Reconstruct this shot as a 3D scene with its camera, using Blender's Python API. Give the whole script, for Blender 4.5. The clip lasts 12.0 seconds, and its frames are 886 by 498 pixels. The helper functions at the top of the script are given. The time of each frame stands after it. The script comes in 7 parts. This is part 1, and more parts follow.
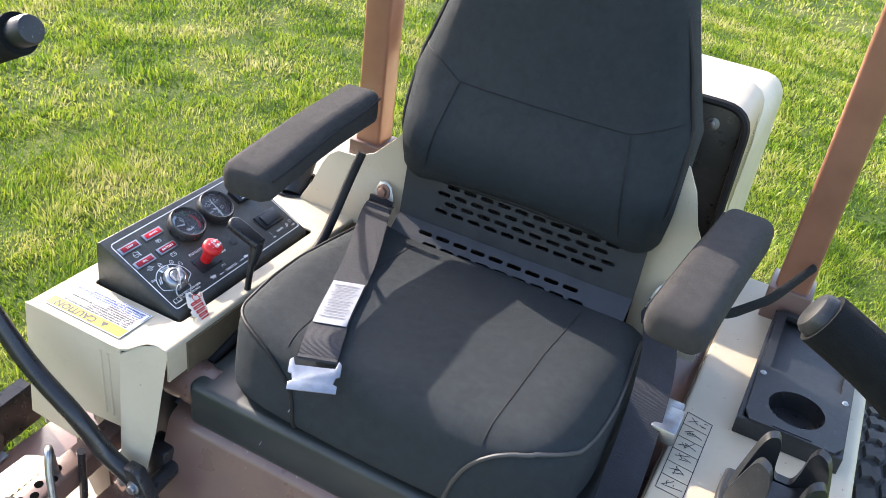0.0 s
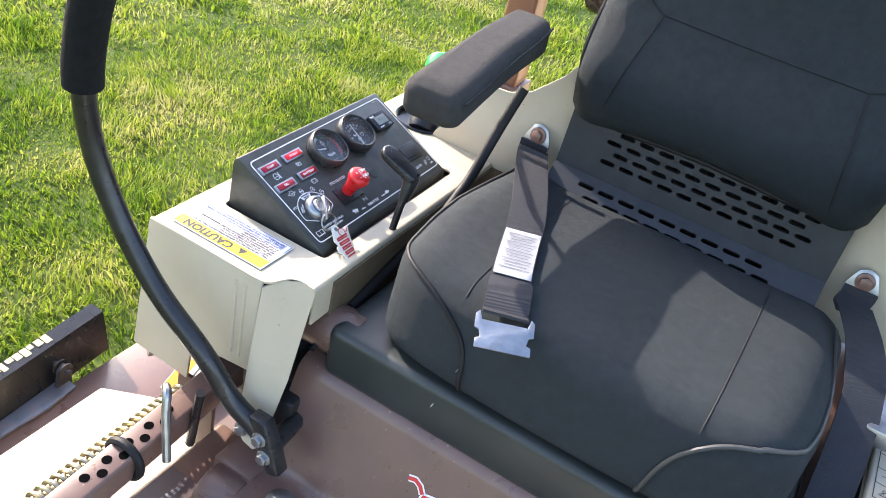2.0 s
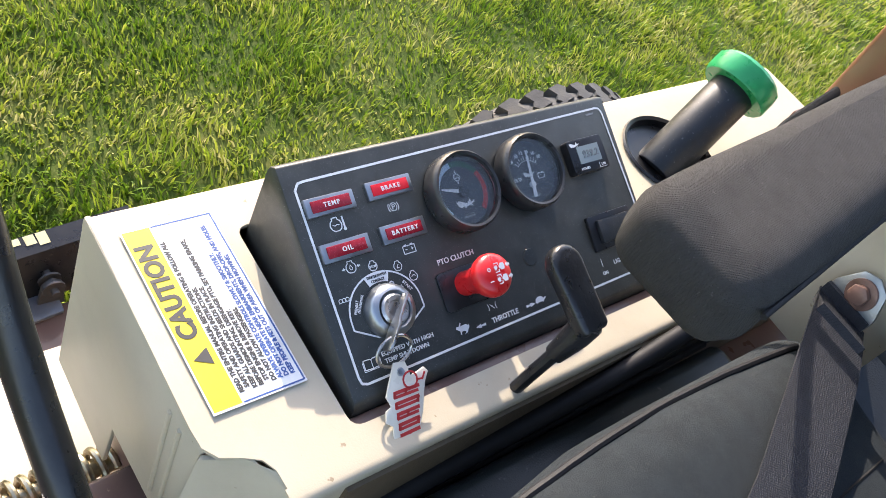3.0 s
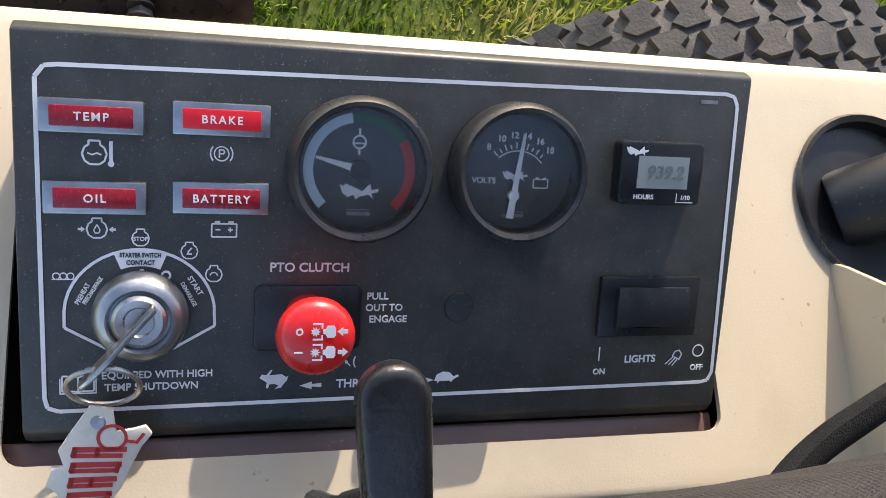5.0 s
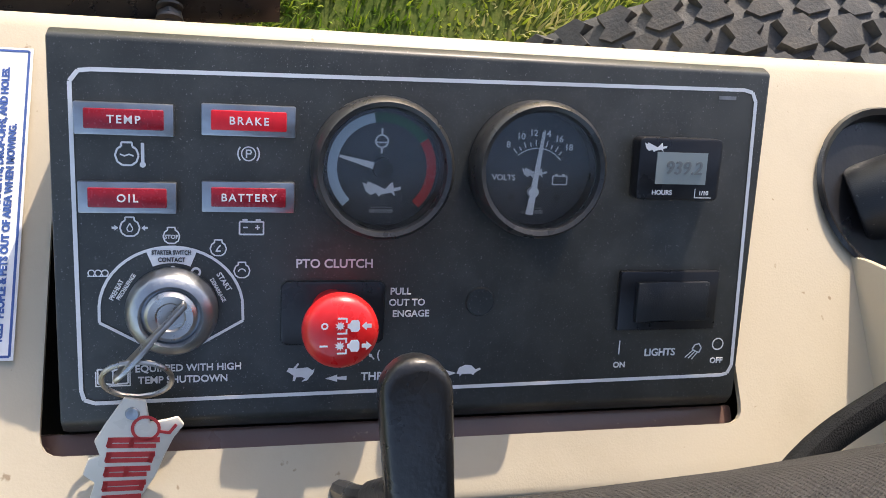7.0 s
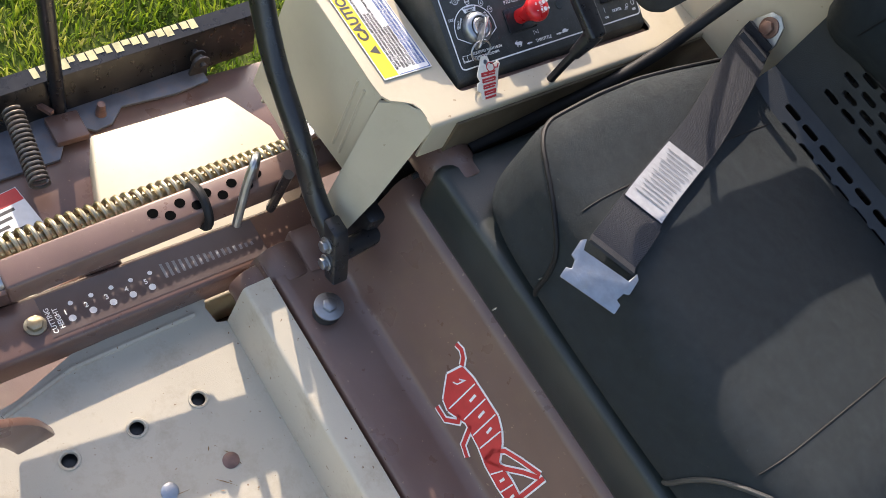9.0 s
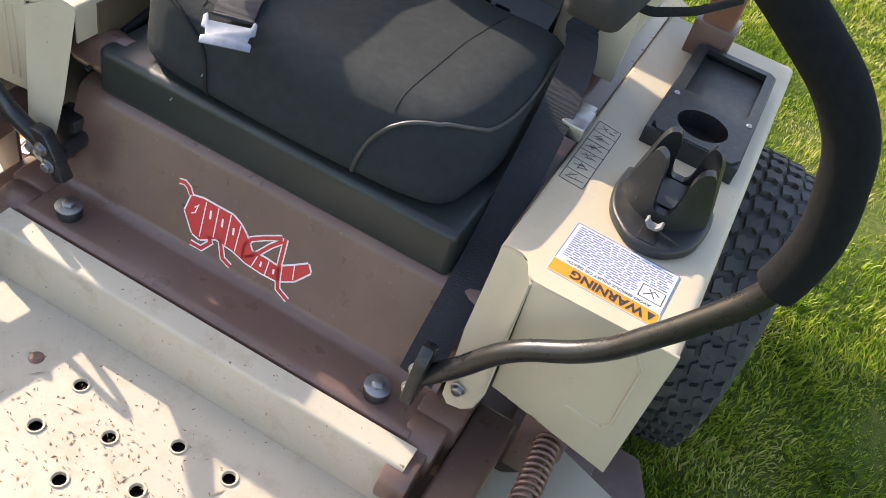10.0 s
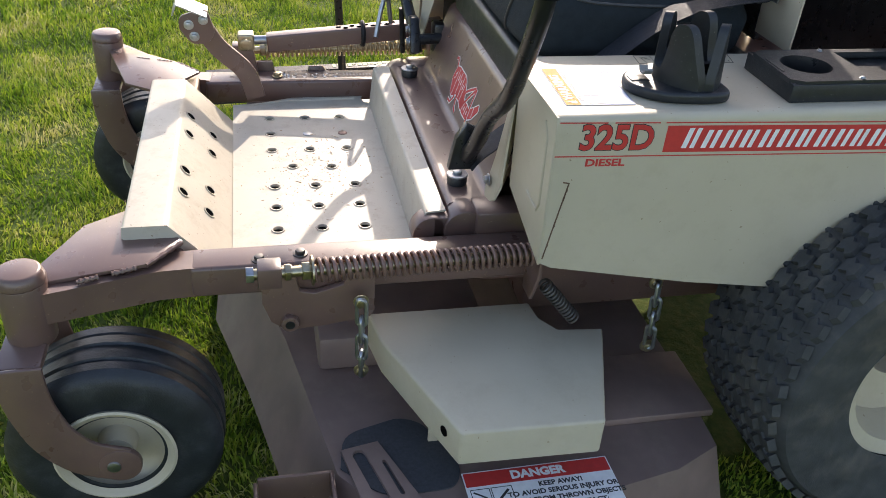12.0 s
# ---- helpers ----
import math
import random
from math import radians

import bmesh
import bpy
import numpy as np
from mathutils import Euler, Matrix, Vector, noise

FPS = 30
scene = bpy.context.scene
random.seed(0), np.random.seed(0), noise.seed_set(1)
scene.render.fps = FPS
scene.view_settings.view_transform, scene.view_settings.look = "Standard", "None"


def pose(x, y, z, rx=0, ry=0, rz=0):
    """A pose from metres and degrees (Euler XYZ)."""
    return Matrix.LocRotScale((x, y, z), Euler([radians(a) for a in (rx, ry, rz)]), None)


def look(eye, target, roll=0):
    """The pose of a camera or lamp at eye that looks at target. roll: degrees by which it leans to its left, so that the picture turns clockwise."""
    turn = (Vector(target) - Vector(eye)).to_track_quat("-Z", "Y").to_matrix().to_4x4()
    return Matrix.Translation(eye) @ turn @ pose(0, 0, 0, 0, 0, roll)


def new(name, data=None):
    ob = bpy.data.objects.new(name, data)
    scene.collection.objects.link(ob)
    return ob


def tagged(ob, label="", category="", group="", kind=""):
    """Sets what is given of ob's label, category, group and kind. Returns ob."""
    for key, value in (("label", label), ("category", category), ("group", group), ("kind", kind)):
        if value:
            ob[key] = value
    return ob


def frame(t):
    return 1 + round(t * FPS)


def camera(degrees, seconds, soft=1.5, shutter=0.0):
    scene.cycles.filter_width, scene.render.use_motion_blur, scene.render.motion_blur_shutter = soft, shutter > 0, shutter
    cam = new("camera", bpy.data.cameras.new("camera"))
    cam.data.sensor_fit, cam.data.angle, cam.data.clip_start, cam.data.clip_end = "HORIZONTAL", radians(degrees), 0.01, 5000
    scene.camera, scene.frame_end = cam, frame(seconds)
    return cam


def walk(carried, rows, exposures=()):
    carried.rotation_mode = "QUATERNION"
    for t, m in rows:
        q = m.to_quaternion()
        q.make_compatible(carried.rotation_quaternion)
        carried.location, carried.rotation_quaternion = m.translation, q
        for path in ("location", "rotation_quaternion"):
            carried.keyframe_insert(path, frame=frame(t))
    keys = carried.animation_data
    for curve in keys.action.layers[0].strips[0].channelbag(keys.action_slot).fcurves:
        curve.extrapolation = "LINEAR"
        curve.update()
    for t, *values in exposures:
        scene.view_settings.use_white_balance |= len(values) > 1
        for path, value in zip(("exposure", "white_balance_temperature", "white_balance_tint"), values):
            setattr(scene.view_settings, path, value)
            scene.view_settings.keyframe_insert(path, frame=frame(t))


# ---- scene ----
cam = camera(54.3, 12.0, 0.7)
PATH = [
    (0, (0.354, -0.569, 1.504), (-0.326, 0.99, 0.453), 8.2),
    (0.5, (0.407, -0.756, 1.568), (-0.186, 0.897, 0.61), 6.3),
    (1, (0.438, -0.871, 1.603), (-0.131, 0.799, 0.662), 5.9),
    (1.5, (0.387, -0.815, 1.55), (-0.175, 0.866, 0.624), 8.0),
    (2, (0.112, -0.579, 1.367), (-0.519, 0.961, 0.258), 14.5),
    (2.5, (-0.105, -0.383, 1.295), (-0.783, 1.104, 0.143), 24.1),
    (2.7, (-0.141, -0.2586, 1.2573), (-0.8825, 1.1115, 0.0031), 25.78),
    (4.3, (-0.308, 0.189, 1.123), (-0.824, 0.782, -0.716), 48.0),
    (4.5, (-0.311, 0.197, 1.122), (-0.822, 0.761, -0.727), 47.0),
    (5, (-0.315, 0.215, 1.125), (-0.815, 0.744, -0.738), 45.1),
    (5.5, (-0.31, 0.214, 1.124), (-0.8, 0.72, -0.748), 43.2),
    (6, (-0.31, 0.213, 1.124), (-0.796, 0.705, -0.753), 43.6),
    (6.5, (-0.312, 0.217, 1.124), (-0.805, 0.684, -0.757), 41.8),
    (6.7, (-0.314, 0.217, 1.124), (-0.806, 0.682, -0.757), 41.8),
    (8.3, (-0.2005, -0.0039, 1.3106), (-0.7026, 0.6863, -0.4981), 47.65),
    (8.5, (-0.144, -0.102, 1.345), (-0.677, 0.721, -0.398), 47.2),
    (9, (0.023, -0.407, 1.403), (-0.48, 0.651, -0.218), 35.4),
    (9.5, (0.159, -0.564, 1.405), (-0.147, 0.714, -0.102), 21.9),
    (10, (0.442, -0.64, 1.382), (0.066, 0.78, 0.026), 18.1),
    (10.5, (0.732, -0.613, 1.328), (-0.057, 0.522, -0.118), 13.0),
    (11, (0.933, -0.492, 1.236), (-0.248, 0.232, -0.207), 4.6),
    (11.5, (1.258, -0.383, 1.203), (-0.326, 0.113, 0.088), 6.0),
    (12, (1.523, -0.323, 1.192), (-0.118, 0.072, 0.118), 4.0),
]
walk(cam, [(t, look(eye, target, roll)) for t, eye, target, roll in PATH], [(0, 2.12, 6770, 17), (1.2, 2.14, 6770, 17), (2.0, 2.24, 6770, 17), (2.7, 1.95, 6820, 17), (4.3, 1.31, 7050, 17), (6.7, 1.31, 7050, 17), (8.3, 1.32, 7100, 17), (9.0, 1.49, 7200, 17), (10, 1.7, 7500, 17), (10.5, 1.34, 7600, 17), (11, 1.14, 7500, 17), (12, 1.29, 7000, 17)])

# ---- light ----
SUN = Vector((-0.8435, 0.2613, 0.47)).normalized()  # towards the sun
world = bpy.data.worlds.new("sky")
scene.world = world
world.use_nodes = True
wn, wl = world.node_tree.nodes, world.node_tree.links
sky = wn.new("ShaderNodeTexSky")
sky.sky_type, sky.sun_disc = "NISHITA", False
sky.sun_elevation = math.asin(SUN.z)
sky.sun_rotation = math.atan2(SUN.x, SUN.y)
sky.dust_density = 1.5
wl.new(sky.outputs[0], wn["Background"].inputs[0])
wn["Background"].inputs[1].default_value = 0.15
sun = new("sun", bpy.data.lights.new("sun", "SUN"))
sun.data.energy, sun.data.angle, sun.data.color = 2.45, radians(0.6), (1.0, 0.94, 0.84)
sun.matrix_world = look(SUN * 20, (0, 0, 0))
G = 0.03  # the lawn's level


# ---- materials ----
def mat(name, base, rough=0.5, metal=0.0, vary=0.15, scale=30.0, bump=0.0, bscale=400.0, dirt=None, dirt_amt=0.0, dirt_scale=8.0, coat=0.0, obj=False, spec=0.5):
    """Principled surface with a two-scale colour variation, fine relief and stains."""
    m = bpy.data.materials.new(name)
    m.use_nodes = True
    n, l = m.node_tree.nodes, m.node_tree.links
    b = n["Principled BSDF"]
    b.inputs["Metallic"].default_value, b.inputs["Coat Weight"].default_value = metal, coat
    b.inputs["Specular IOR Level"].default_value = spec
    co = n.new("ShaderNodeTexCoord").outputs["Object"]
    n1 = n.new("ShaderNodeTexNoise")
    n1.inputs["Scale"].default_value, n1.inputs["Detail"].default_value = scale, 6
    l.new(co, n1.inputs["Vector"])
    ramp = n.new("ShaderNodeValToRGB")
    ramp.color_ramp.elements[0].position, ramp.color_ramp.elements[1].position = 0.3, 0.7
    ramp.color_ramp.elements[0].color = (*[c * (1 - vary) for c in base], 1)
    ramp.color_ramp.elements[1].color = (*[min(1, c * (1 + vary)) for c in base], 1)
    l.new(n1.outputs["Fac"], ramp.inputs[0])
    col = ramp.outputs[0]
    if dirt:
        n2 = n.new("ShaderNodeTexNoise")
        n2.inputs["Scale"].default_value, n2.inputs["Detail"].default_value, n2.inputs["Roughness"].default_value = dirt_scale, 10, 0.7
        l.new(co, n2.inputs["Vector"])
        r2 = n.new("ShaderNodeValToRGB")
        r2.color_ramp.elements[0].position, r2.color_ramp.elements[1].position = 0.5, 0.72
        r2.color_ramp.elements[0].color, r2.color_ramp.elements[1].color = (0, 0, 0, 1), (dirt_amt,) * 3 + (1,)
        l.new(n2.outputs["Fac"], r2.inputs[0])
        mix = n.new("ShaderNodeMix")
        mix.data_type = "RGBA"
        l.new(r2.outputs[0], mix.inputs["Factor"])
        l.new(col, mix.inputs["A"])
        mix.inputs["B"].default_value = (*dirt, 1)
        col = mix.outputs["Result"]
    l.new(col, b.inputs["Base Color"])
    n3 = n.new("ShaderNodeTexNoise")
    n3.inputs["Scale"].default_value, n3.inputs["Detail"].default_value = scale * 2.3, 5
    l.new(co, n3.inputs["Vector"])
    rr = n.new("ShaderNodeMapRange")
    rr.inputs["To Min"].default_value, rr.inputs["To Max"].default_value = max(0.03, rough - 0.12), min(1, rough + 0.12)
    l.new(n3.outputs["Fac"], rr.inputs["Value"])
    l.new(rr.outputs[0], b.inputs["Roughness"])
    if bump:
        n4 = n.new("ShaderNodeTexNoise")
        n4.inputs["Scale"].default_value, n4.inputs["Detail"].default_value = bscale, 3
        l.new(co, n4.inputs["Vector"])
        bp = n.new("ShaderNodeBump")
        bp.inputs["Strength"].default_value, bp.inputs["Distance"].default_value = bump, 0.002
        l.new(n4.outputs["Fac"], bp.inputs["Height"])
        l.new(bp.outputs[0], b.inputs["Normal"])
    return m


def woven(m, pitch=0.0017, strength=0.35):
    """Adds the relief of a coarse weave to a material."""
    n, l = m.node_tree.nodes, m.node_tree.links
    co = n.new("ShaderNodeTexCoord").outputs["Object"]
    waves = []
    for d in ((1.0, 0.12, 0.8), (0.1, 1.0, 0.9)):
        dot = n.new("ShaderNodeVectorMath")
        dot.operation = "DOT_PRODUCT"
        l.new(co, dot.inputs[0])
        dot.inputs[1].default_value = [c * 2 * math.pi / pitch for c in d]
        wob = n.new("ShaderNodeTexNoise")
        wob.inputs["Scale"].default_value, wob.inputs["Detail"].default_value = 260, 2
        l.new(co, wob.inputs["Vector"])
        ph = n.new("ShaderNodeMath")
        ph.operation = "MULTIPLY_ADD"
        ph.inputs[1].default_value = 9.0
        l.new(wob.outputs["Fac"], ph.inputs[0])
        l.new(dot.outputs["Value"], ph.inputs[2])
        si = n.new("ShaderNodeMath")
        si.operation = "SINE"
        l.new(ph.outputs[0], si.inputs[0])
        waves.append(si.outputs[0])
    mul = n.new("ShaderNodeMath")
    mul.operation = "MULTIPLY"
    l.new(waves[0], mul.inputs[0])
    l.new(waves[1], mul.inputs[1])
    bp = n.new("ShaderNodeBump")
    bp.inputs["Strength"].default_value, bp.inputs["Distance"].default_value = strength, 0.0006
    l.new(mul.outputs[0], bp.inputs["Height"])
    b = n["Principled BSDF"]
    if b.inputs["Normal"].is_linked:
        l.new(b.inputs["Normal"].links[0].from_socket, bp.inputs["Normal"])
    l.new(bp.outputs[0], b.inputs["Normal"])
    return m


def specks(m, color, scale, lo, hi):
    """Scatters fine flecks of a colour over a material."""
    n, l = m.node_tree.nodes, m.node_tree.links
    b = n["Principled BSDF"]
    src = b.inputs["Base Color"].links[0].from_socket
    t = n.new("ShaderNodeTexNoise")
    t.inputs["Scale"].default_value, t.inputs["Detail"].default_value = scale, 3
    l.new(n.new("ShaderNodeTexCoord").outputs["Object"], t.inputs["Vector"])
    r = n.new("ShaderNodeMapRange")
    r.inputs["From Min"].default_value, r.inputs["From Max"].default_value = lo, hi
    l.new(t.outputs["Fac"], r.inputs["Value"])
    mix = n.new("ShaderNodeMix")
    mix.data_type = "RGBA"
    l.new(r.outputs[0], mix.inputs["Factor"])
    l.new(src, mix.inputs["A"])
    mix.inputs["B"].default_value = (*color, 1)
    l.new(mix.outputs["Result"], b.inputs["Base Color"])
    return m


def glow(name, base, strength):
    m = mat(name, base, 0.35, vary=0.1, scale=300)
    b = m.node_tree.nodes["Principled BSDF"]
    b.inputs["Emission Color"].default_value, b.inputs["Emission Strength"].default_value = (*base, 1), strength
    return m


CREAM = mat("cream_paint", (0.50, 0.437, 0.320), 0.46, vary=0.04, scale=9, bump=0.06, bscale=900, dirt=(0.33, 0.27, 0.18), dirt_amt=0.25, dirt_scale=14, coat=0.04, spec=0.35)
CREAM_WORN = mat("cream_paint_worn", (0.495, 0.447, 0.352), 0.46, vary=0.06, scale=12, bump=0.1, bscale=700, dirt=(0.30, 0.23, 0.15), dirt_amt=0.5, dirt_scale=24, spec=0.4)
BROWN = mat("brown_paint", (0.143, 0.084, 0.067), 0.31, vary=0.10, scale=14, bump=0.06, bscale=800, dirt=(0.20, 0.13, 0.075), dirt_amt=0.35, dirt_scale=11, coat=0.16)
BROWN_DUSTY = mat("dusty_brown_paint", (0.185, 0.125, 0.105), 0.5, vary=0.2, scale=10, bump=0.1, bscale=500, dirt=(0.25, 0.20, 0.15), dirt_amt=0.55, dirt_scale=9)
GAP_BROWN = mat("mottled_brown_gap_sheet", (0.115, 0.085, 0.052), 0.75, vary=0.3, scale=12, bump=0.2, bscale=300, dirt=(0.18, 0.15, 0.10), dirt_amt=0.5, dirt_scale=14)
TYRE = mat("caster_tyre_rubber", (0.016, 0.019, 0.022), 0.46, vary=0.3, scale=25, bump=0.3, bscale=350, dirt=(0.09, 0.095, 0.095), dirt_amt=0.35, dirt_scale=26)
# lighter copy of the brown, with the posts' sunlit look in its colour
BROWN_SUNLIT = mat("brown_paint_sunlit", (0.25, 0.112, 0.066), 0.34, vary=0.12, scale=20, bump=0.05, bscale=800, coat=0.2)
FABRIC = woven(mat("black_seat_fabric", (0.0225, 0.0300, 0.0345), 0.80, vary=0.14, scale=60, bump=0.8, bscale=2400, dirt=(0.034, 0.040, 0.043), dirt_amt=0.25, dirt_scale=7, spec=0.3), 0.0015, 0.08)
FABRIC_GREY = woven(mat("faded_armrest_fabric", (0.050, 0.048, 0.046), 0.88, vary=0.13, scale=70, bump=0.7, bscale=2200, dirt=(0.062, 0.057, 0.053), dirt_amt=0.35, dirt_scale=9, spec=0.3), 0.0013, 0.55)
PIPING = mat("piping_vinyl", (0.011, 0.011, 0.012), 0.6, vary=0.2, spec=0.3)
PIPING_PALE = mat("piping_grey", (0.042, 0.043, 0.042), 0.5, vary=0.2)
PLATE = mat("black_plate", (0.020, 0.024, 0.028), 0.42, vary=0.2, scale=25, bump=0.25, bscale=900, dirt=(0.06, 0.055, 0.05), dirt_amt=0.3, dirt_scale=18)
BASE = mat("dark_green_black_base", (0.022, 0.028, 0.027), 0.36, vary=0.15, scale=18, bump=0.15, bscale=700, dirt=(0.07, 0.07, 0.06), dirt_amt=0.2)
PLASTIC = mat("dark_grey_plastic", (0.0125, 0.0145, 0.0165), 0.42, vary=0.15, scale=40, bump=0.12, bscale=1500, dirt=(0.055, 0.058, 0.060), dirt_amt=0.25, dirt_scale=22)
BLACK = mat("black_enamel", (0.014, 0.014, 0.015), 0.3, vary=0.2, scale=30, bump=0.05, dirt=(0.06, 0.055, 0.05), dirt_amt=0.25, dirt_scale=30)
PANEL = mat("control_panel_black", (0.034, 0.037, 0.034), 0.42, vary=0.25, scale=50, bump=0.04, bscale=1500, dirt=(0.075, 0.077, 0.072), dirt_amt=0.4, dirt_scale=60)
FOAM = mat("foam_grip", (0.0075, 0.0085, 0.0095), 0.95, vary=0.25, scale=120, bump=0.6, bscale=1600, spec=0.2)
RUBBER = mat("tyre_rubber", (0.046, 0.048, 0.048), 0.75, vary=0.3, scale=25, bump=0.35, bscale=350, dirt=(0.14, 0.12, 0.09), dirt_amt=0.55, dirt_scale=12)
WEB = woven(mat("belt_webbing", (0.019, 0.021, 0.027), 0.6, vary=0.15, scale=90, bump=0.2, bscale=900, spec=0.35), 0.0022, 0.4)
ZINC = mat("zinc_steel", (0.38, 0.40, 0.42), 0.36, metal=1.0, vary=0.15, scale=80, bump=0.1, dirt=(0.35, 0.3, 0.22), dirt_amt=0.4, dirt_scale=60)
CHROME = mat("bright_metal", (0.50, 0.48, 0.45), 0.3, metal=1.0, vary=0.1, scale=90)
GOLD = mat("yellow_zinc", (0.44, 0.38, 0.26), 0.35, metal=1.0, vary=0.25, scale=70, dirt=(0.2, 0.13, 0.07), dirt_amt=0.5, dirt_scale=50)
COPPER = mat("rusty_spring_steel", (0.20, 0.115, 0.090), 0.34, metal=0.25, vary=0.3, scale=80, dirt=(0.10, 0.055, 0.04), dirt_amt=0.6, dirt_scale=60)
STEEL_DARK = mat("dull_dark_steel", (0.10, 0.095, 0.09), 0.5, metal=0.7, vary=0.3, scale=60, dirt=(0.16, 0.10, 0.06), dirt_amt=0.5, dirt_scale=40)
RED = mat("red_plastic", (0.72, 0.018, 0.018), 0.3, vary=0.06, scale=60, coat=0.3)
RED_LENS = mat("red_lamp_lens", (0.33, 0.012, 0.022), 0.25, vary=0.15, scale=300)
RED_LIT = glow("red_lamp_lit", (0.55, 0.010, 0.018), 0.10)
GREEN = mat("green_fuel_cap", (0.01, 0.30, 0.10), 0.3, vary=0.1, scale=60)
WHITE = mat("white_print", (0.80, 0.79, 0.77), 0.65, vary=0.05, scale=90, dirt=(0.5, 0.46, 0.4), dirt_amt=0.25, dirt_scale=70, spec=0.2)
LABEL_PAPER = mat("label_paper", (0.55, 0.58, 0.62), 0.7, vary=0.08, scale=90, spec=0.15)
TAG_CLOTH = mat("grey_white_tag_cloth", (0.36, 0.36, 0.37), 0.8, vary=0.12, scale=120, bump=0.2, bscale=500, spec=0.2)
INK = mat("black_print", (0.03, 0.03, 0.03), 0.5, vary=0.1)
BLUE_INK = mat("blue_print", (0.035, 0.09, 0.28), 0.5, vary=0.1)
GREY_INK = mat("grey_print", (0.22, 0.22, 0.22), 0.5, vary=0.2, scale=200)
TAG_INK = mat("faded_tag_print", (0.22, 0.22, 0.23), 0.6, vary=0.2, scale=200)
YELLOW = mat("yellow_print", (0.80, 0.58, 0.02), 0.45, vary=0.05, scale=60)
WORN_YELLOW = mat("worn_yellow_tape", (0.62, 0.56, 0.30), 0.6, vary=0.25, scale=90, dirt=(0.35, 0.30, 0.16), dirt_amt=0.5, dirt_scale=90)
ORANGE = mat("orange_print", (0.74, 0.25, 0.03), 0.65, vary=0.05, scale=60, spec=0.2)
RED_INK = mat("red_print", (0.56, 0.040, 0.036), 0.5, vary=0.08, scale=80)
SCREEN = mat("lcd_glass", (0.27, 0.30, 0.28), 0.15, vary=0.05, scale=60)
DIAL = mat("dial_face", (0.046, 0.051, 0.054), 0.5, vary=0.2, scale=60)
PALE_BLUE = mat("dial_pale_blue", (0.58, 0.70, 0.75), 0.5, vary=0.05)
DARK_GREEN = mat("dial_green", (0.02, 0.10, 0.045), 0.5, vary=0.05)
RUBBER_SLEEVE = mat("glossy_rubber", (0.014, 0.014, 0.015), 0.3, vary=0.2, scale=50, bump=0.15, bscale=300, dirt=(0.06, 0.06, 0.06), dirt_amt=0.25, dirt_scale=40)
BEZEL = mat("worn_black_bezel", (0.026, 0.026, 0.026), 0.3, vary=0.3, scale=60, dirt=(0.10, 0.095, 0.085), dirt_amt=0.35, dirt_scale=50)
LCD_INK = mat("lcd_digits", (0.17, 0.18, 0.17), 0.3, vary=0.1)
GLASS = mat("gauge_glass", (0.92, 0.94, 0.95), 0.13, vary=0.02)
GLASS.node_tree.nodes["Principled BSDF"].inputs["Transmission Weight"].default_value = 1.0
GLASS.node_tree.nodes["Principled BSDF"].inputs["IOR"].default_value = 1.42
CHIP = mat("rusty_bare_edge", (0.13, 0.075, 0.045), 0.8, vary=0.35, scale=150)
DEAD = mat("dry_clippings", (0.29, 0.18, 0.09), 0.85, vary=0.4, scale=200)


specks(PANEL, (0.17, 0.17, 0.16), 1300, 0.64, 0.73)
specks(FABRIC, (0.065, 0.067, 0.065), 420, 0.68, 0.76)
specks(FABRIC_GREY, (0.10, 0.095, 0.09), 700, 0.66, 0.76)
specks(CREAM_WORN, (0.20, 0.12, 0.07), 170, 0.69, 0.74)
specks(CREAM, (0.30, 0.23, 0.15), 130, 0.72, 0.76)
specks(BROWN, (0.30, 0.20, 0.13), 220, 0.69, 0.76)
specks(BASE, (0.09, 0.09, 0.085), 260, 0.68, 0.75)
specks(PLASTIC, (0.10, 0.10, 0.095), 360, 0.66, 0.75)

# ---- mesh tools ----
def part(name, bm, material, parent=None, label="", smooth=35, m=None):
    """Links a bmesh as one mesh object, under a thing or a part."""
    me = bpy.data.meshes.new(name)
    bmesh.ops.recalc_face_normals(bm, faces=bm.faces)
    bm.to_mesh(me)
    bm.free()
    for mt in material if isinstance(material, (list, tuple)) else (material,):
        me.materials.append(mt)
    for p in me.polygons:
        p.use_smooth = True
    me.set_sharp_from_angle(angle=radians(smooth))
    return hang(name, me, parent, label, m)


def hang(name, me, parent=None, label="", m=None):
    ob = new(name, me)
    if parent:
        ob.parent = parent
        # parents carry only a shift, so undoing it keeps world numbers in the mesh
        ob.matrix_parent_inverse = Matrix.Translation(parent.get("shift", (0, 0, 0))).inverted()
    if m is not None:
        ob.matrix_basis = m
    if label:
        ob["label"] = label
    return ob


def thing(name, place, label, category, group="", kind=""):
    ob = new(name)
    ob.empty_display_size = 0.05
    ob.location = place
    ob["shift"] = place
    return tagged(ob, label, category, group, kind)


def bm_new():
    return bmesh.new()


def bevel(bm, w, seg=2, angle=30):
    if w > 0:
        es = [e for e in bm.edges if len(e.link_faces) == 2 and e.calc_face_angle(0) > radians(angle)]
        bmesh.ops.bevel(bm, geom=es, offset=w, segments=seg, affect="EDGES", profile=0.5, clamp_overlap=True)


def join(*bms):
    """Several bmeshes into one."""
    out = bmesh.new()
    for b in bms:
        me = bpy.data.meshes.new("tmp")
        b.to_mesh(me)
        out.from_mesh(me)
        bpy.data.meshes.remove(me)
        b.free()
    return out


def slot(bm, k):
    for f in bm.faces:
        f.material_index = k
    return bm


def moved(bm, m):
    bm.transform(m)
    return bm


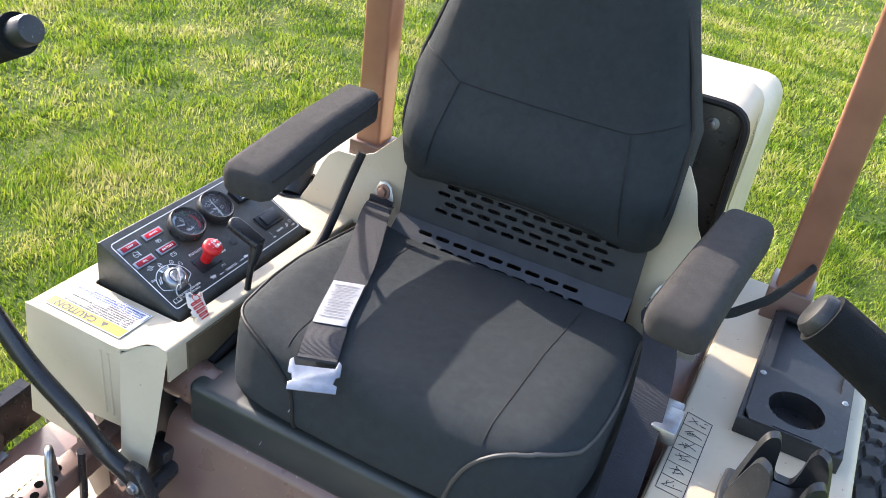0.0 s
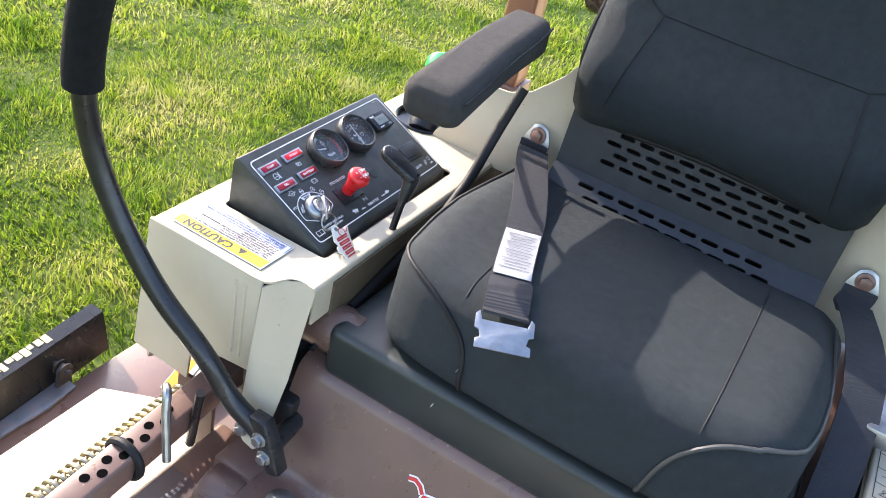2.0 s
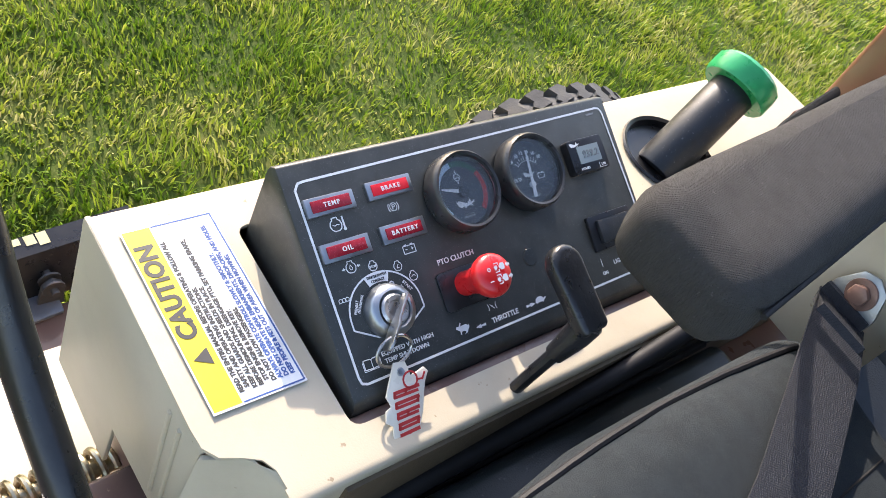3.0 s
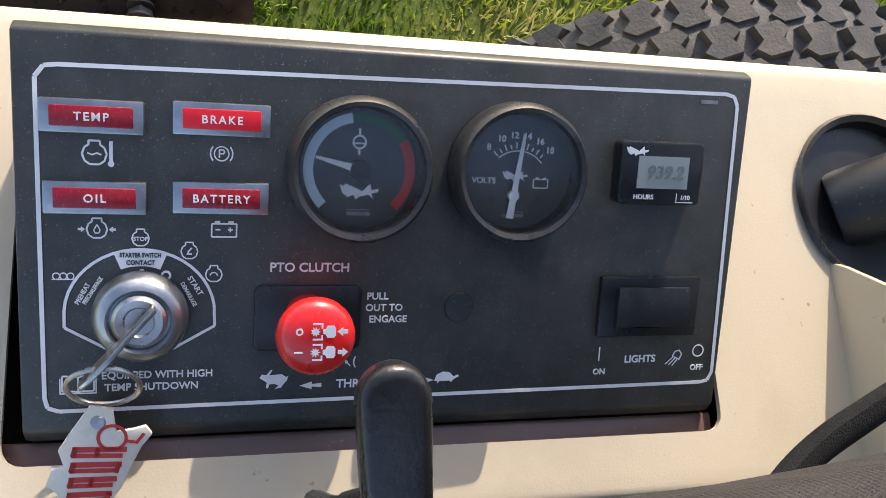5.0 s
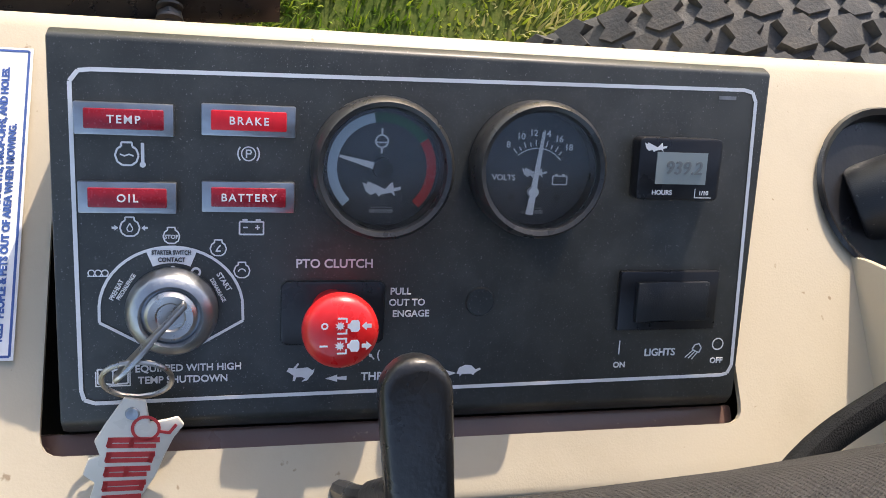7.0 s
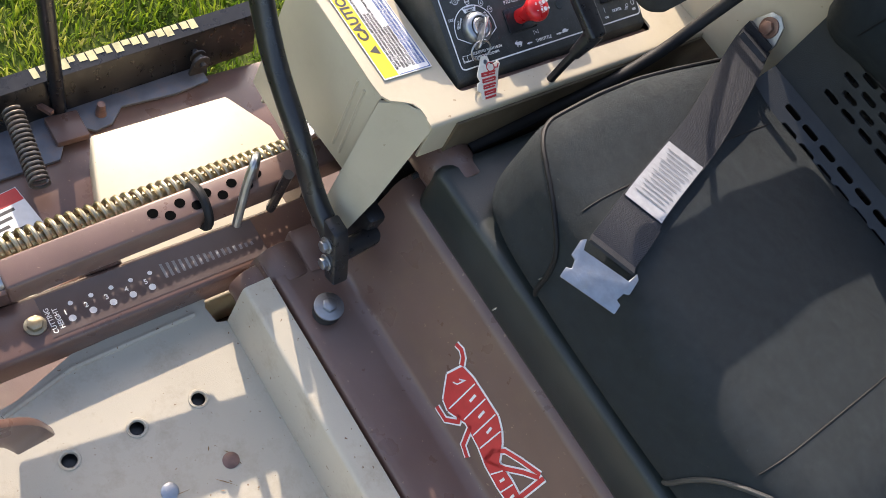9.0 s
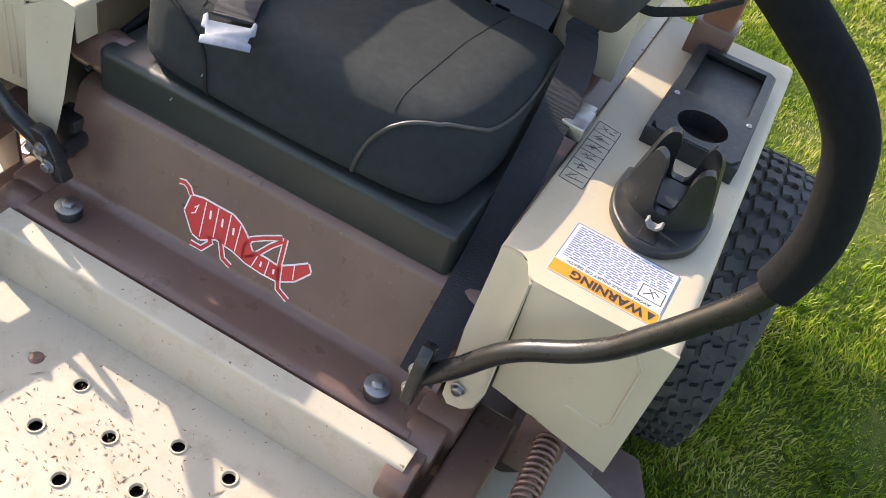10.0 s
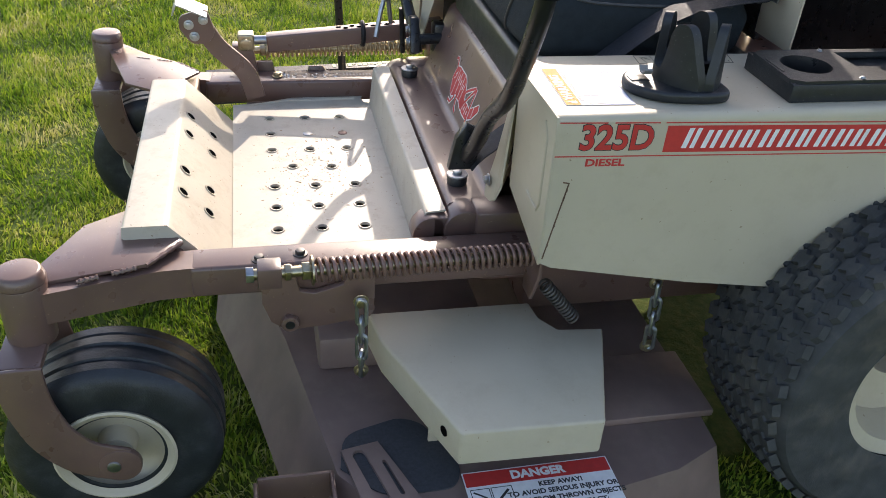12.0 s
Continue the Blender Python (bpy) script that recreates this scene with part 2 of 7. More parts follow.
def box(x0, x1, y0, y1, z0, z1, w=0.0, seg=2):
    bm = bmesh.new()
    bmesh.ops.create_cube(bm, size=1)
    bm.transform(Matrix.Translation(((x0 + x1) / 2, (y0 + y1) / 2, (z0 + z1) / 2)) @ Matrix.Diagonal((x1 - x0, y1 - y0, z1 - z0, 1)))
    bevel(bm, w, seg)
    return bm


def rbox(x0, x1, y0, y1, z0, z1, r, n=10, fn=None):
    """A box with fully rounded edges, finely divided, bent by fn(x, y, z)."""
    bm = bmesh.new()
    bmesh.ops.create_cube(bm, size=2)
    bmesh.ops.subdivide_edges(bm, edges=bm.edges[:], cuts=n, use_grid_fill=True)
    c, h = Vector(((x0 + x1) / 2, (y0 + y1) / 2, (z0 + z1) / 2)), Vector(((x1 - x0) / 2, (y1 - y0) / 2, (z1 - z0) / 2))
    for v in bm.verts:
        p = Vector([math.copysign(abs(a) ** 0.8, a) * b for a, b in zip(v.co, h)])
        q = Vector([max(-(b - r), min(b - r, a)) for a, b in zip(p, h)])
        d = p - q
        v.co = c + q + (d.normalized() * r if d.length > 1e-6 else d)
        if fn:
            v.co = fn(*v.co)
    return bm


def extrude(poly, axis, a, b, w=0.0, seg=2):
    """A flat outline (pairs in the two other axes) drawn out from a to b along an axis."""
    put = {"x": lambda u, v, s: (s, u, v), "y": lambda u, v, s: (u, s, v), "z": lambda u, v, s: (u, v, s)}[axis]
    bm = bmesh.new()
    low = [bm.verts.new(put(u, v, a)) for u, v in poly]
    high = [bm.verts.new(put(u, v, b)) for u, v in poly]
    bm.faces.new(low)
    bm.faces.new(high[::-1])
    for i in range(len(poly)):
        j = (i + 1) % len(poly)
        bm.faces.new((low[i], high[i], high[j], low[j]))
    bmesh.ops.recalc_face_normals(bm, faces=bm.faces)
    bevel(bm, w, seg)
    return bm


def offset_line(line, t):
    """The line's parallel at distance t to its left."""
    out = []
    for i, p in enumerate(line):
        p = Vector(p)
        a = (p - Vector(line[i - 1])).normalized() if i else None
        b = (Vector(line[i + 1]) - p).normalized() if i + 1 < len(line) else None
        d1 = Vector((-a.y, a.x)) if a else None
        d2 = Vector((-b.y, b.x)) if b else None
        d = d1 if d2 is None else d2 if d1 is None else (d1 + d2).normalized() / max(0.3, (d1 + d2).length / 2)
        out.append(tuple(p + d * t))
    return out


def rounded(line, r, n=4):
    """A polyline with its inner corners rounded."""
    out = [tuple(line[0])]
    for a, b, c in zip(line, line[1:], line[2:]):
        a, b, c = Vector(a), Vector(b), Vector(c)
        k = min(r, (a - b).length * 0.45, (c - b).length * 0.45)
        p, q = b + (a - b).normalized() * k, b + (c - b).normalized() * k
        for i in range(n + 1):
            s = i / n
            out.append(tuple(p * (1 - s) ** 2 + b * 2 * s * (1 - s) + q * s * s))
    return out + [tuple(line[-1])]


def sheet(line, axis, a, b, t=0.003, r=0.008):
    """Bent sheet metal: a profile line of thickness t, drawn out along an axis."""
    line = rounded(line, r)
    return extrude(line + offset_line(line, t)[::-1], axis, a, b)


def sweep(points, r, n=12, closed=False, flat=1.0):
    """A round (or flattened) bar along a line of points; r may be a list."""
    pts = [Vector(p) for p in points]
    rs = r if isinstance(r, (list, tuple)) else [r] * len(pts)
    bm = bmesh.new()
    rings, up = [], None
    for i, p in enumerate(pts):
        a = pts[i - 1] if i or closed else p
        b = pts[(i + 1) % len(pts)] if i + 1 < len(pts) or closed else p
        d = (b - a).normalized()
        if up is None:
            up = d.orthogonal().normalized()
        up = (up - d * up.dot(d)).normalized()
        side = d.cross(up)
        rings.append([bm.verts.new(p + (up * math.cos(2 * math.pi * k / n) * flat + side * math.sin(2 * math.pi * k / n)) * rs[i]) for k in range(n)])
    for i in range(len(rings) - (0 if closed else 1)):
        a, b = rings[i], rings[(i + 1) % len(rings)]
        for k in range(n):
            bm.faces.new((a[k], a[(k + 1) % n], b[(k + 1) % n], b[k]))
    if not closed:
        bm.faces.new(rings[0][::-1])
        bm.faces.new(rings[-1])
    return bm


def smooth_path(points, r=0.03, n=6):
    return rounded(points, r, n)


def cyl(p0, p1, r, n=20, r1=None, w=0.0):
    p0, p1 = Vector(p0), Vector(p1)
    bm = bmesh.new()
    bmesh.ops.create_cone(bm, cap_ends=True, segments=n, radius1=r, radius2=r if r1 is None else r1, depth=(p1 - p0).length)
    bevel(bm, w, 2, 50)
    bm.transform(Matrix.Translation((p0 + p1) / 2) @ (p1 - p0).to_track_quat("Z", "Y").to_matrix().to_4x4())
    return bm


def lathe(profile, n=32):
    """A closed profile of (radius, height) spun round z; open ends on the axis close themselves."""
    bm = bmesh.new()
    rings = []
    for r, z in profile:
        rings.append([bm.verts.new((0, 0, z))] if r < 1e-6 else [bm.verts.new((r * math.cos(2 * math.pi * k / n), r * math.sin(2 * math.pi * k / n), z)) for k in range(n)])
    for a, b in zip(rings, rings[1:]):
        for k in range(n):
            j = (k + 1) % n
            if len(a) == 1 and len(b) == 1:
                continue
            if len(a) == 1:
                bm.faces.new((a[0], b[j], b[k]))
            elif len(b) == 1:
                bm.faces.new((a[k], a[j], b[0]))
            else:
                bm.faces.new((a[k], a[j], b[j], b[k]))
    return bm


def coil(p0, p1, radius, wire, turns, n=8, steps=14):
    p0, p1 = Vector(p0), Vector(p1)
    d = (p1 - p0).normalized()
    u = d.orthogonal().normalized()
    v = d.cross(u)
    k = int(turns * steps)
    return sweep([p0 + (p1 - p0) * i / k + (u * math.cos(2 * math.pi * i / steps) + v * math.sin(2 * math.pi * i / steps)) * radius for i in range(k + 1)], wire, n)


def plate_holes(outline, holes, z0, z1, nseg=14, more=()):
    """A flat plate (outline counter-clockwise in x, y) with round holes (x, y, radius), by filling between loops."""
    bm = bmesh.new()
    loops = [[(x, y) for x, y in outline]] + [[(hx + r * math.cos(2 * math.pi * k / nseg), hy + r * math.sin(2 * math.pi * k / nseg)) for k in range(nseg)] for hx, hy, r in holes] + [list(p) for p in more]
    edges = []
    for lp in loops:
        vs = [bm.verts.new((x, y, z0)) for x, y in lp]
        edges += [bm.edges.new((vs[i], vs[(i + 1) % len(vs)])) for i in range(len(vs))]
    bmesh.ops.triangle_fill(bm, use_beauty=True, use_dissolve=False, edges=edges)
    got = bmesh.ops.extrude_face_region(bm, geom=bm.faces[:])
    for v in got["geom"]:
        if isinstance(v, bmesh.types.BMVert):
            v.co.z = z1
    return bm


def hexbolt(r=0.011, h=0.008, washer=0.017, wt=0.003):
    """Bolt head with its washer, standing on z = 0."""
    head = cyl((0, 0, wt), (0, 0, wt + h), r, 6, w=0.0012)
    wash = cyl((0, 0, 0), (0, 0, wt), washer, 24, w=0.0006)
    return join(wash, head)


def letters(name, text, size, material, m, parent=None, label="", depth=0.0002, shear=0.0, spacing=1.0, stretch=1.0, bold=0.0, align="CENTER"):
    """Lettering in the built-in font, centred on the pose m, as a mesh."""
    cu = bpy.data.curves.new(name, "FONT")
    cu.body, cu.size, cu.extrude, cu.shear, cu.space_character, cu.offset = text, size, depth, shear, spacing, bold + 0.018 * size
    cu.align_x, cu.align_y, cu.resolution_u = align, "CENTER", 3
    tmp = bpy.data.objects.new(name, cu)
    me = bpy.data.meshes.new_from_object(tmp)
    bpy.data.objects.remove(tmp)
    me.transform(m @ Matrix.Diagonal((stretch, 1, 1, 1)))
    me.materials.clear()
    me.materials.append(material)
    return hang(name, me, parent, label)


def flat_poly(polys, z=0.0, t=0.0003):
    """Thin raised shapes (outlines in x, y) in one mesh."""
    bm = bmesh.new()
    for poly in polys:
        lo = [bm.verts.new((x, y, z)) for x, y in poly]
        hi = [bm.verts.new((x, y, z + t)) for x, y in poly]
        bm.faces.new(hi)
        for i in range(len(poly)):
            j = (i + 1) % len(poly)
            bm.faces.new((lo[i], lo[j], hi[j], hi[i]))
    return bm


def rect(x0, x1, y0, y1):
    return [(x0, y0), (x1, y0), (x1, y1), (x0, y1)]


def stroke(line, w):
    """The outline of a line drawn with a pen of width w."""
    return offset_line(line, w / 2) + offset_line(line, -w / 2)[::-1]


def ring(cx, cy, r0, r1, a0=0, a1=360, n=24):
    """Quads that make an arc band."""
    out = []
    for k in range(n):
        a, b = radians(a0 + (a1 - a0) * k / n), radians(a0 + (a1 - a0) * (k + 1) / n)
        out.append([(cx + r * math.cos(q), cy + r * math.sin(q)) for r, q in ((r0, a), (r1, a), (r1, b), (r0, b))])
    return out


def disc(cx, cy, r, n=16):
    return [(cx + r * math.cos(2 * math.pi * k / n), cy + r * math.sin(2 * math.pi * k / n)) for k in range(n)]


def mirror(bm):
    bm.transform(Matrix.Diagonal((-1, 1, 1, 1)))
    bmesh.ops.reverse_faces(bm, faces=bm.faces)
    return bm


# ---- lawn, far lane ----
lawn_mat = bpy.data.materials.new("lawn_soil_and_thatch")
lawn_mat.use_nodes = True


def noise_mix(m, stops, scales, rough=0.95, bump=0.4):
    n, l = m.node_tree.nodes, m.node_tree.links
    b = n["Principled BSDF"]
    co = n.new("ShaderNodeTexCoord").outputs["Object"]
    facs = []
    for s in scales:
        t = n.new("ShaderNodeTexNoise")
        t.inputs["Scale"].default_value, t.inputs["Detail"].default_value, t.inputs["Roughness"].default_value = s, 8, 0.65
        l.new(co, t.inputs["Vector"])
        facs.append(t.outputs["Fac"])
    add = n.new("ShaderNodeMath")
    add.operation = "ADD"
    l.new(facs[0], add.inputs[0])
    l.new(facs[1], add.inputs[1])
    half = n.new("ShaderNodeMath")
    half.operation = "MULTIPLY"
    half.inputs[1].default_value = 0.5
    l.new(add.outputs[0], half.inputs[0])
    r = n.new("ShaderNodeValToRGB")
    els = r.color_ramp.elements
    while len(els) < len(stops):
        els.new(0.5)
    for e, (p, c) in zip(els, stops):
        e.position, e.color = p, (*c, 1)
    l.new(half.outputs[0], r.inputs[0])
    l.new(r.outputs[0], b.inputs["Base Color"])
    b.inputs["Roughness"].default_value = rough
    b.inputs["Specular IOR Level"].default_value = 0.2
    bp = n.new("ShaderNodeBump")
    bp.inputs["Strength"].default_value, bp.inputs["Distance"].default_value = bump, 0.02
    l.new(facs[1], bp.inputs["Height"])
    l.new(bp.outputs[0], b.inputs["Normal"])


noise_mix(lawn_mat, [(0.36, (0.024, 0.046, 0.007)), (0.47, (0.054, 0.088, 0.013)), (0.58, (0.105, 0.125, 0.028)), (0.70, (0.20, 0.17, 0.07))], (1.3, 45.0))
bm = bmesh.new()
bmesh.ops.create_grid(bm, x_segments=60, y_segments=60, size=1)
for v in bm.verts:
    x, y = v.co.x, v.co.y
    v.co = Vector((math.copysign(abs(x) ** 3, x) * 900, math.copysign(abs(y) ** 3, y) * 900, 0))
    near = 1 / (1 + (v.co.length / 14) ** 2)
    v.co.z = G - 0.012 + 0.02 * near * (noise.noise(v.co * 0.8) if v.co.length > 2.5 else 0)
tagged(part("ground", bm, lawn_mat), "mown green lawn with dry patches", "lawn", kind="structure")
lane_mat = specks(mat("pinkish_gravel", (0.30, 0.265, 0.245), 0.9, vary=0.22, scale=9, bump=0.8, bscale=70, dirt=(0.20, 0.17, 0.15), dirt_amt=0.6, dirt_scale=3), (0.12, 0.10, 0.09), 60, 0.55, 0.65)
LANE_AT, LANE_TURN = Vector((-2.76, 5.10, 0)), 48.7  # a point of the lane's near edge and its course
tagged(part("road", moved(box(-60, 60, 0.0, 3.6, G - 0.05, G + 0.02, 0.015), Matrix.Translation(LANE_AT) @ pose(0, 0, 0, 0, 0, LANE_TURN)), lane_mat), "pinkish grey gravel lane beyond the lawn", "road", kind="structure")

# bare tree beyond the lane, whose shadow crosses the lawn
BARK = mat("grey_brown_bark", (0.14, 0.11, 0.085), 0.9, vary=0.35, scale=14, bump=0.9, bscale=40, dirt=(0.07, 0.075, 0.05), dirt_amt=0.5, dirt_scale=5)
tree = thing("tree", (-13.0, 6.60, G), "bare grey-brown tree across the gravel lane", "tree")
part("trunk", sweep([(-13.0, 6.60, G - 0.1), (-13.02, 6.61, 0.5), (-12.96, 6.57, 1.8), (-13.03, 6.63, 3.2), (-12.98, 6.59, 4.6), (-13.02, 6.61, 5.6), (-12.99, 6.60, 6.3)], [0.24, 0.17, 0.145, 0.125, 0.10, 0.075, 0.03], 16), BARK, tree)
tr_rng = random.Random(31)
for k in range(14):
    z0 = 3.4 + 0.19 * k
    a, ln = k * 2.4, 0.5 + 0.5 * tr_rng.random()
    tip = Vector((math.cos(a), math.sin(a), 0.9)) * ln
    p0 = Vector((-13.0, 6.60, z0))
    part("limb", sweep([p0, p0 + tip * 0.5 + Vector((0.04, -0.03, 0.05)), p0 + tip], [0.035, 0.022, 0.006], 8), BARK, tree)

# ---- the mower ----
mower = thing("riding_mower", (0, 0.45, G), "cream and brown front-deck riding mower on the lawn", "riding mower")

# front channel with its riser
part("front_channel", sheet([(-0.032, 0.445), (-0.032, 0.491), (0.047, 0.491), (0.098, 0.632), (0.16, 0.645)], "x", -0.312, 0.312, -0.006, 0.014), BROWN, mower, "brown painted steel front channel")
part("seat_base", join(box(-0.283, 0.262, 0.100, 0.52, 0.628, 0.702, 0.012, 3)), BASE, mower, "dark green-black seat base")
for s in (-1,):
    part("pivot_tube", cyl((0.255 * s, 0.135, 0.672), (0.332 * s, 0.135, 0.672), 0.032, 24, w=0.003), BROWN, mower)
part("chassis", join(box(-0.31, 0.31, 0.12, 1.25, 0.25, 0.60, 0.02), box(-0.36, 0.36, 0.02, 0.12, 0.36, 0.46, 0.01)), BROWN, mower, "brown tractor frame")


def outline_of(poly, w):
    return [stroke([poly[i], poly[(i + 1) % len(poly)]], w) for i in range(len(poly))]


def side(bm, right, dx=0.0, dz=0.0):
    """Puts a left-hand shape on the right-hand side when asked."""
    if right:
        mirror(bm)
        bm.transform(Matrix.Translation((0.016, 0, 0.014)))
    return bm


for right in (False, True):
    inner = sheet([(0.314, 0.690), (0.314, 0.742), (0.326, 0.742)], "y", 0.085, 0.82, -0.003, 0.012)
    outer = sheet([(0.515, 0.742), (0.541, 0.742), (0.541, 0.707)], "y", 0.055, 0.82, -0.003, 0.014)
    hole = [rounded([(0.42, 0.140), (0.502, 0.140), (0.502, 0.452), (0.3425, 0.452), (0.3425, 0.140), (0.42, 0.140)], 0.009, 4)[:-1]] if right else []
    mid = plate_holes([(0.326, 0.0865), (0.338, 0.0860), (0.347, 0.0815), (0.353, 0.0715), (0.358, 0.0605), (0.367, 0.0545), (0.380, 0.0535), (0.515, 0.055), (0.515, 0.82), (0.326, 0.82)], [(0.459, 0.563, 0.0475)] if right else [], 0.739, 0.742, 28, hole)
    top = join(inner, outer, mid)
    con = part("side_console", side(top, right), CREAM, mower, "cream painted sheet-metal side console")
    outline = [(0.0575, 0.707), (0.0575, 0.515), (0.075, 0.506), (0.30, 0.463), (0.455, 0.441), (0.487, 0.447), (0.546, 0.522), (0.61, 0.566), (0.70, 0.60), (0.82, 0.61), (0.82, 0.707)]
    part("side_panel", side(extrude(outline, "x", 0.538, 0.541, 0.0), right), CREAM, con)
    face = extrude([(0.366, 0.7415), (0.538, 0.7415), (0.562, 0.530), (0.468, 0.524), (0.462, 0.590), (0.372, 0.600)] if right else [(0.366, 0.7415), (0.5405, 0.7415), (0.5405, 0.512), (0.372, 0.552)], "y", 0.054, 0.058, 0.001)
    part("front_face", side(face, right), CREAM, con)
    emb = join(sweep([(0.50, 0.0535, 0.72), (0.515, 0.0535, 0.70), (0.517, 0.0535, 0.60), (0.508, 0.0535, 0.585), (0.46, 0.0535, 0.59)], 0.0022, 8))
    if right:
        emb = join(*[sweep([(gx, 0.0535, 0.725), (gx, 0.0535, 0.615)], 0.0018, 8) for gx in (0.388, 0.401)])
    part("embossed_rib", side(emb, right), CREAM, con)
    flap = bmesh.new()
    fl = [(0.3145, 0.0865, 0.7405), (0.338, 0.0862, 0.7405), (0.352, 0.0735, 0.7405), (0.364, 0.052, 0.735), (0.368, 0.040, 0.545), (0.362, 0.033, 0.520), (0.350, 0.030, 0.512), (0.332, 0.027, 0.512), (0.322, 0.029, 0.522), (0.314, 0.055, 0.62)]
    a = [flap.verts.new(p) for p in fl]
    b = [flap.verts.new((p[0] + 0.002, p[1] + 0.003, p[2])) for p in fl]
    flap.faces.new(a)
    flap.faces.new(b[::-1])
    for i in range(len(fl)):
        j = (i + 1) % len(fl)
        flap.faces.new((a[i], b[i], b[j], a[j]))
    part("flap", side(flap, right), CREAM, con)
    # added mottled brown sheet that closes the open gap beside the seat
    part("gap_sheet", side(box(0.311, 0.314, 0.12, 0.82, 0.40, 0.735), right), GAP_BROWN, con)
    # upright plate behind the seat
    edge_run = [(0.428, 0.735), (0.420, 0.752), (0.400, 0.785), (0.382, 0.825), (0.370, 0.845), (0.352, 0.858), (0.318, 0.860), (0.285, 0.875), (0.245, 0.915), (0.215, 0.96), (0.19, 0.985)] if right else [(0.300, 0.735), (0.303, 0.82), (0.300, 0.86), (0.275, 0.90), (0.247, 0.95), (0.233, 0.997), (0.215, 1.03), (0.19, 1.04)]
    up = extrude(edge_run + [(0.19, 0.735)], "y", 0.528, 0.532, 0.001)
    part("upright_plate", side(up, right), CREAM, mower, "cream upright plate with a curved top")
    # roll bar posts
    px = 0.395
    post = join(box(px - 0.026, px + 0.026, 0.72, 0.772, 0.62, 1.98, 0.006, 3))
    part("roll_bar_post", side(post, right) if not right else mirror(post), BROWN_SUNLIT, mower, "brown square-tube roll bar post")
    foot = box(px - 0.034, px + 0.034, 0.712, 0.78, 0.60, 0.80, 0.004)
    part("post_socket", mirror(foot) if right else foot, BROWN, mower)
    # drive wheel
    tyre = lathe([(0.15, -0.115), (0.2, -0.128), (0.262, -0.125), (0.282, -0.10), (0.287, -0.04), (0.287, 0.04), (0.282, 0.10), (0.262, 0.125), (0.2, 0.128), (0.15, 0.115)], 64)
    wheel = part("drive_wheel", tyre, RUBBER, mower, "wide turf-tread drive tyre", m=pose(-0.560 if right else 0.560, 0.700, G + 0.29, 0, 90, 0))
    rim = lathe([(0.152, -0.11), (0.13, -0.10), (0.12, -0.03), (0.05, -0.02), (0.05, 0.02), (0.12, 0.03), (0.13, 0.10), (0.152, 0.11)], 40)
    part("rim", rim, CREAM, wheel)

# hood behind the seat
arch = [(-0.254, 0.62), (-0.254, 1.049), (0.254, 1.049), (0.254, 0.62)]
hood = part("engine_hood", sheet(arch, "y", 0.765, 0.90, -0.010, 0.045), CREAM, mower, "cream engine hood behind the seat")
part("hood_rear", box(-0.252, 0.252, 0.90, 1.42, 0.55, 0.93, 0.05, 4), CREAM, hood)
part("hood_screen", box(-0.244, 0.244, 0.79, 0.805, 0.58, 1.037, 0.01), BLACK, hood)
arch3 = [(x, 0.764, z) for x, z in rounded([(-0.250, 0.70), (-0.250, 1.045), (0.250, 1.045), (0.250, 0.70)], 0.045, 6)]
part("edge_trim", sweep(arch3, 0.007, 8), PIPING, hood)
for sx in (-1, 1):
    part("hood_bolt", moved(hexbolt(0.007, 0.005, 0.011), pose(0.195 * sx, 0.79, 1.0, 90, 0, 0)), ZINC, hood)
# gilt decal strokes on the hood's side
part("side_decal", join(*[moved(flat_poly([stroke([(0, -0.06), (0.03, 0.0), (0.05, 0.07)], 0.004 + 0.002 * k)], 0, 0.0003), Matrix.Translation((0.2545, 0.79 + 0.02 * k, 0.95 - 0.02 * k)) @ Matrix(((0, 0, 1, 0), (1, 0, 0, 0), (0, 1, 0, 0), (0, 0, 0, 1)))) for k in range(4)]), GOLD, hood)
can = part("air_cleaner", join(cyl((-0.325, 0.888, 0.970), (-0.15, 0.862, 0.990), 0.051, 36, w=0.006), cyl((-0.330, 0.8887, 0.9694), (-0.305, 0.885, 0.9722), 0.054, 36, w=0.003)), RUBBER_SLEEVE, mower, "black air cleaner canister with white line print")
pr = [[(-0.02, 0.0), (0.0, 0.012), (0.0, -0.012)], rect(0.006, 0.018, 0.004, 0.013), rect(0.008, 0.02, -0.008, 0.001)]
part("line_print", moved(flat_poly(sum([outline_of([(x * 1.2, y * 1.2) for x, y in p], 0.0014) for p in pr], []), 0, 0.0004), pose(-0.267, 0.8245, 0.996, 73, 0, -6)), WHITE, can)

# seat
from mathutils.bvhtree import BVHTree


def cushion_shape(x, y, z):
    top = max(0, (z - 0.72) / 0.105)
    nose = max(0, (0.22 - y) / 0.12)
    edge = max(0.0, (abs(x) - 0.15) / 0.098)
    slump = 0.024 * edge ** 2 if x > 0 else -0.004 * edge  # the driver's left bolster is worn lower
    return Vector((x * (1 - 0.06 * nose * (abs(x) / 0.25)), y + 0.015 * top - 0.012 * (1 - (x / 0.25) ** 2) * (1 if y < 0.2 else 0) + 0.018 * nose * edge ** 2, z + (0.014 * min(1, (abs(x) / 0.2) ** 4) - slump - 0.030 * max(0, (y - 0.28) / 0.19) + 0.008 * math.cos(x * 9)) * top))


cb = rbox(-0.248, 0.248, 0.108, 0.478, 0.700, 0.823, 0.036, 20, cushion_shape)
cush_bvh = BVHTree.FromBMesh(cb)
seat = part("seat", cb, FABRIC, mower, "black fabric operator seat with piped edges")


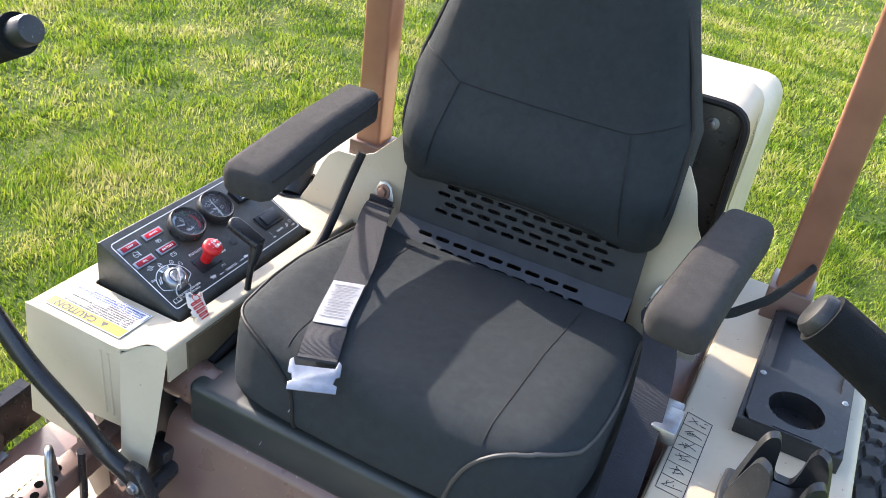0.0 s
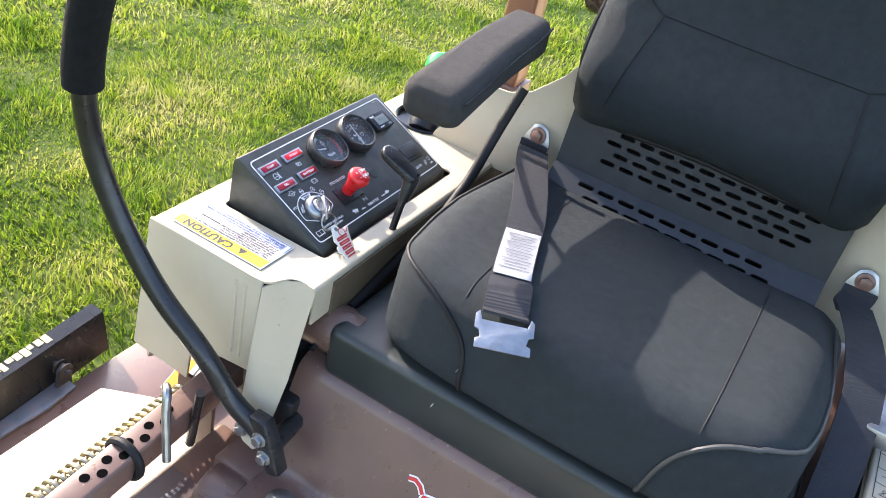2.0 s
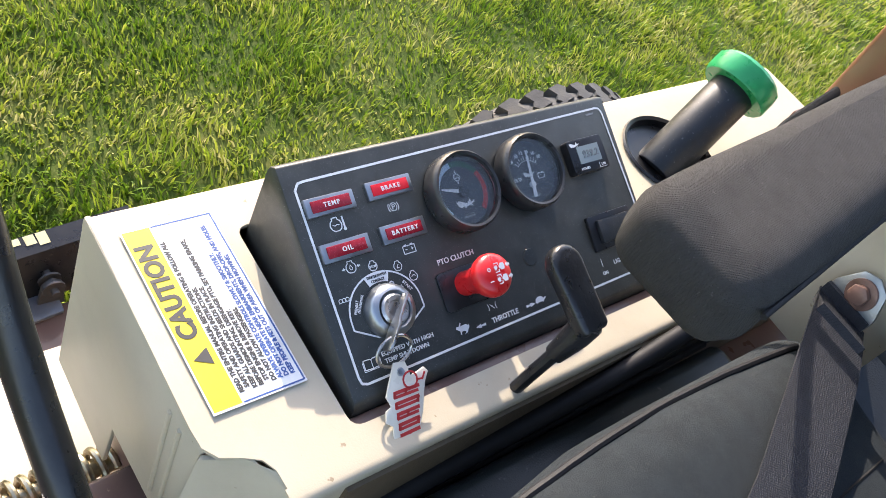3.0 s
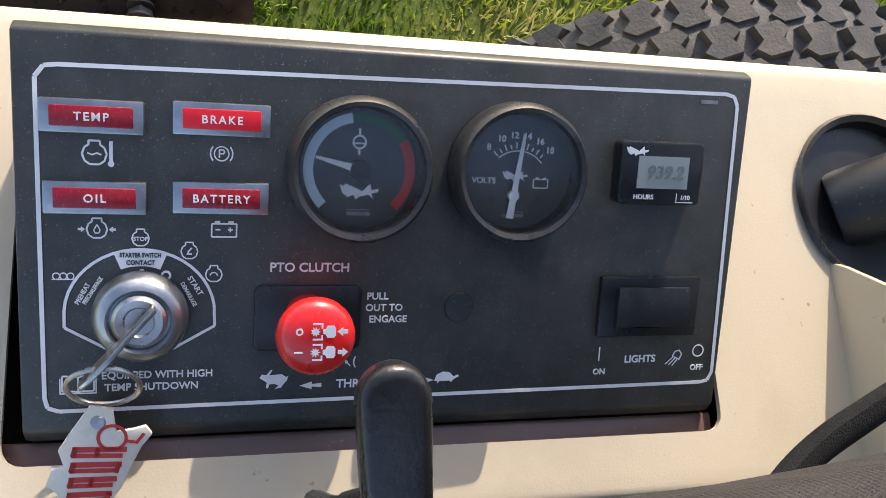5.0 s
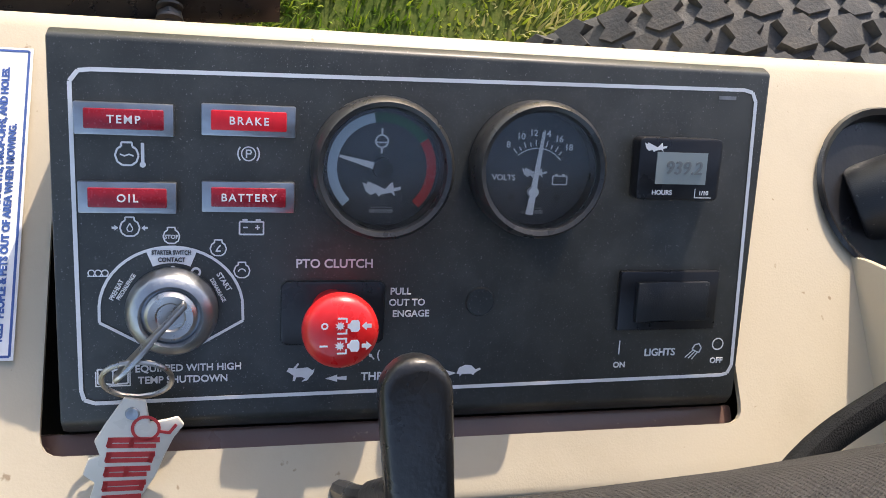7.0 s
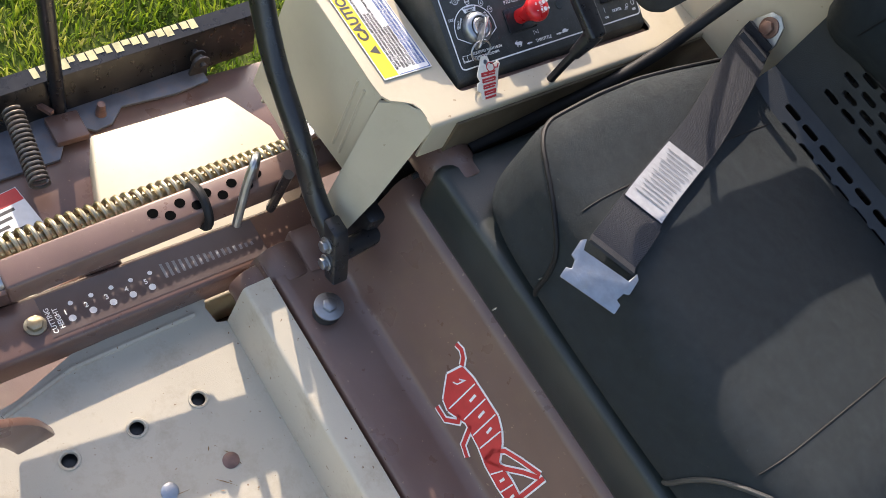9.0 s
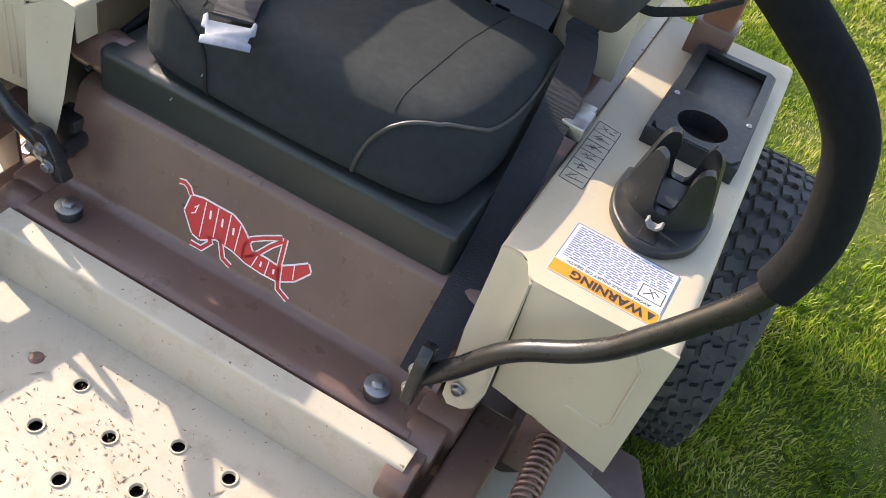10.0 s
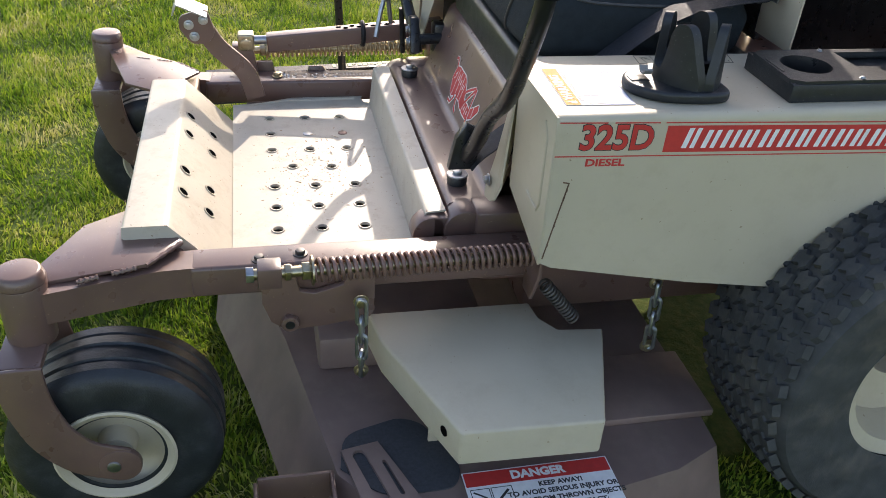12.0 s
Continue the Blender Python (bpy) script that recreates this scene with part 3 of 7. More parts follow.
def drop(x, y, lift=0.0):
    """The point of the cushion's top over (x, y)."""
    hit = cush_bvh.ray_cast(Vector((x, y, 1.2)), Vector((0, 0, -1)))
    return (hit[0] + Vector((0, 0, lift))) if hit[0] else Vector((x, y, 0.8))


def push(x, z, bvh, y0=-0.5, lift=0.0):
    """The point of a front face at (x, z)."""
    hit = bvh.ray_cast(Vector((x, y0, z)), Vector((0, 1, 0)))
    return (hit[0] - Vector((0, lift, 0))) if hit[0] else Vector((x, 0.55, z))


def lerp_path(pts, n=6):
    out = []
    for a, b in zip(pts, pts[1:]):
        out += [tuple(u + (v - u) * k / n for u, v in zip(a, b)) for k in range(n)]
    return out + [tuple(pts[-1])]


def smooth_line(pts, times=2):
    for _ in range(times):
        pts = [pts[0]] + [(a + b * 2 + c) / 4 for a, b, c in zip(pts, pts[1:], pts[2:])] + [pts[-1]]
    return pts


def cling(points, bvh, lift=0.0):
    """The points drawn to the nearest place of a surface."""
    out = []
    for p in points:
        co, nn, _, _ = bvh.find_nearest(p)
        out.append(co + nn * lift)
    return out


left_line = [(0.226, 0.45, 0.785), (0.240, 0.39, 0.797), (0.245, 0.32, 0.797), (0.246, 0.27, 0.798), (0.242, 0.215, 0.800), (0.236, 0.178, 0.805), (0.216, 0.147, 0.816), (0.190, 0.132, 0.815), (0.164, 0.124, 0.810), (0.140, 0.114, 0.798), (0.124, 0.105, 0.778), (0.113, 0.103, 0.752), (0.106, 0.104, 0.715)]
right_line = [(-0.226, 0.45, 0.797), (-0.240, 0.38, 0.815), (-0.244, 0.30, 0.826), (-0.245, 0.22, 0.832), (-0.243, 0.18, 0.826), (-0.230, 0.150, 0.818), (-0.193, 0.130, 0.814), (-0.165, 0.121, 0.806), (-0.138, 0.112, 0.793), (-0.119, 0.106, 0.775), (-0.111, 0.105, 0.752), (-0.108, 0.104, 0.715)]
for s, edge_line in ((1, left_line), (-1, right_line)):
    # piping: along the bolster's top edge, round the front corner and down the front face
    pts = smooth_line([Vector(p) for p in lerp_path(edge_line, 5)], 6)
    part("piping", sweep(cling(pts, cush_bvh, 0.0012), 0.0027, 8), PIPING_PALE if s > 0 else PIPING, seat, "raised piping along the seat edge")
    sm = [Vector((s * x, y, 0.83)) for x, y in lerp_path([(0.139, 0.445), (0.139, 0.36), (0.138, 0.25), (0.137, 0.16), (0.136, 0.1185 if s > 0 else 0.125)], 6)]
    sm = [drop(p.x, p.y) for p in sm]
    part("seam", sweep(cling(smooth_line(sm), cush_bvh, -0.0002), 0.0010, 6), PIPING, seat)


def back_shape(x, y, z):
    h = (z - 0.885) / 0.395
    w = 1.0 - 0.05 * max(0, 0.15 - h) / 0.15 - 0.62 * max(0, h - 0.455) ** 0.97
    front = y < 0.54
    bulge = 0.028 * math.exp(-((h - 0.22) / 0.2) ** 2) if front else 0.0
    dish = 0.014 * (1 - (x / 0.22) ** 2) if front else 0.0
    low = 0.0176 * (1 - (x / 0.21) ** 2) * max(0, 0.3 - h) / 0.3
    return Vector((x * w + 0.0077 * max(0, h), y + 0.007 * h - bulge - dish + 0.012, z + 0.007 * h + low - (0.012 * (x / 0.22) ** 2 if h < 0.1 else 0)))


bb = rbox(-0.210, 0.210, 0.490, 0.585, 0.885, 1.282, 0.04, 18, back_shape)
back_bvh = BVHTree.FromBMesh(bb)
part("backrest", bb, FABRIC, seat)
edge = []
for k in range(72):
    a = 2 * math.pi * k / 72
    c, d = math.cos(a), math.sin(a)
    p = back_shape(0.207 * math.copysign(abs(c) ** 0.42, c), 0.512, 1.0835 + 0.196 * math.copysign(abs(d) ** 0.42, d))
    edge.append(p)
part("piping", sweep(edge, 0.0038, 8, closed=True), PIPING, seat)
for line in ([(-0.192, 1.10), (-0.155, 1.088), (-0.121, 1.067), (0.135, 1.066), (0.195, 1.092)], [(0.135, 1.066), (0.145, 1.00), (0.155, 0.92)], [(-0.118, 1.068), (-0.135, 1.0), (-0.15, 0.93)]):
    part("seam", sweep([push(x, z, back_bvh, lift=0.0004) for x, z in lerp_path(line, 8)], 0.0010, 6), PIPING, seat)


def obround(cx, cy, hw, r, n=5):
    return [(cx + hw + r * math.sin(math.pi * k / n), cy + r * -math.cos(math.pi * k / n)) for k in range(n + 1)] + [(cx - hw - r * math.sin(math.pi * k / n), cy + r * math.cos(math.pi * k / n)) for k in range(n + 1)]


up_slots = [obround(-0.125 + 0.0285 * i + (0.0142 if row % 2 else 0), 0.040 + 0.0145 * row, 0.0075, 0.0033) for row in range(4) for i in range(10)]
up_plate = plate_holes([(-0.195, 0.0), (0.195, 0.0), (0.195, 0.17), (-0.195, 0.17)], [], -0.002, 0.002, more=up_slots)
part("back_plate", moved(up_plate, pose(0, 0.498, 0.808, 84, 0, 0)), PLATE, seat, "black perforated steel back plate")
lo_slots = [obround(-0.138 + 0.0305 * i + (0.015 if row else 0), 0.040 - 0.017 * row, 0.0085, 0.0035) for row in range(2) for i in range(9 + row * 0)]
lo_plate = plate_holes([(-0.195, 0.0), (0.195, 0.0), (0.195, 0.058), (-0.195, 0.058)], [], -0.002, 0.002, more=lo_slots)
part("lower_plate", moved(lo_plate, pose(0, 0.452, 0.785, 38, 0, 0)), PLATE, seat)
# added black sheet behind the slots, in place of the shade there
part("slot_shade_sheet", box(-0.19, 0.19, 0.53, 0.54, 0.72, 0.97), BLACK, seat)
for s in (-1, 1):
    def arm_shape(x, y, z):
        worn = 0.0035 * min(1.0, max(0.0, (y + 0.125) / 0.08)) if s < 0 and x < -0.02 else 0.0
        return Vector((x * (1 - 0.06 * (y / 0.2)) + worn, y, z + 0.004 * math.cos(y * 14) - (0.006 if z < 0 else 0) * (y / 0.2)))
    AM = pose(0.298, 0.377, 0.973, 1.5, 0, -5) if s > 0 else pose(-0.2822, 0.3650, 0.9710, 0.7, 0, 6.1)
    half = 0.150 if s > 0 else 0.172
    arm = rbox(-0.0355, 0.0355, -half, half, -0.027, 0.027, 0.019, 14, arm_shape)
    rest = part("armrest", moved(arm, AM), FABRIC_GREY, seat, "faded black fabric armrest")
    hem = [AM @ Vector((-0.0357 * s * (1 - 0.06 * (y / 0.2)), y, 0.012 + 0.0015 * math.cos(y * 30))) for y in [-half + 0.012 + (2 * half - 0.024) * k / 20 for k in range(21)]]
    part("arm_piping", sweep(hem, 0.0016, 6), PIPING, seat)
    br = [AM @ Vector(p) for p in ((0.01 * s, -0.04, -0.026), (0.03 * s, 0.0, -0.045), (0.06 * s, 0.12, -0.075), (0.085 * s, 0.335, -0.125))]
    part("arm_bracket", sweep(smooth_path(br, 0.03), 0.0064, 10, flat=0.6), FOAM, seat)


def ribbon(points, side_dirs, w, t=0.0016):
    """A strap of width w along points, its width lying along side_dirs."""
    bm = bmesh.new()
    rows = []
    pts = [Vector(p) for p in points]
    for i, p in enumerate(pts):
        sd = Vector(side_dirs[min(i, len(side_dirs) - 1)]).normalized()
        d = (pts[min(i + 1, len(pts) - 1)] - pts[max(i - 1, 0)]).normalized()
        nrm = sd.cross(d).normalized() * t / 2
        rows.append([bm.verts.new(p + sd * a * w / 2 + nrm * b) for a, b in ((-1, -1), (1, -1), (1, 1), (-1, 1))])
    for a, b in zip(rows, rows[1:]):
        for k in range(4):
            bm.faces.new((a[k], a[(k + 1) % 4], b[(k + 1) % 4], b[k]))
    bm.faces.new(rows[0][::-1])
    bm.faces.new(rows[-1])
    return bm


# lap belt: tongue side lies over the cushion
way = [Vector(p) for p in lerp_path([(-0.237, 0.513, 0.816), (-0.224, 0.475, 0.826), (-0.203, 0.425, 0.830), (-0.154, 0.313, 0.832), (-0.116, 0.190, 0.834), (-0.098, 0.145, 0.832), (-0.088, 0.118, 0.826)], 5)]
way = smooth_line(way, 3)
way = [Vector((p.x, p.y, max(p.z, drop(p.x, p.y).z + 0.005) if p.y < 0.47 else p.z)) for p in way]
across = []
for a, b in zip([way[0]] + way, way[1:] + [way[-1]]):
    d = b - a
    f = min(1.0, max(0.0, (0.515 - a.y) / 0.08))
    across.append(Vector((1, 0, 0)).lerp(Vector((-d.y, d.x, 0)).normalized(), f))
for i, p in enumerate(way):
    if p.y < 0.46:
        e = across[i] * 0.023
        zl, zr = (max(p.z, drop(p.x + q * e.x, p.y + q * e.y).z + 0.004) for q in (-1, 1))
        across[i] = Vector((2 * e.x, 2 * e.y, zr - zl))
        way[i] = Vector((p.x, p.y, (zl + zr) / 2))
sd = across[-8].normalized()
flat_run = way[13:]
belt = part("seat_belt", ribbon(way, across, 0.046), WEB, mower, "black lap belt with metal tongue and white tag")
tg = ribbon([p + Vector((0, 0, 0.0022)) for p in flat_run[4:10]], [sd], 0.043, 0.0008)
part("belt_tag", tg, TAG_CLOTH, belt, "white care tag")
part("tag_print", join(*[ribbon([p + Vector((0, 0, 0.0034)) for p in (flat_run[4].lerp(flat_run[9], f), flat_run[4].lerp(flat_run[9], f + 0.012))], [sd], 0.034 - 0.004 * ((k * 7) % 3), 0.0004) for k, f in enumerate([0.10 + 0.062 * q for q in range(13)])]), TAG_INK, belt)
fold = ribbon([p + Vector((0, 0, 0.002)) for p in flat_run[10:]] + [Vector((-0.083, 0.108, 0.833))], [sd], 0.0485, 0.003)
part("belt_fold", fold, WEB, belt)
tongue = [(-0.031, 0.014), (-0.027, 0.018), (-0.024, 0.008), (0.024, 0.008), (0.027, 0.018), (0.031, 0.014), (0.031, -0.002), (0.026, -0.004), (0.024, -0.012), (0.029, -0.014), (0.029, -0.024), (-0.029, -0.024), (-0.029, -0.014), (-0.024, -0.012), (-0.026, -0.004), (-0.031, -0.002)]
part("tongue", moved(extrude(tongue, "z", -0.001, 0.001, 0.0006), pose(-0.076, 0.093, 0.827, 24, 0, 26)), ZINC, belt, "stamped metal belt tongue")
for s in (-1, 1):
    hook = extrude([(-0.021, -0.03), (0.021, -0.03), (0.021, -0.004), (0.012, 0.016), (0.0, 0.021), (-0.012, 0.016), (-0.021, -0.004)], "z", -0.0015, 0.0015, 0.0008)
    ANM = pose(0.236 * s, 0.516, 0.833, 80, 0, 8 * s)
    anc = part("belt_anchor", moved(hook, ANM), ZINC, mower, "zinc-plated belt anchor with a hex bolt")
    part("anchor_bolt", moved(hexbolt(0.0085, 0.006, 0.0125), ANM @ pose(0, 0.003, 0.0015)), COPPER, anc)
    part("anchor_sleeve", ribbon([(0.237 * s, 0.5115, 0.826), (0.237 * s, 0.509, 0.815), (0.233 * s, 0.496, 0.818 if s < 0 else 0.808), ((0.224 if s < 0 else 0.24) * s, 0.475, 0.829 if s < 0 else 0.808)], [(1, 0, 0)], 0.042, 0.007), WEB, anc)
run = smooth_line([Vector(p) for p in lerp_path([(0.236, 0.50, 0.81), (0.262, 0.42, 0.81), (0.276, 0.33, 0.80), (0.281, 0.27, 0.765), (0.286, 0.17, 0.685), (0.287, 0.08, 0.612), (0.288, 0.02, 0.568), (0.288, 0.008, 0.55)], 4)], 3)
b2 = part("seat_belt", ribbon(run, [(1, 0.1, 0)] * 8 + [(1, 0.0, -0.15)], 0.047), WEB, mower, "black belt strap hanging beside the seat")
part("latch", join(box(0.288, 0.322, 0.30, 0.352, 0.762, 0.785, 0.004), box(0.292, 0.318, 0.345, 0.37, 0.766, 0.782, 0.003)), ZINC, b2, "metal belt latch")
hose = smooth_path([(-0.268, 0.49, 0.905), (-0.276, 0.470, 0.86), (-0.283, 0.452, 0.815), (-0.286, 0.425, 0.775), (-0.287, 0.37, 0.742), (-0.290, 0.27, 0.716), (-0.293, 0.16, 0.690)], 0.05, 6)
part("cable_loom", sweep(hose, 0.0075, 12), PIPING, mower, "black corrugated cable loom")

# steering levers
for s, name in ((1, "left"), (-1, "right")):
    pts = [(0.290, 0.0, 0.562), (0.33, 0.006, 0.605), (0.378, 0.01, 0.676), (0.462, 0.01, 0.733), (0.53, 0.01, 0.835), (0.569, 0.01, 0.905), (0.576, 0.01, 0.98), (0.553, 0.01, 1.062), (0.52, 0.01, 1.102), (0.444, 0.01, 1.153), (0.398, 0.01, 1.175)]
    if s < 0:
        pts = [(-0.272, 0.018, 0.535), (-0.297, 0.016, 0.580), (-0.342, 0.009, 0.607), (-0.378, 0.0, 0.663), (-0.452, -0.005, 0.719), (-0.504, -0.01, 0.792), (-0.538, -0.015, 0.868), (-0.546, -0.02, 0.948), (-0.524, -0.025, 1.040), (-0.488, -0.03, 1.107), (-0.405, -0.032, 1.168), (-0.344, -0.034, 1.198)]
    sp = smooth_path(pts, 0.05, 5)
    lev = part("steering_lever", sweep(sp, 0.0128, 16), BLACK, mower, "black bent-tube steering lever with foam grip")
    k = next(i for i, p in enumerate(sp) if p[2] > (0.905 if s > 0 else 0.93))
    part("grip", sweep(sp[k:], 0.0208, 20), FOAM, lev)
    reach, rad = ((-0.004, 0.005, 0.009, 0.0105), (0.0172, 0.0172, 0.0145, 0.009)) if s > 0 else ((-0.004, 0.019, 0.0225, 0.0235), (0.0150, 0.0150, 0.0135, 0.009))
    part("end_cap", sweep([Vector(sp[-1]) + (Vector(sp[-1]) - Vector(sp[-2])).normalized() * q for q in reach], list(rad), 14), PLASTIC, lev)

# foot pan
holes = [(-0.2435 + 0.0776 * i, y, 0.0085) for i in range(7) for y in (-0.305, -0.229, -0.154) if i != 3 and not (i == 1 and y > -0.3)] + [(-0.008, -0.192, 0.0085), (-0.014, -0.267, 0.0085)]
flat = plate_holes([(-0.322, -0.382), (0.318, -0.382), (0.318, -0.078), (-0.318, -0.078), (-0.322, -0.090), (-0.345, -0.094), (-0.360, -0.088), (-0.356, -0.255), (-0.330, -0.325)], holes, 0.397, 0.400)
toe = sheet([(-0.382, 0.398), (-0.472, 0.496), (-0.538, 0.496), (-0.541, 0.47)], "x", -0.24, 0.347, 0.003, 0.006)
back = sheet([(-0.078, 0.398), (-0.070, 0.485), (-0.036, 0.487)], "x", -0.318, 0.33, -0.003, 0.006)
toe_end = extrude([(-0.382, 0.398), (-0.472, 0.496), (-0.538, 0.496), (-0.538, 0.474), (-0.476, 0.474), (-0.405, 0.398)], "x", 0.3472, 0.350, 0.0)
pan = part("foot_pan", join(flat, toe, back, toe_end), CREAM_WORN, mower, "cream perforated foot pan with worn paint")

# added black sheet that gives the pan's holes their shade
part("pan_hole_shade", box(-0.315, 0.31, -0.375, -0.085, 0.380, 0.386), BLACK, pan)

# ---- deck ----
CASTER = {1: 0.455, -1: -0.530}  # the two caster pivots
deck = thing("mower_deck", (0, -0.1, G), "brown front-mounted mowing deck with caster wheels", "mower deck")
for s in (-1, 1):
    rail = part("deck_arm", box(0.362 * s - 0.0, 0.42 * s, -0.44, 0.10, 0.408, 0.46, 0.006, 3) if s > 0 else box(-0.425, -0.357, -0.44, 0.10, 0.390, 0.440, 0.006, 3), BROWN, deck, "brown square-tube deck arm")
    cx = CASTER[s]
    armp = sweep([(0.391 * s, -0.43, 0.434 if s > 0 else 0.416), (0.398 * s, -0.49, 0.436 if s > 0 else 0.420), (cx, -0.655, 0.444)], 0.036, 4)
    part("caster_arm", armp, BROWN, deck)
    part("caster_tube", join(cyl((cx, -0.661, 0.385), (cx, -0.661, 0.482), 0.034, 24, w=0.002), cyl((cx, -0.661, 0.482), (cx, -0.661, 0.501), 0.036, 24, 0.03, 0.004)), BROWN, deck)
    tyre = lathe([(0.07, -0.058), (0.105, -0.066), (0.1360, -0.066), (0.1500, -0.060), (0.1565, -0.052), (0.1580, -0.050), (0.1580, -0.034), (0.1545, -0.032), (0.1545, -0.028), (0.1595, -0.026), (0.1605, -0.008), (0.1565, -0.006), (0.1565, 0.006), (0.1605, 0.008), (0.1595, 0.026), (0.1545, 0.028), (0.1545, 0.032), (0.1580, 0.034), (0.1580, 0.050), (0.1565, 0.052), (0.1500, 0.060), (0.1360, 0.066), (0.105, 0.066), (0.07, 0.058)], 56)
    cw = part("caster_wheel", tyre, TYRE, deck, "black ribbed caster tyre on a cream rim", m=pose(cx, -0.567, G + 0.168, 0, 90, 0))
    part("rim", lathe([(0.075, -0.062), (0.086, -0.070), (0.090, -0.068), (0.086, -0.058), (0.076, -0.042), (0.055, -0.032), (0.030, -0.030), (0.026, -0.060), (0.011, -0.062), (0.011, 0.062), (0.026, 0.060), (0.030, 0.030), (0.055, 0.032), (0.076, 0.042), (0.086, 0.058), (0.090, 0.068), (0.086, 0.070), (0.075, 0.062)], 40), CREAM, cw)


# ---- control panel on the right console ----
PV = Vector((-0.898, 0, 0.441)).normalized()
PU = Vector((0, 1, 0))
PN = PU.cross(PV)
PM = Matrix.Translation((-0.4045, 0.299, 0.7895)) @ Matrix((PU, PV, PN)).transposed().to_4x4()


def mm(poly):
    return [(x / 1000, y / 1000) for x, y in poly]


def on_panel(u, v, w=0.0, turn=0.0):
    """A pose on the panel: millimetres along and up it, w out of it, turned about its normal."""
    return PM @ pose(u / 1000, v / 1000, w / 1000, 0, 0, turn)


# housing: a bent black box with the sloping face
fr = [(-0.4845, 0.735), (-0.4820, 0.8150), (-0.4800, 0.8205), (-0.4752, 0.8243), (-0.3394, 0.7575), (-0.3365, 0.752), (-0.3365, 0.730)]
hz = extrude(fr, "y", 0.1475, 0.4475, 0.0015)
panel = part("control_panel", hz, PANEL, mower, "black control panel with gauges, lamps and switches")
part("mount_bracket", box(-0.336, -0.312, 0.128, 0.452, 0.738, 0.7475, 0.002), BROWN, panel, "brown mounting bracket under the panel")


def panel_part(name, bm, material, label=""):
    return part(name, moved(bm, PM), material, panel, label)


def print_on(name, polys, u=0, v=0, w=0.3, material=None, s=1.0, turn=0, parent=None, t=0.00015):
    """White printed shapes, drawn in millimetres round (u, v)."""
    bm = flat_poly([mm([(x * s, y * s) for x, y in p]) for p in polys], 0, t)
    ob = part(name, moved(bm, on_panel(u, v, w, turn)), material or WHITE, parent or panel)
    ob["kind"] = "stuff"
    return ob


# printed border
outer = [(-143.5, 62), (-140.5, 66), (-136, 66.6), (136, 71), (140, 70), (142, 66), (145.4, -57), (143.5, -61), (140, -61.8), (-138, -64.5), (-142, -63), (-143, -59)]
print_on("printed_border", [stroke([outer[i], outer[(i + 1) % 12]], 1.6) for i in range(12)])

# indicator lamps
for text, u, v, lit in (("TEMP", -124.3, 48.8, 0), ("BRAKE", -78.5, 49.8, 1), ("OIL", -123.6, 19.1, 0), ("BATTERY", -78.5, 20.0, 0)):
    fr = extrude(mm(rect(-17.9, 17.9, -6.1, 6.1)), "z", 0.0, 0.0035, 0.0006)
    lamp = part("indicator_lamp", moved(fr, on_panel(u, v)), ZINC, panel, "red warning lamp in a bright metal bezel")
    lens = extrude(mm(rect(-14.3, 14.3, -3.8, 3.8)), "z", 0.0034, 0.0046, 0.0005)
    part("lens", moved(lens, on_panel(u, v)), RED_LIT if lit else RED_LENS, lamp)
    letters("lettering", text, 0.0042, WHITE, on_panel(u, v - 0.2, 4.75), lamp, spacing=1.3)

# little symbols
body = [(-4.2, -3), (-5.2, 0), (-4.2, 3), (-2.4, 4.2), (-2.4, 6), (2.4, 6), (2.4, 4.2), (4.2, 3), (5.2, 0), (4.2, -3), (2, -4.6), (-2, -4.6)]


def outline(poly, w):
    return [stroke([poly[i], poly[(i + 1) % len(poly)]], w) for i in range(len(poly))]


print_on("symbol", outline(body, 0.9) + [stroke([(-3, 0.5), (-1, -0.3), (1, 0.5), (3, -0.3)], 0.7), stroke([(7, -3), (7, 6)], 1.5), disc(7, -4.2, 1.4)], -123.9, 35.0, s=0.82)
print_on("symbol", ring(0, 0, 3.4, 4.1) + ring(0, 0, 5.3, 6.1, 140, 220, 8) + ring(0, 0, 5.3, 6.1, -40, 40, 8) + [stroke([(-1.1, -2.3), (-1.1, 2.3)], 0.8), stroke([(-1.1, 2), (1, 2), (1.5, 1), (1, 0), (-1.1, 0)], 0.7)], -78.6, 36.8, s=0.72)
print_on("symbol", outline(body, 0.9) + outline([(0, 2.6), (1.6, -0.4), (0.9, -2), (-0.9, -2), (-1.6, -0.4)], 0.6) + [[(-9.5, -0.6), (-8, -0.6), (-8, -1.6), (-6, 0), (-8, 1.6), (-8, 0.6), (-9.5, 0.6)], [(9.5, 0.6), (8, 0.6), (8, 1.6), (6, 0), (8, -1.6), (8, -0.6), (9.5, -0.6)]], -123.4, 6.9, s=0.7)
print_on("symbol", outline(rect(-6, 6, -3.6, 3), 0.8) + [rect(-4.6, -2, 3, 4.4), rect(2, 4.6, 3, 4.4), stroke([(-4.2, 0), (-1.8, 0)], 0.7), stroke([(1.8, 0), (4.2, 0)], 0.7), stroke([(3, -1.2), (3, 1.2)], 0.7)], -77.3, 7.4, s=0.78)
print_on("symbol", outline(body, 0.9), -108.0, 3.6, s=0.6)
print_on("symbol", outline(body, 0.9) + [stroke([(1.4, 2.4), (-0.6, 0), (-1.2, -1.6), (1.6, -1.6)], 0.9)], -90.2, -1.3, s=0.6)
print_on("symbol", outline(body, 0.9) + ring(0, -1, 2.0, 2.8, 10, 170, 8), -81.0, -10.4, s=0.6)
letters("lettering", "STOP", 0.0022, WHITE, on_panel(-108, 3.4, 0.5), panel)
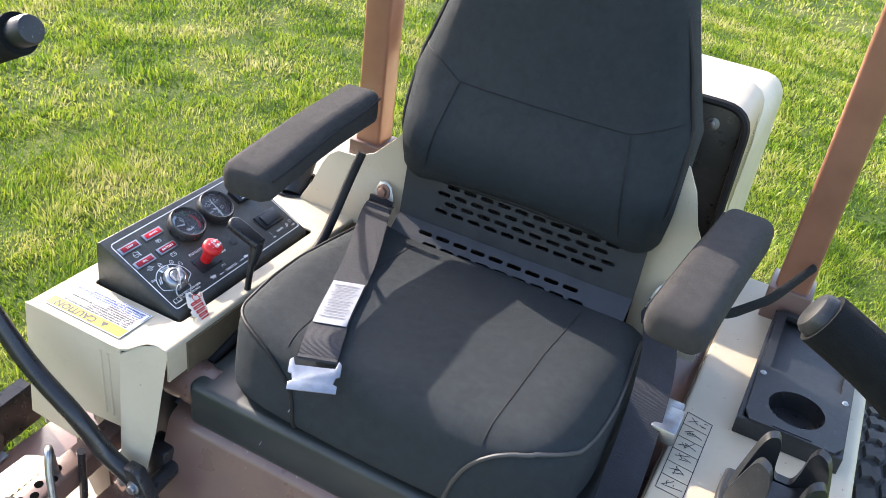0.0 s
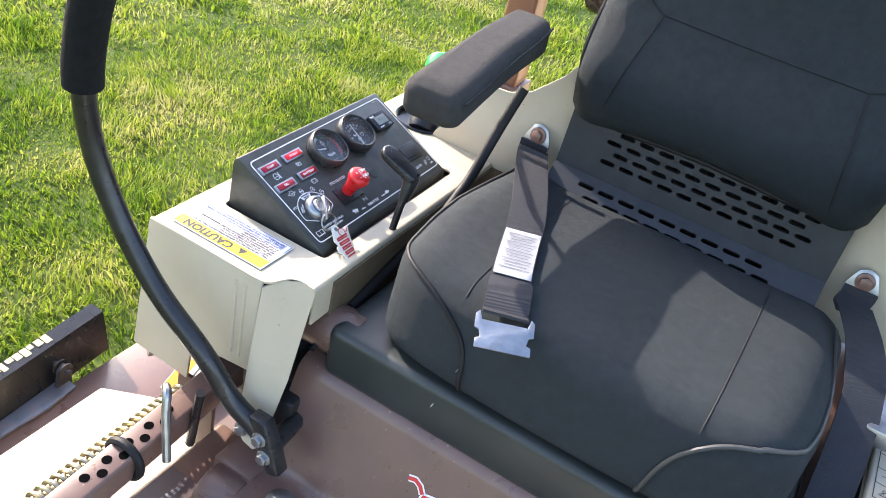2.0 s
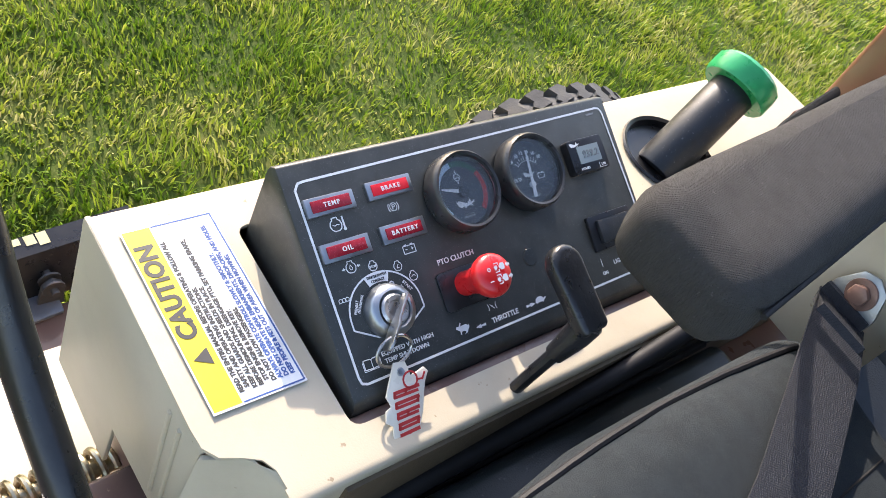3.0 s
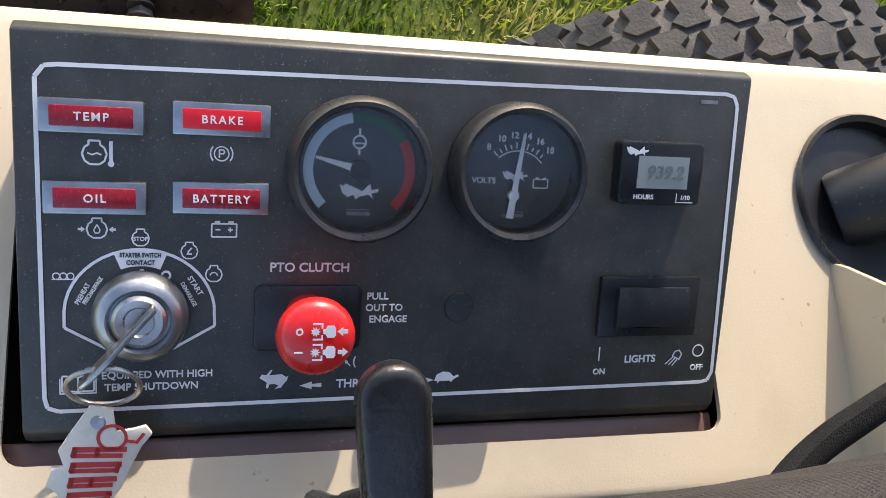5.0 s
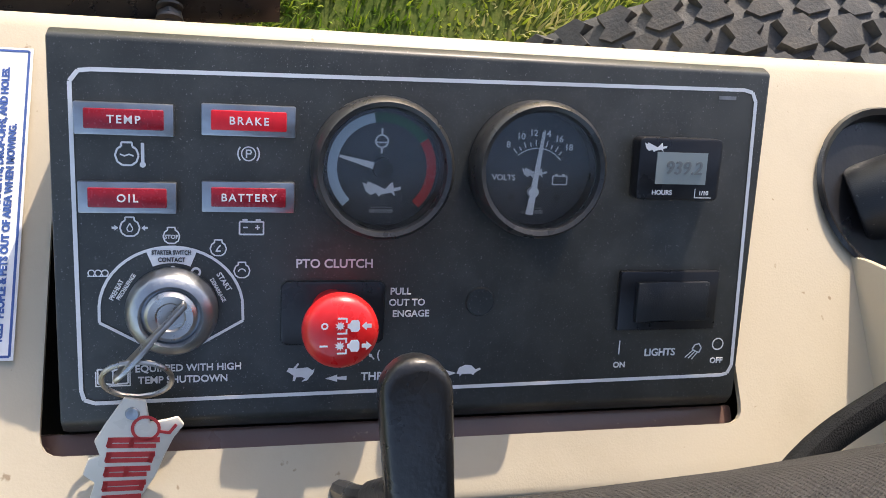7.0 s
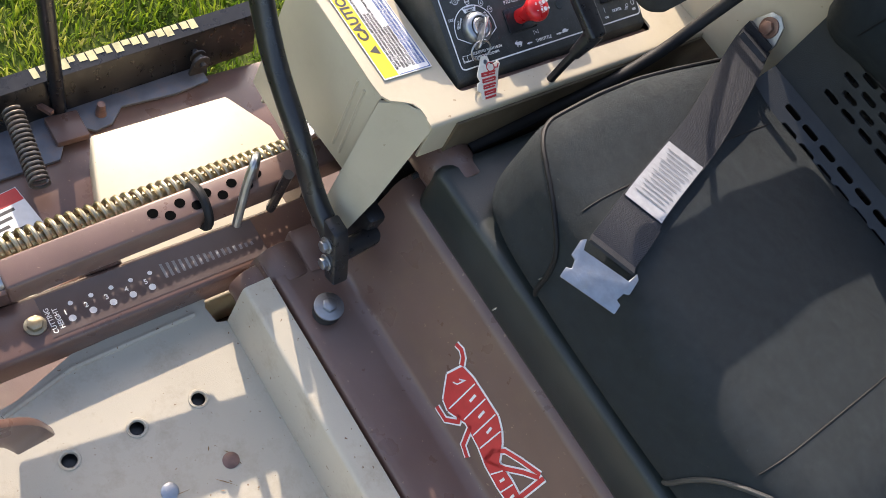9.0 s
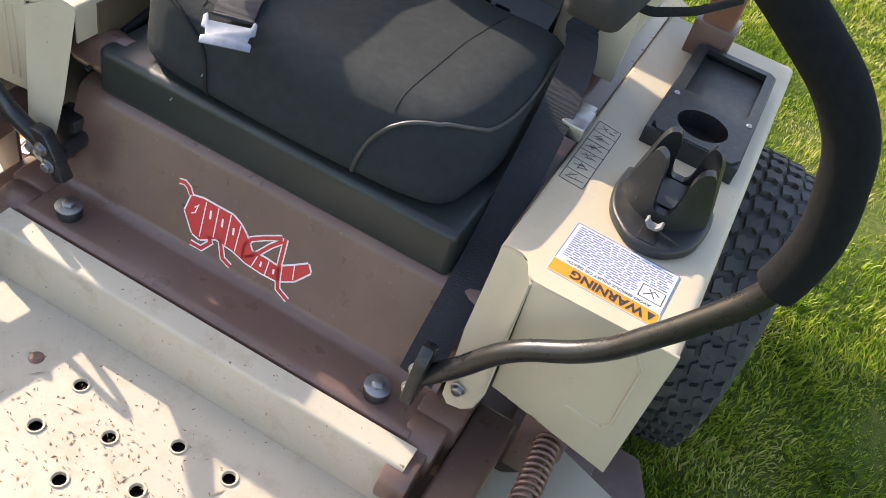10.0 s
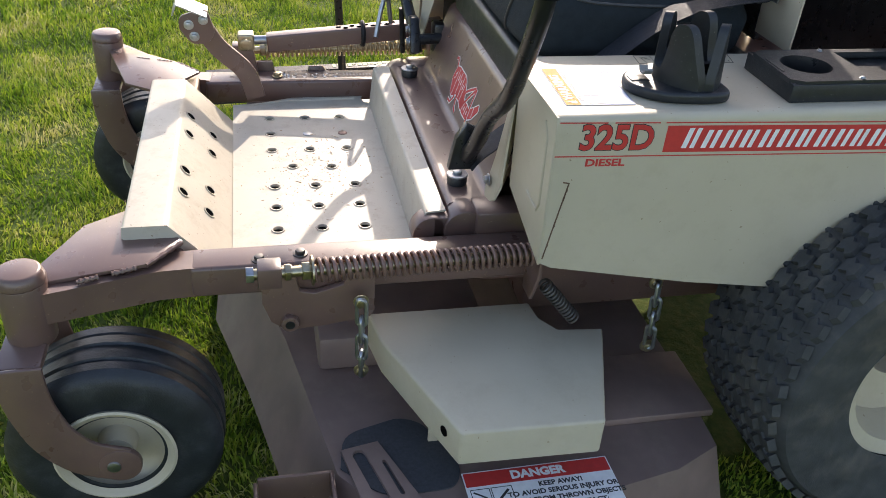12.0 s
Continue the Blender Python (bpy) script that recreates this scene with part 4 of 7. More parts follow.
print_on("symbol", ring(-4, 0.4, 1.6, 2.3, -60, 240, 12) + ring(0, 0.4, 1.6, 2.3, -60, 240, 12) + ring(4, 0.4, 1.6, 2.3, -60, 240, 12) + [stroke([(-6.5, -1.6), (6.5, -1.6)], 0.7)], -135.4, -11.3, s=0.62)

# starter switch with its printed plate
KU, KV = -108.0, -26.5
plate = [(-27.5, -4.6)] + [(27.5 * math.cos(radians(a)) * 1.0, 25.5 * math.sin(radians(a)) + 0.4) for a in range(176, 3, -8)] + [(27.5, -4.6), (12, -13.5), (-12, -13.5)]
print_on("switch_plate_print", [stroke([plate[i], plate[(i + 1) % len(plate)]], 1.1) for i in range(len(plate))], KU, KV)
print_on("switch_plate_print", ring(0, 0.2, 19.0, 26.0, 68, 112, 10), KU, KV + 0.2, 0.35)
letters("lettering", "STARTER SWITCH", 0.0025, INK, on_panel(KU, KV + 23.6, 0.65), panel, stretch=0.74)
letters("lettering", "CONTACT", 0.0025, INK, on_panel(KU, KV + 20.7, 0.65), panel, stretch=0.85)
letters("lettering", "PREHEAT", 0.0026, WHITE, on_panel(KU - 20.8, KV + 8.6, 0.4, 62), panel, stretch=0.85)
letters("lettering", "PRECHAUFFAGE", 0.0023, WHITE, on_panel(KU - 17.2, KV + 9.8, 0.4, 58), panel, stretch=0.72)
letters("lettering", "START", 0.0029, WHITE, on_panel(KU + 20.0, KV + 11.6, 0.4, -58), panel)
letters("lettering", "DEMARRAGE", 0.0023, WHITE, on_panel(KU + 17.6, KV + 8.2, 0.4, -62), panel, stretch=0.8)
print_on("mark", [disc(0, 0, 1.1)] + ring(8.8, -1.5, 1.1, 2.0), KU + 0.4, KV + 17.2)
sw = part("starter_switch", moved(lathe([(0, 0), (0.0178, 0), (0.0178, 0.003), (0.0165, 0.0075), (0.0150, 0.0095), (0.0122, 0.0105), (0.0112, 0.0095), (0.0112, 0.0068), (0, 0.0068)], 40), on_panel(KU, KV)), ZINC, panel, "brushed metal starter switch")
part("lock_barrel", moved(lathe([(0, 0.0066), (0.0102, 0.0066), (0.0102, 0.0098), (0.0086, 0.0112), (0.0058, 0.0108), (0.0052, 0.0098), (0, 0.0098)], 32), on_panel(KU, KV)), CHROME, sw)
letters("lettering", "EQUIPPED WITH HIGH", 0.0041, WHITE, on_panel(-101.8, -50.7, 0.3), panel)
letters("lettering", "TEMP SHUTDOWN", 0.0041, WHITE, on_panel(-104.0, -55.6, 0.3), panel)
print_on("symbol", [stroke([(0, -3.5), (0, 2.6)], 0.6)] + outline([(-6, 3.4), (-1.2, 3.2), (0, 2.6), (1.2, 3.2), (6, 3.4), (6, -3), (1, -3.2), (0, -3.6), (-1, -3.2), (-6, -3)], 0.7) + [stroke([(-6.8, 2.4), (-6.8, -4), (6.8, -4), (6.8, 2.4)], 0.5)], -131.0, -53.6, s=0.95)


# round gauges
def gauge(u, v, label):
    bez = lathe([(0, 0.001), (0.0265, 0.001), (0.0284, 0.004), (0.0286, 0.012), (0.0279, 0.0160), (0.0264, 0.0180), (0.0247, 0.0172), (0.0238, 0.0110), (0.0234, 0.0075), (0, 0.0075)], 48)
    g = part("gauge", moved(bez, on_panel(u, v)), BEZEL, panel, label)
    part("dial", moved(lathe([(0, 0.0074), (0.0233, 0.0074), (0.0233, 0.0080), (0, 0.0080)], 40), on_panel(u, v)), DIAL, g)
    part("glass", moved(lathe([(0, 0.0135), (0.0240, 0.0135), (0.0240, 0.0145), (0, 0.0145)], 40), on_panel(u, v)), GLASS, g).visible_shadow = False
    return g


def dial_print(g, name, polys, u, v, material, w=8.05):
    return part(name, moved(flat_poly([mm([(x * 1.12, y * 1.12) for x, y in p]) for p in polys], 0, 0.0001), on_panel(u, v, w)), material, g)


bug = [(-7, 2.0), (-5.4, 1.2), (-5, 2.2), (-2, 1.0), (1.2, -0.4), (3.2, 1.6), (4.0, 2.2), (4.4, 0), (7, 0.6), (6.8, -0.6), (4.4, -1.2), (5, -3), (3.4, -1.6), (0, -2.4), (-1.0, -3.2), (-2, -1.8), (-4, -2.6), (-5.8, -1.2)]
GU, GV = -26.6, 33.4
g1 = gauge(GU, GV, "round coolant temperature gauge with coloured arc")
dial_print(g1, "cold_band", ring(0, 0, 16.2, 19.6, 100, 225, 18), GU, GV, PALE_BLUE)
dial_print(g1, "normal_band", ring(0, 0, 16.2, 19.6, 34, 100, 12), GU, GV, DARK_GREEN)
dial_print(g1, "hot_band", ring(0, 0, 16.2, 19.6, -46, 34, 12), GU, GV, RED_INK)
dial_print(g1, "emblem", [bug], GU, GV - 8.0, WHITE)
dial_print(g1, "maker_bars", [rect(-4, 4, 0.9, 1.2), rect(-4.2, 4.2, -1, 0.3)], GU, GV - 17.0, GREY_INK)
dial_print(g1, "symbol", ring(0, 0, 1.9, 2.5) + [stroke([(-1.9, -0.4), (1.9, -0.4)], 0.5), stroke([(0, 2.4), (0, 4.6)], 0.7), stroke([(0, -2.4), (0, -4.4)], 0.7)], GU - 0.5, GV + 10.6, WHITE)
part("needle", moved(join(extrude([(-0.018, -0.0006), (-0.018, 0.0004), (0, 0.0016), (0, -0.0016)], "z", 0.0098, 0.0102)), on_panel(GU, GV, 0, -15)), WHITE, g1)
part("needle_hub", moved(lathe([(0, 0.0080), (0.0042, 0.0080), (0.0040, 0.0108), (0, 0.0112)], 24), on_panel(GU, GV)), BLACK, g1)
VU, VV = 38.4, 34.4
g2 = gauge(VU, VV, "round black voltmeter with white needle")
ticks = [stroke([(math.cos(radians(a)) * 12.6, math.sin(radians(a)) * 12.6 - 4), (math.cos(radians(a)) * (14.2 if k % 2 else 14.9), math.sin(radians(a)) * (14.2 if k % 2 else 14.9) - 4)], 0.45) for k, a in enumerate(range(130, 41, -9))]
dial_print(g2, "scale_ticks", ticks + ring(0, -4, 11.6, 12.0, 40, 131, 14), VU, VV, WHITE)
for text, a in (("8", 133), ("10", 114), ("12", 97), ("14", 80), ("16", 62), ("18", 45)):
    letters("figure", text, 0.0037, WHITE, on_panel(VU + math.cos(radians(a)) * 19.0, VV - 4.4 + math.sin(radians(a)) * 19.4, 8.1), g2)
letters("figure", "VOLTS", 0.0034, WHITE, on_panel(VU - 14.2, VV - 3.8, 8.1), g2)
dial_print(g2, "symbol", outline(rect(-2.8, 2.8, -1.8, 1.4), 0.45) + [rect(-2, -0.8, 1.4, 2.1), rect(0.8, 2, 1.4, 2.1)], VU + 10.4, VV - 4.2, WHITE)
dial_print(g2, "emblem", [[(x * 0.7, y * 0.7) for x, y in bug]], VU - 1, VV - 1.2, WHITE)
dial_print(g2, "maker_bars", [rect(-4, 4, 0.9, 1.2), rect(-4.2, 4.2, -1, 0.3)], VU - 0.8, VV - 17.5, GREY_INK)
dial_print(g2, "screw", [disc(-9.2, -10.4, 1.4), disc(8.6, -10.4, 1.4)], VU, VV, BLACK)
part("needle", moved(join(extrude([(-0.0006, 0.0252), (0.0006, 0.0252), (0.0012, 0.004), (0.0016, -0.0095), (-0.0016, -0.0095), (-0.0012, 0.004)], "z", 0.0098, 0.0102), lathe([(0, 0.0082), (0.0022, 0.0082), (0.0022, 0.0108), (0, 0.011)], 20)), on_panel(VU - 1.6, VV - 9.4, 0, -7)), WHITE, g2)

# hour meter
HU, HV = 104.2, 35.8
hm = part("hour_meter", moved(extrude(mm(rounded([(0, -13.5), (-19.8, -13.5), (-19.8, 13.5), (19.8, 13.5), (19.8, -13.5), (0, -13.5)], 3.0, 4)[:-1]), "z", 0, 0.008, 0.001), on_panel(HU, HV)), BLACK, panel, "small rectangular hour meter")
part("display", moved(extrude(mm(rect(-11.6, 12.4, -6.4, 7.4)), "z", 0.0079, 0.0085), on_panel(HU, HV)), SCREEN, hm)
letters("figure", "939.2", 0.0080, LCD_INK, on_panel(HU + 1.4, HV + 0.4, 8.6), hm, shear=0.12)
letters("lettering", "HOURS", 0.0029, WHITE, on_panel(HU - 7.8, HV - 10.2, 8.1), hm)
letters("lettering", "1/10", 0.0027, WHITE, on_panel(HU + 12.2, HV - 10.2, 8.1), hm)
print_on("frame_print", [stroke([(-4, 2), (-4, -2), (4, -2)], 0.35)], HU + 12.0, HV - 10.2, 8.1, parent=hm)
print_on("emblem", [bug], HU - 12.6, HV + 9.6, 8.1, s=0.75, parent=hm)
print_on("part_number_bars", [rect(-4.2, 4.2, -0.8, 0.8)], 127.9, 67.2, 0.3, GREY_INK)

# light switch
LU, LV = 107.8, -24.4
ls = part("light_switch", moved(join(extrude(mm(rect(-24.4, 24.4, -13.8, 13.8)), "z", 0, 0.0035, 0.001)), on_panel(LU, LV)), BLACK, panel, "black rocker light switch")
part("rocker", moved(extrude([(-0.0178, 0.0034), (-0.0178, 0.0068), (-0.004, 0.0046), (0.0178, 0.0056), (0.0178, 0.0034)], "y", -0.0092, 0.0092, 0.0006), on_panel(LU + 0.7, LV)), PLASTIC, ls)
letters("lettering", "LIGHTS", 0.0048, WHITE, on_panel(107.4, -49.8, 0.3), panel)
letters("lettering", "ON", 0.0038, WHITE, on_panel(87.6, -55.3, 0.3), panel)
letters("lettering", "OFF", 0.0038, WHITE, on_panel(137.0, -54.6, 0.3), panel)
print_on("symbol", [stroke([(-20.6, -0.5), (-20.6, 6)], 0.6)] + ring(29.4, 3.2, 2.4, 3.0) + [stroke([(13, -3), (17, 0.6)], 0.5), stroke([(14.8, -3.4), (18, 0)], 0.5), stroke([(16.6, -3.8), (19, -0.8)], 0.5)] + outline([(16.4, 0.8), (17.4, 3), (19.6, 3.6), (21, 1.6), (20, -0.8)], 0.6), 107.5, -49.6, 0.3)

# clutch knob and its plate
part("clutch_plate", moved(extrude(mm([(-20, -13.5), (19, -13.5), (21, -11.5), (21, 11.5), (19, 13.5), (-20, 13.5), (-22, 11.5), (-22, -11.5)]), "z", 0, 0.002, 0.0007), on_panel(-43.4, -28.2)), BLACK, panel)
KN = on_panel(-44.6, -26.4)
knob = part("clutch_knob", moved(lathe([(0, 0.002), (0.0085, 0.002), (0.0085, 0.012), (0.0100, 0.020), (0.0136, 0.0275), (0.0147, 0.0310), (0.0146, 0.0335), (0.0138, 0.0358), (0.0120, 0.0376), (0.0085, 0.0390), (0.0045, 0.0397), (0, 0.0399)], 44), KN), RED, panel, "red plastic pull knob")
star = [(q * math.cos(radians(a)), q * math.sin(radians(a))) for a, q in zip(range(0, 360, 20), [1.5, 0.8] * 9)]
bulb = [(2.2, -0.6), (2.9, -0.8), (3.4, -1.8), (5.4, -1.8), (5.9, -1.0), (5.9, 1.0), (5.4, 1.8), (3.4, 1.8), (2.9, 0.8), (2.2, 0.6)]
claw = [stroke([(-0.8, 2.3), (1.9, 2.3), (1.9, 1.0)], 0.5), stroke([(-0.8, -2.3), (1.9, -2.3), (1.9, -1.0)], 0.5)]
arrow_l, arrow_r = [(6.4, 0), (8, 1.4), (8, 0.6), (9.4, 0.6), (9.4, -0.6), (8, -0.6), (8, -1.4)], [(9.6, 0), (8, 1.4), (8, 0.6), (6.6, 0.6), (6.6, -0.6), (8, -0.6), (8, -1.4)]
tilt = KN @ pose(-0.0010, 0, 0.0398)
knob_marks = [[(x, y + 3.1) for x, y in p] for p in [star, bulb, arrow_l] + claw] + [[(x, y - 3.1) for x, y in p] for p in [star, bulb, arrow_r] + claw] + [[(x - 4.6, y + 3.1) for x, y in q] for q in ring(0, 0, 0.6, 1.1, n=10)] + [rect(-6.0, -3.6, -3.35, -2.85)]
part("knob_print", moved(flat_poly([mm([(x * 1.25, y * 1.25) for x, y in p]) for p in knob_marks], 0, 0.0002), tilt), WHITE, knob)["kind"] = "stuff"
letters("lettering", "PTO CLUTCH", 0.0052, WHITE, on_panel(-43.6, -7.6, 0.3), panel)
for k, text in enumerate(("PULL", "OUT TO", "ENGAGE")):
    letters("lettering", text, 0.0041, WHITE, on_panel((-15.6, -12.6, -10.8)[k], -19.6 - 4.9 * k, 0.3), panel)
letters("lettering", "THROTTLE", 0.0050, WHITE, on_panel(-19.0, -57.0, 0.3), panel)
part("hole_plug", moved(lathe([(0, 0), (0.0066, 0), (0.0060, 0.0012), (0, 0.0016)], 24), on_panel(19.6, -24.5)), PANEL, panel)
print_on("arrow_print", [[(-6, 0), (-1, 1.6), (-1, 0.5), (3, 0.9), (3, -0.9), (-1, -0.5), (-1, -1.6)]], -40.5, -57.2)
print_on("arrow_print", [[(6, 0), (1, 1.6), (1, 0.5), (-3, 0.9), (-3, -0.9), (1, -0.5), (1, -1.6)]], 4.5, -56.6)
print_on("symbol", ring(-4.0, 0, 4.8, 5.5, -35, 35, 8) + ring(14, 0, 4.8, 5.5, 145, 215, 8) + [stroke([(3, 2.2), (7, -2.2)], 0.7), disc(5, 0, 0.9, 10)], -31.5, -47.5, s=0.8)
hare = [(-6.2, 1.0), (-5.2, 2.6), (-3.2, 2.4), (-1.2, 4.8), (-0.6, 4.4), (-2.0, 2.2), (0.4, 2.4), (3.4, 2.6), (5.4, 1.2), (6.4, 1.8), (5.8, -0.4), (4.6, -1.6), (3.2, -3.6), (0.6, -4.2), (2.2, -2.6), (0.4, -1.8), (-1.8, -2.0), (-2.4, -3.8), (-3.4, -3.6), (-3.0, -1.2), (-4.8, 0.2)]
print_on("symbol", [hare], -57.0, -54.4, s=0.92)
print_on("symbol", [[(-5, -1.6), (-4, 1.2), (-1, 2.6), (2, 2.2), (4, 0.2), (6, 1.0), (6.6, 0.2), (4.6, -0.8), (3.6, -1.6), (3, -2.6), (2, -1.8), (-2.4, -1.8), (-3.4, -2.8), (-3.6, -1.8)]], 15.5, -55.4, s=0.95)

# throttle lever, flat stem with a thick rubber sleeve
bend_at, tip_at = Vector((-0.304, 0.2775, 0.829)), Vector((-0.350, 0.2735, 0.850))
tl = part("throttle_lever", sweep(smooth_path([(-0.314, 0.248, 0.65), (-0.3125, 0.2515, 0.68), (-0.3045, 0.2615, 0.785), (-0.3035, 0.2740, 0.822), (-0.312, 0.2765, 0.833), (-0.335, 0.2745, 0.843)], 0.008, 4), 0.0048, 10), BLACK, mower, "black throttle lever with a thick sleeve")
dv = (tip_at - bend_at).normalized()
wv = Vector((0, 1, 0)) - dv * dv.y
wv.normalize()
SLM = Matrix.Translation(bend_at) @ Matrix((dv, wv, dv.cross(wv))).transposed().to_4x4()
tongue_shape = [(-0.007, -0.0118), (0.038, -0.0128)] + [(0.038 + 0.0135 * math.cos(radians(a)), 0.0128 * math.sin(radians(a))) for a in range(-75, 90, 15)] + [(0.038, 0.0128), (-0.007, 0.0118)]
part("sleeve", moved(extrude(tongue_shape, "z", -0.006, 0.0065, 0.0042, 4), SLM), RUBBER_SLEEVE, tl, "thick glossy rubber sleeve")
part("sleeve_neck", sweep([(-0.3045, 0.2775, 0.829), (-0.3035, 0.2735, 0.818), (-0.304, 0.266, 0.798)], [0.0105, 0.0095, 0.0068], 16), RUBBER_SLEEVE, tl)

# key, ring and printed tag
keys = thing("key_set", tuple(PM @ Vector((KU / 1000, KV / 1000, 0.012))), "metal key on a ring with a cream printed tag", "keys")
key = join(moved(extrude(mm([(-3, -12), (3, -12), (3.2, 4), (5.2, 9), (5.6, 22), (3.5, 27), (-3.5, 27), (-5.6, 22), (-5.2, 9), (-3.2, 4)]), "z", -0.001, 0.001, 0.0004), pose(0, 0, 0.0)))
part("key", moved(key, on_panel(KU - 2, KV - 2.0, 17) @ pose(0, 0, 0, 0, 0, -17 + 180) @ pose(0, 0, 0, 0, 86, 0) @ pose(0, 0, 0, 25, 0, 0)), CHROME, keys)
rc = Vector((-120.5, -50.5, 13))
ringpts = [PM @ (Vector((rc.x + 13.0 * math.cos(a), rc.y + 8.8 * math.sin(a), rc.z + 5 * math.sin(a))) / 1000) for a in [2 * math.pi * k / 36 for k in range(36)]]
part("split_ring", sweep(ringpts, 0.0011, 8, closed=True), CHROME, keys, "bright split ring")
tag = mm([(-4, 2), (4, 2), (7, -7), (13, -5), (17, -3), (20, -6), (17, -12), (15, -20), (13, -30), (9, -40), (11, -48), (5, -54), (-2, -52), (-6, -46), (-10, -44), (-9, -36), (-14, -33), (-13, -26), (-9, -24), (-12, -18), (-9, -10)])
TGM = on_panel(-121.5, -59.5, 14.6) @ pose(0, 0, 0, 5, 0, -11)
tagp = part("tag", moved(extrude(tag, "z", -0.001, 0.001, 0.0005), TGM), mat("tag_vinyl", (0.72, 0.66, 0.55), 0.3, vary=0.05, scale=60), keys, "cream vinyl tag with red shapes")
redbars = ring(6, -9.5, 4.4, 5.6) + [stroke([(11, -10), (15, -10), (17, -6)], 1.2)]
for k in range(6):
    y0 = -14.5 - 6.4 * k
    redbars += [stroke([(-7 + k * 0.4, y0 - 2), (12 - k * 0.7, y0 + 1)], 2.2), stroke([(-7 + k * 0.4, y0 - 4.6), (11 - k * 0.7, y0 - 1.8)], 1.8), stroke([(-6 + k * 0.4, y0 - 1), (-6.4 + k * 0.4, y0 - 5)], 2.0)] + ([stroke([(11 - k * 0.7, y0 + 1.4), (10.4 - k * 0.7, y0 - 3)], 2.0)] if k % 2 else [stroke([(2, y0), (1.6, y0 - 3.6)], 1.8)])
part("tag_print", moved(flat_poly([mm(p) for p in redbars], 0.0011, 0.0002), TGM), RED_INK, tagp)
part("rivet", moved(lathe([(0, 0.001), (0.0028, 0.001), (0.0024, 0.0018), (0.0012, 0.0018), (0, 0.0014)], 16), TGM @ pose(0, -0.004, 0)), ZINC, tagp)

# caution label on the console
CL = Matrix.Translation((-0.4335, 0.0985, 0.7573))
lab = part("caution_label", moved(flat_poly([rect(-0.0685, 0.0685, -0.0305, 0.0305)], 0, 0.0006), CL), WHITE, mower, "white and yellow caution label")
part("yellow_band", moved(flat_poly([rect(-0.067, 0.067, -0.0295, -0.012)], 0.0006, 0.0002), CL), YELLOW, lab)
letters("lettering", "CAUTION", 0.0160, INK, CL @ pose(-0.0185, -0.0208, 0.0009, 0, 0, 180), lab, bold=0.0003, stretch=1.0)
part("warning_sign", moved(flat_poly([[(0.026, -0.0158), (0.038, -0.0158), (0.032, -0.0262)]], 0.0009, 0.0002), CL), INK, lab)
for k, text in enumerate(("READ THE ENTIRE MANUAL BEFORE OPERATING & FOLLOW ALL", "SAFETY AND OPERATING INSTRUCTIONS.", "KEEP ALL GUARDS AND SHIELDS IN PLACE.", "BEFORE DISMOUNTING, DISENGAGE PTO, SET PARKING BRAKE,", "STOP ENGINE & REMOVE KEY.", "DO NOT ALLOW PASSENGERS.", "ALWAYS OPERATE CONTROLS SLOWLY & SMOOTHLY.", "DO NOT OPERATE NEAR EMBANKMENTS, DROP-OFFS, AND HOLES.", "KEEP PEOPLE & PETS OUT OF AREA WHEN MOWING.")):
    letters("lettering", text, 0.0040, INK if k < 6 else BLUE_INK, CL @ pose(0.061 - 0.002 * (k in (1, 4)), -0.0090 + 0.0042 * k, 0.0007, 0, 0, 180), lab, bold=0.00012, align="LEFT", stretch=0.98)
part("blue_edge", moved(flat_poly([stroke([(-0.067, -0.011), (-0.067, 0.029)], 0.001), stroke([(-0.067, 0.029), (0.067, 0.029)], 0.001), stroke([(0.067, 0.029), (0.067, -0.011)], 0.001)], 0.0006, 0.0002), CL), BLUE_INK, lab)

# fuel filler
part("filler_collar", moved(lathe([(0.0475, 0.002), (0.0500, 0.004), (0.0485, 0.006), (0.0455, 0.004), (0.0445, -0.003), (0.030, -0.004), (0, -0.004), (0, -0.010), (0.046, -0.008)], 40), pose(-0.443, 0.563, 0.7545)), BLACK, mower)
fn0, fn1 = Vector((-0.440, 0.548, 0.742)), Vector((-0.458, 0.628, 0.815))
neck = part("fuel_filler", cyl(fn0, fn1, 0.0225, 32, w=0.002), PLASTIC, mower, "black angled fuel filler neck with green cap")
fd = (fn1 - fn0).normalized()
cap = lathe([(0, 0), (0.033, 0), (0.034, 0.003), (0.034, 0.020), (0.031, 0.024), (0.026, 0.0245), (0.025, 0.021), (0, 0.021)], 24)
for v in cap.verts:
    if 0.002 < v.co.z < 0.021 and v.co.xy.length > 0.03:
        v.co.xy *= 1 + 0.03 * (int(round(math.atan2(v.co.y, v.co.x) / (2 * math.pi / 24))) % 2)
part("fuel_cap", moved(cap, Matrix.Translation(fn1 - fd * 0.004) @ fd.to_track_quat("Z", "Y").to_matrix().to_4x4()), GREEN, neck, "green ribbed fuel cap")
part("fuel_tank", box(-0.515, -0.315, 0.12, 0.80, 0.47, 0.715, 0.03, 3), PLASTIC, mower, "black plastic fuel tank")


# ---- fittings on the front channel ----
def shared(name, bm, material):
    """A mesh to hang several times."""
    ob = part(name, bm, material)
    me = ob.data
    bpy.data.objects.remove(ob)
    return me


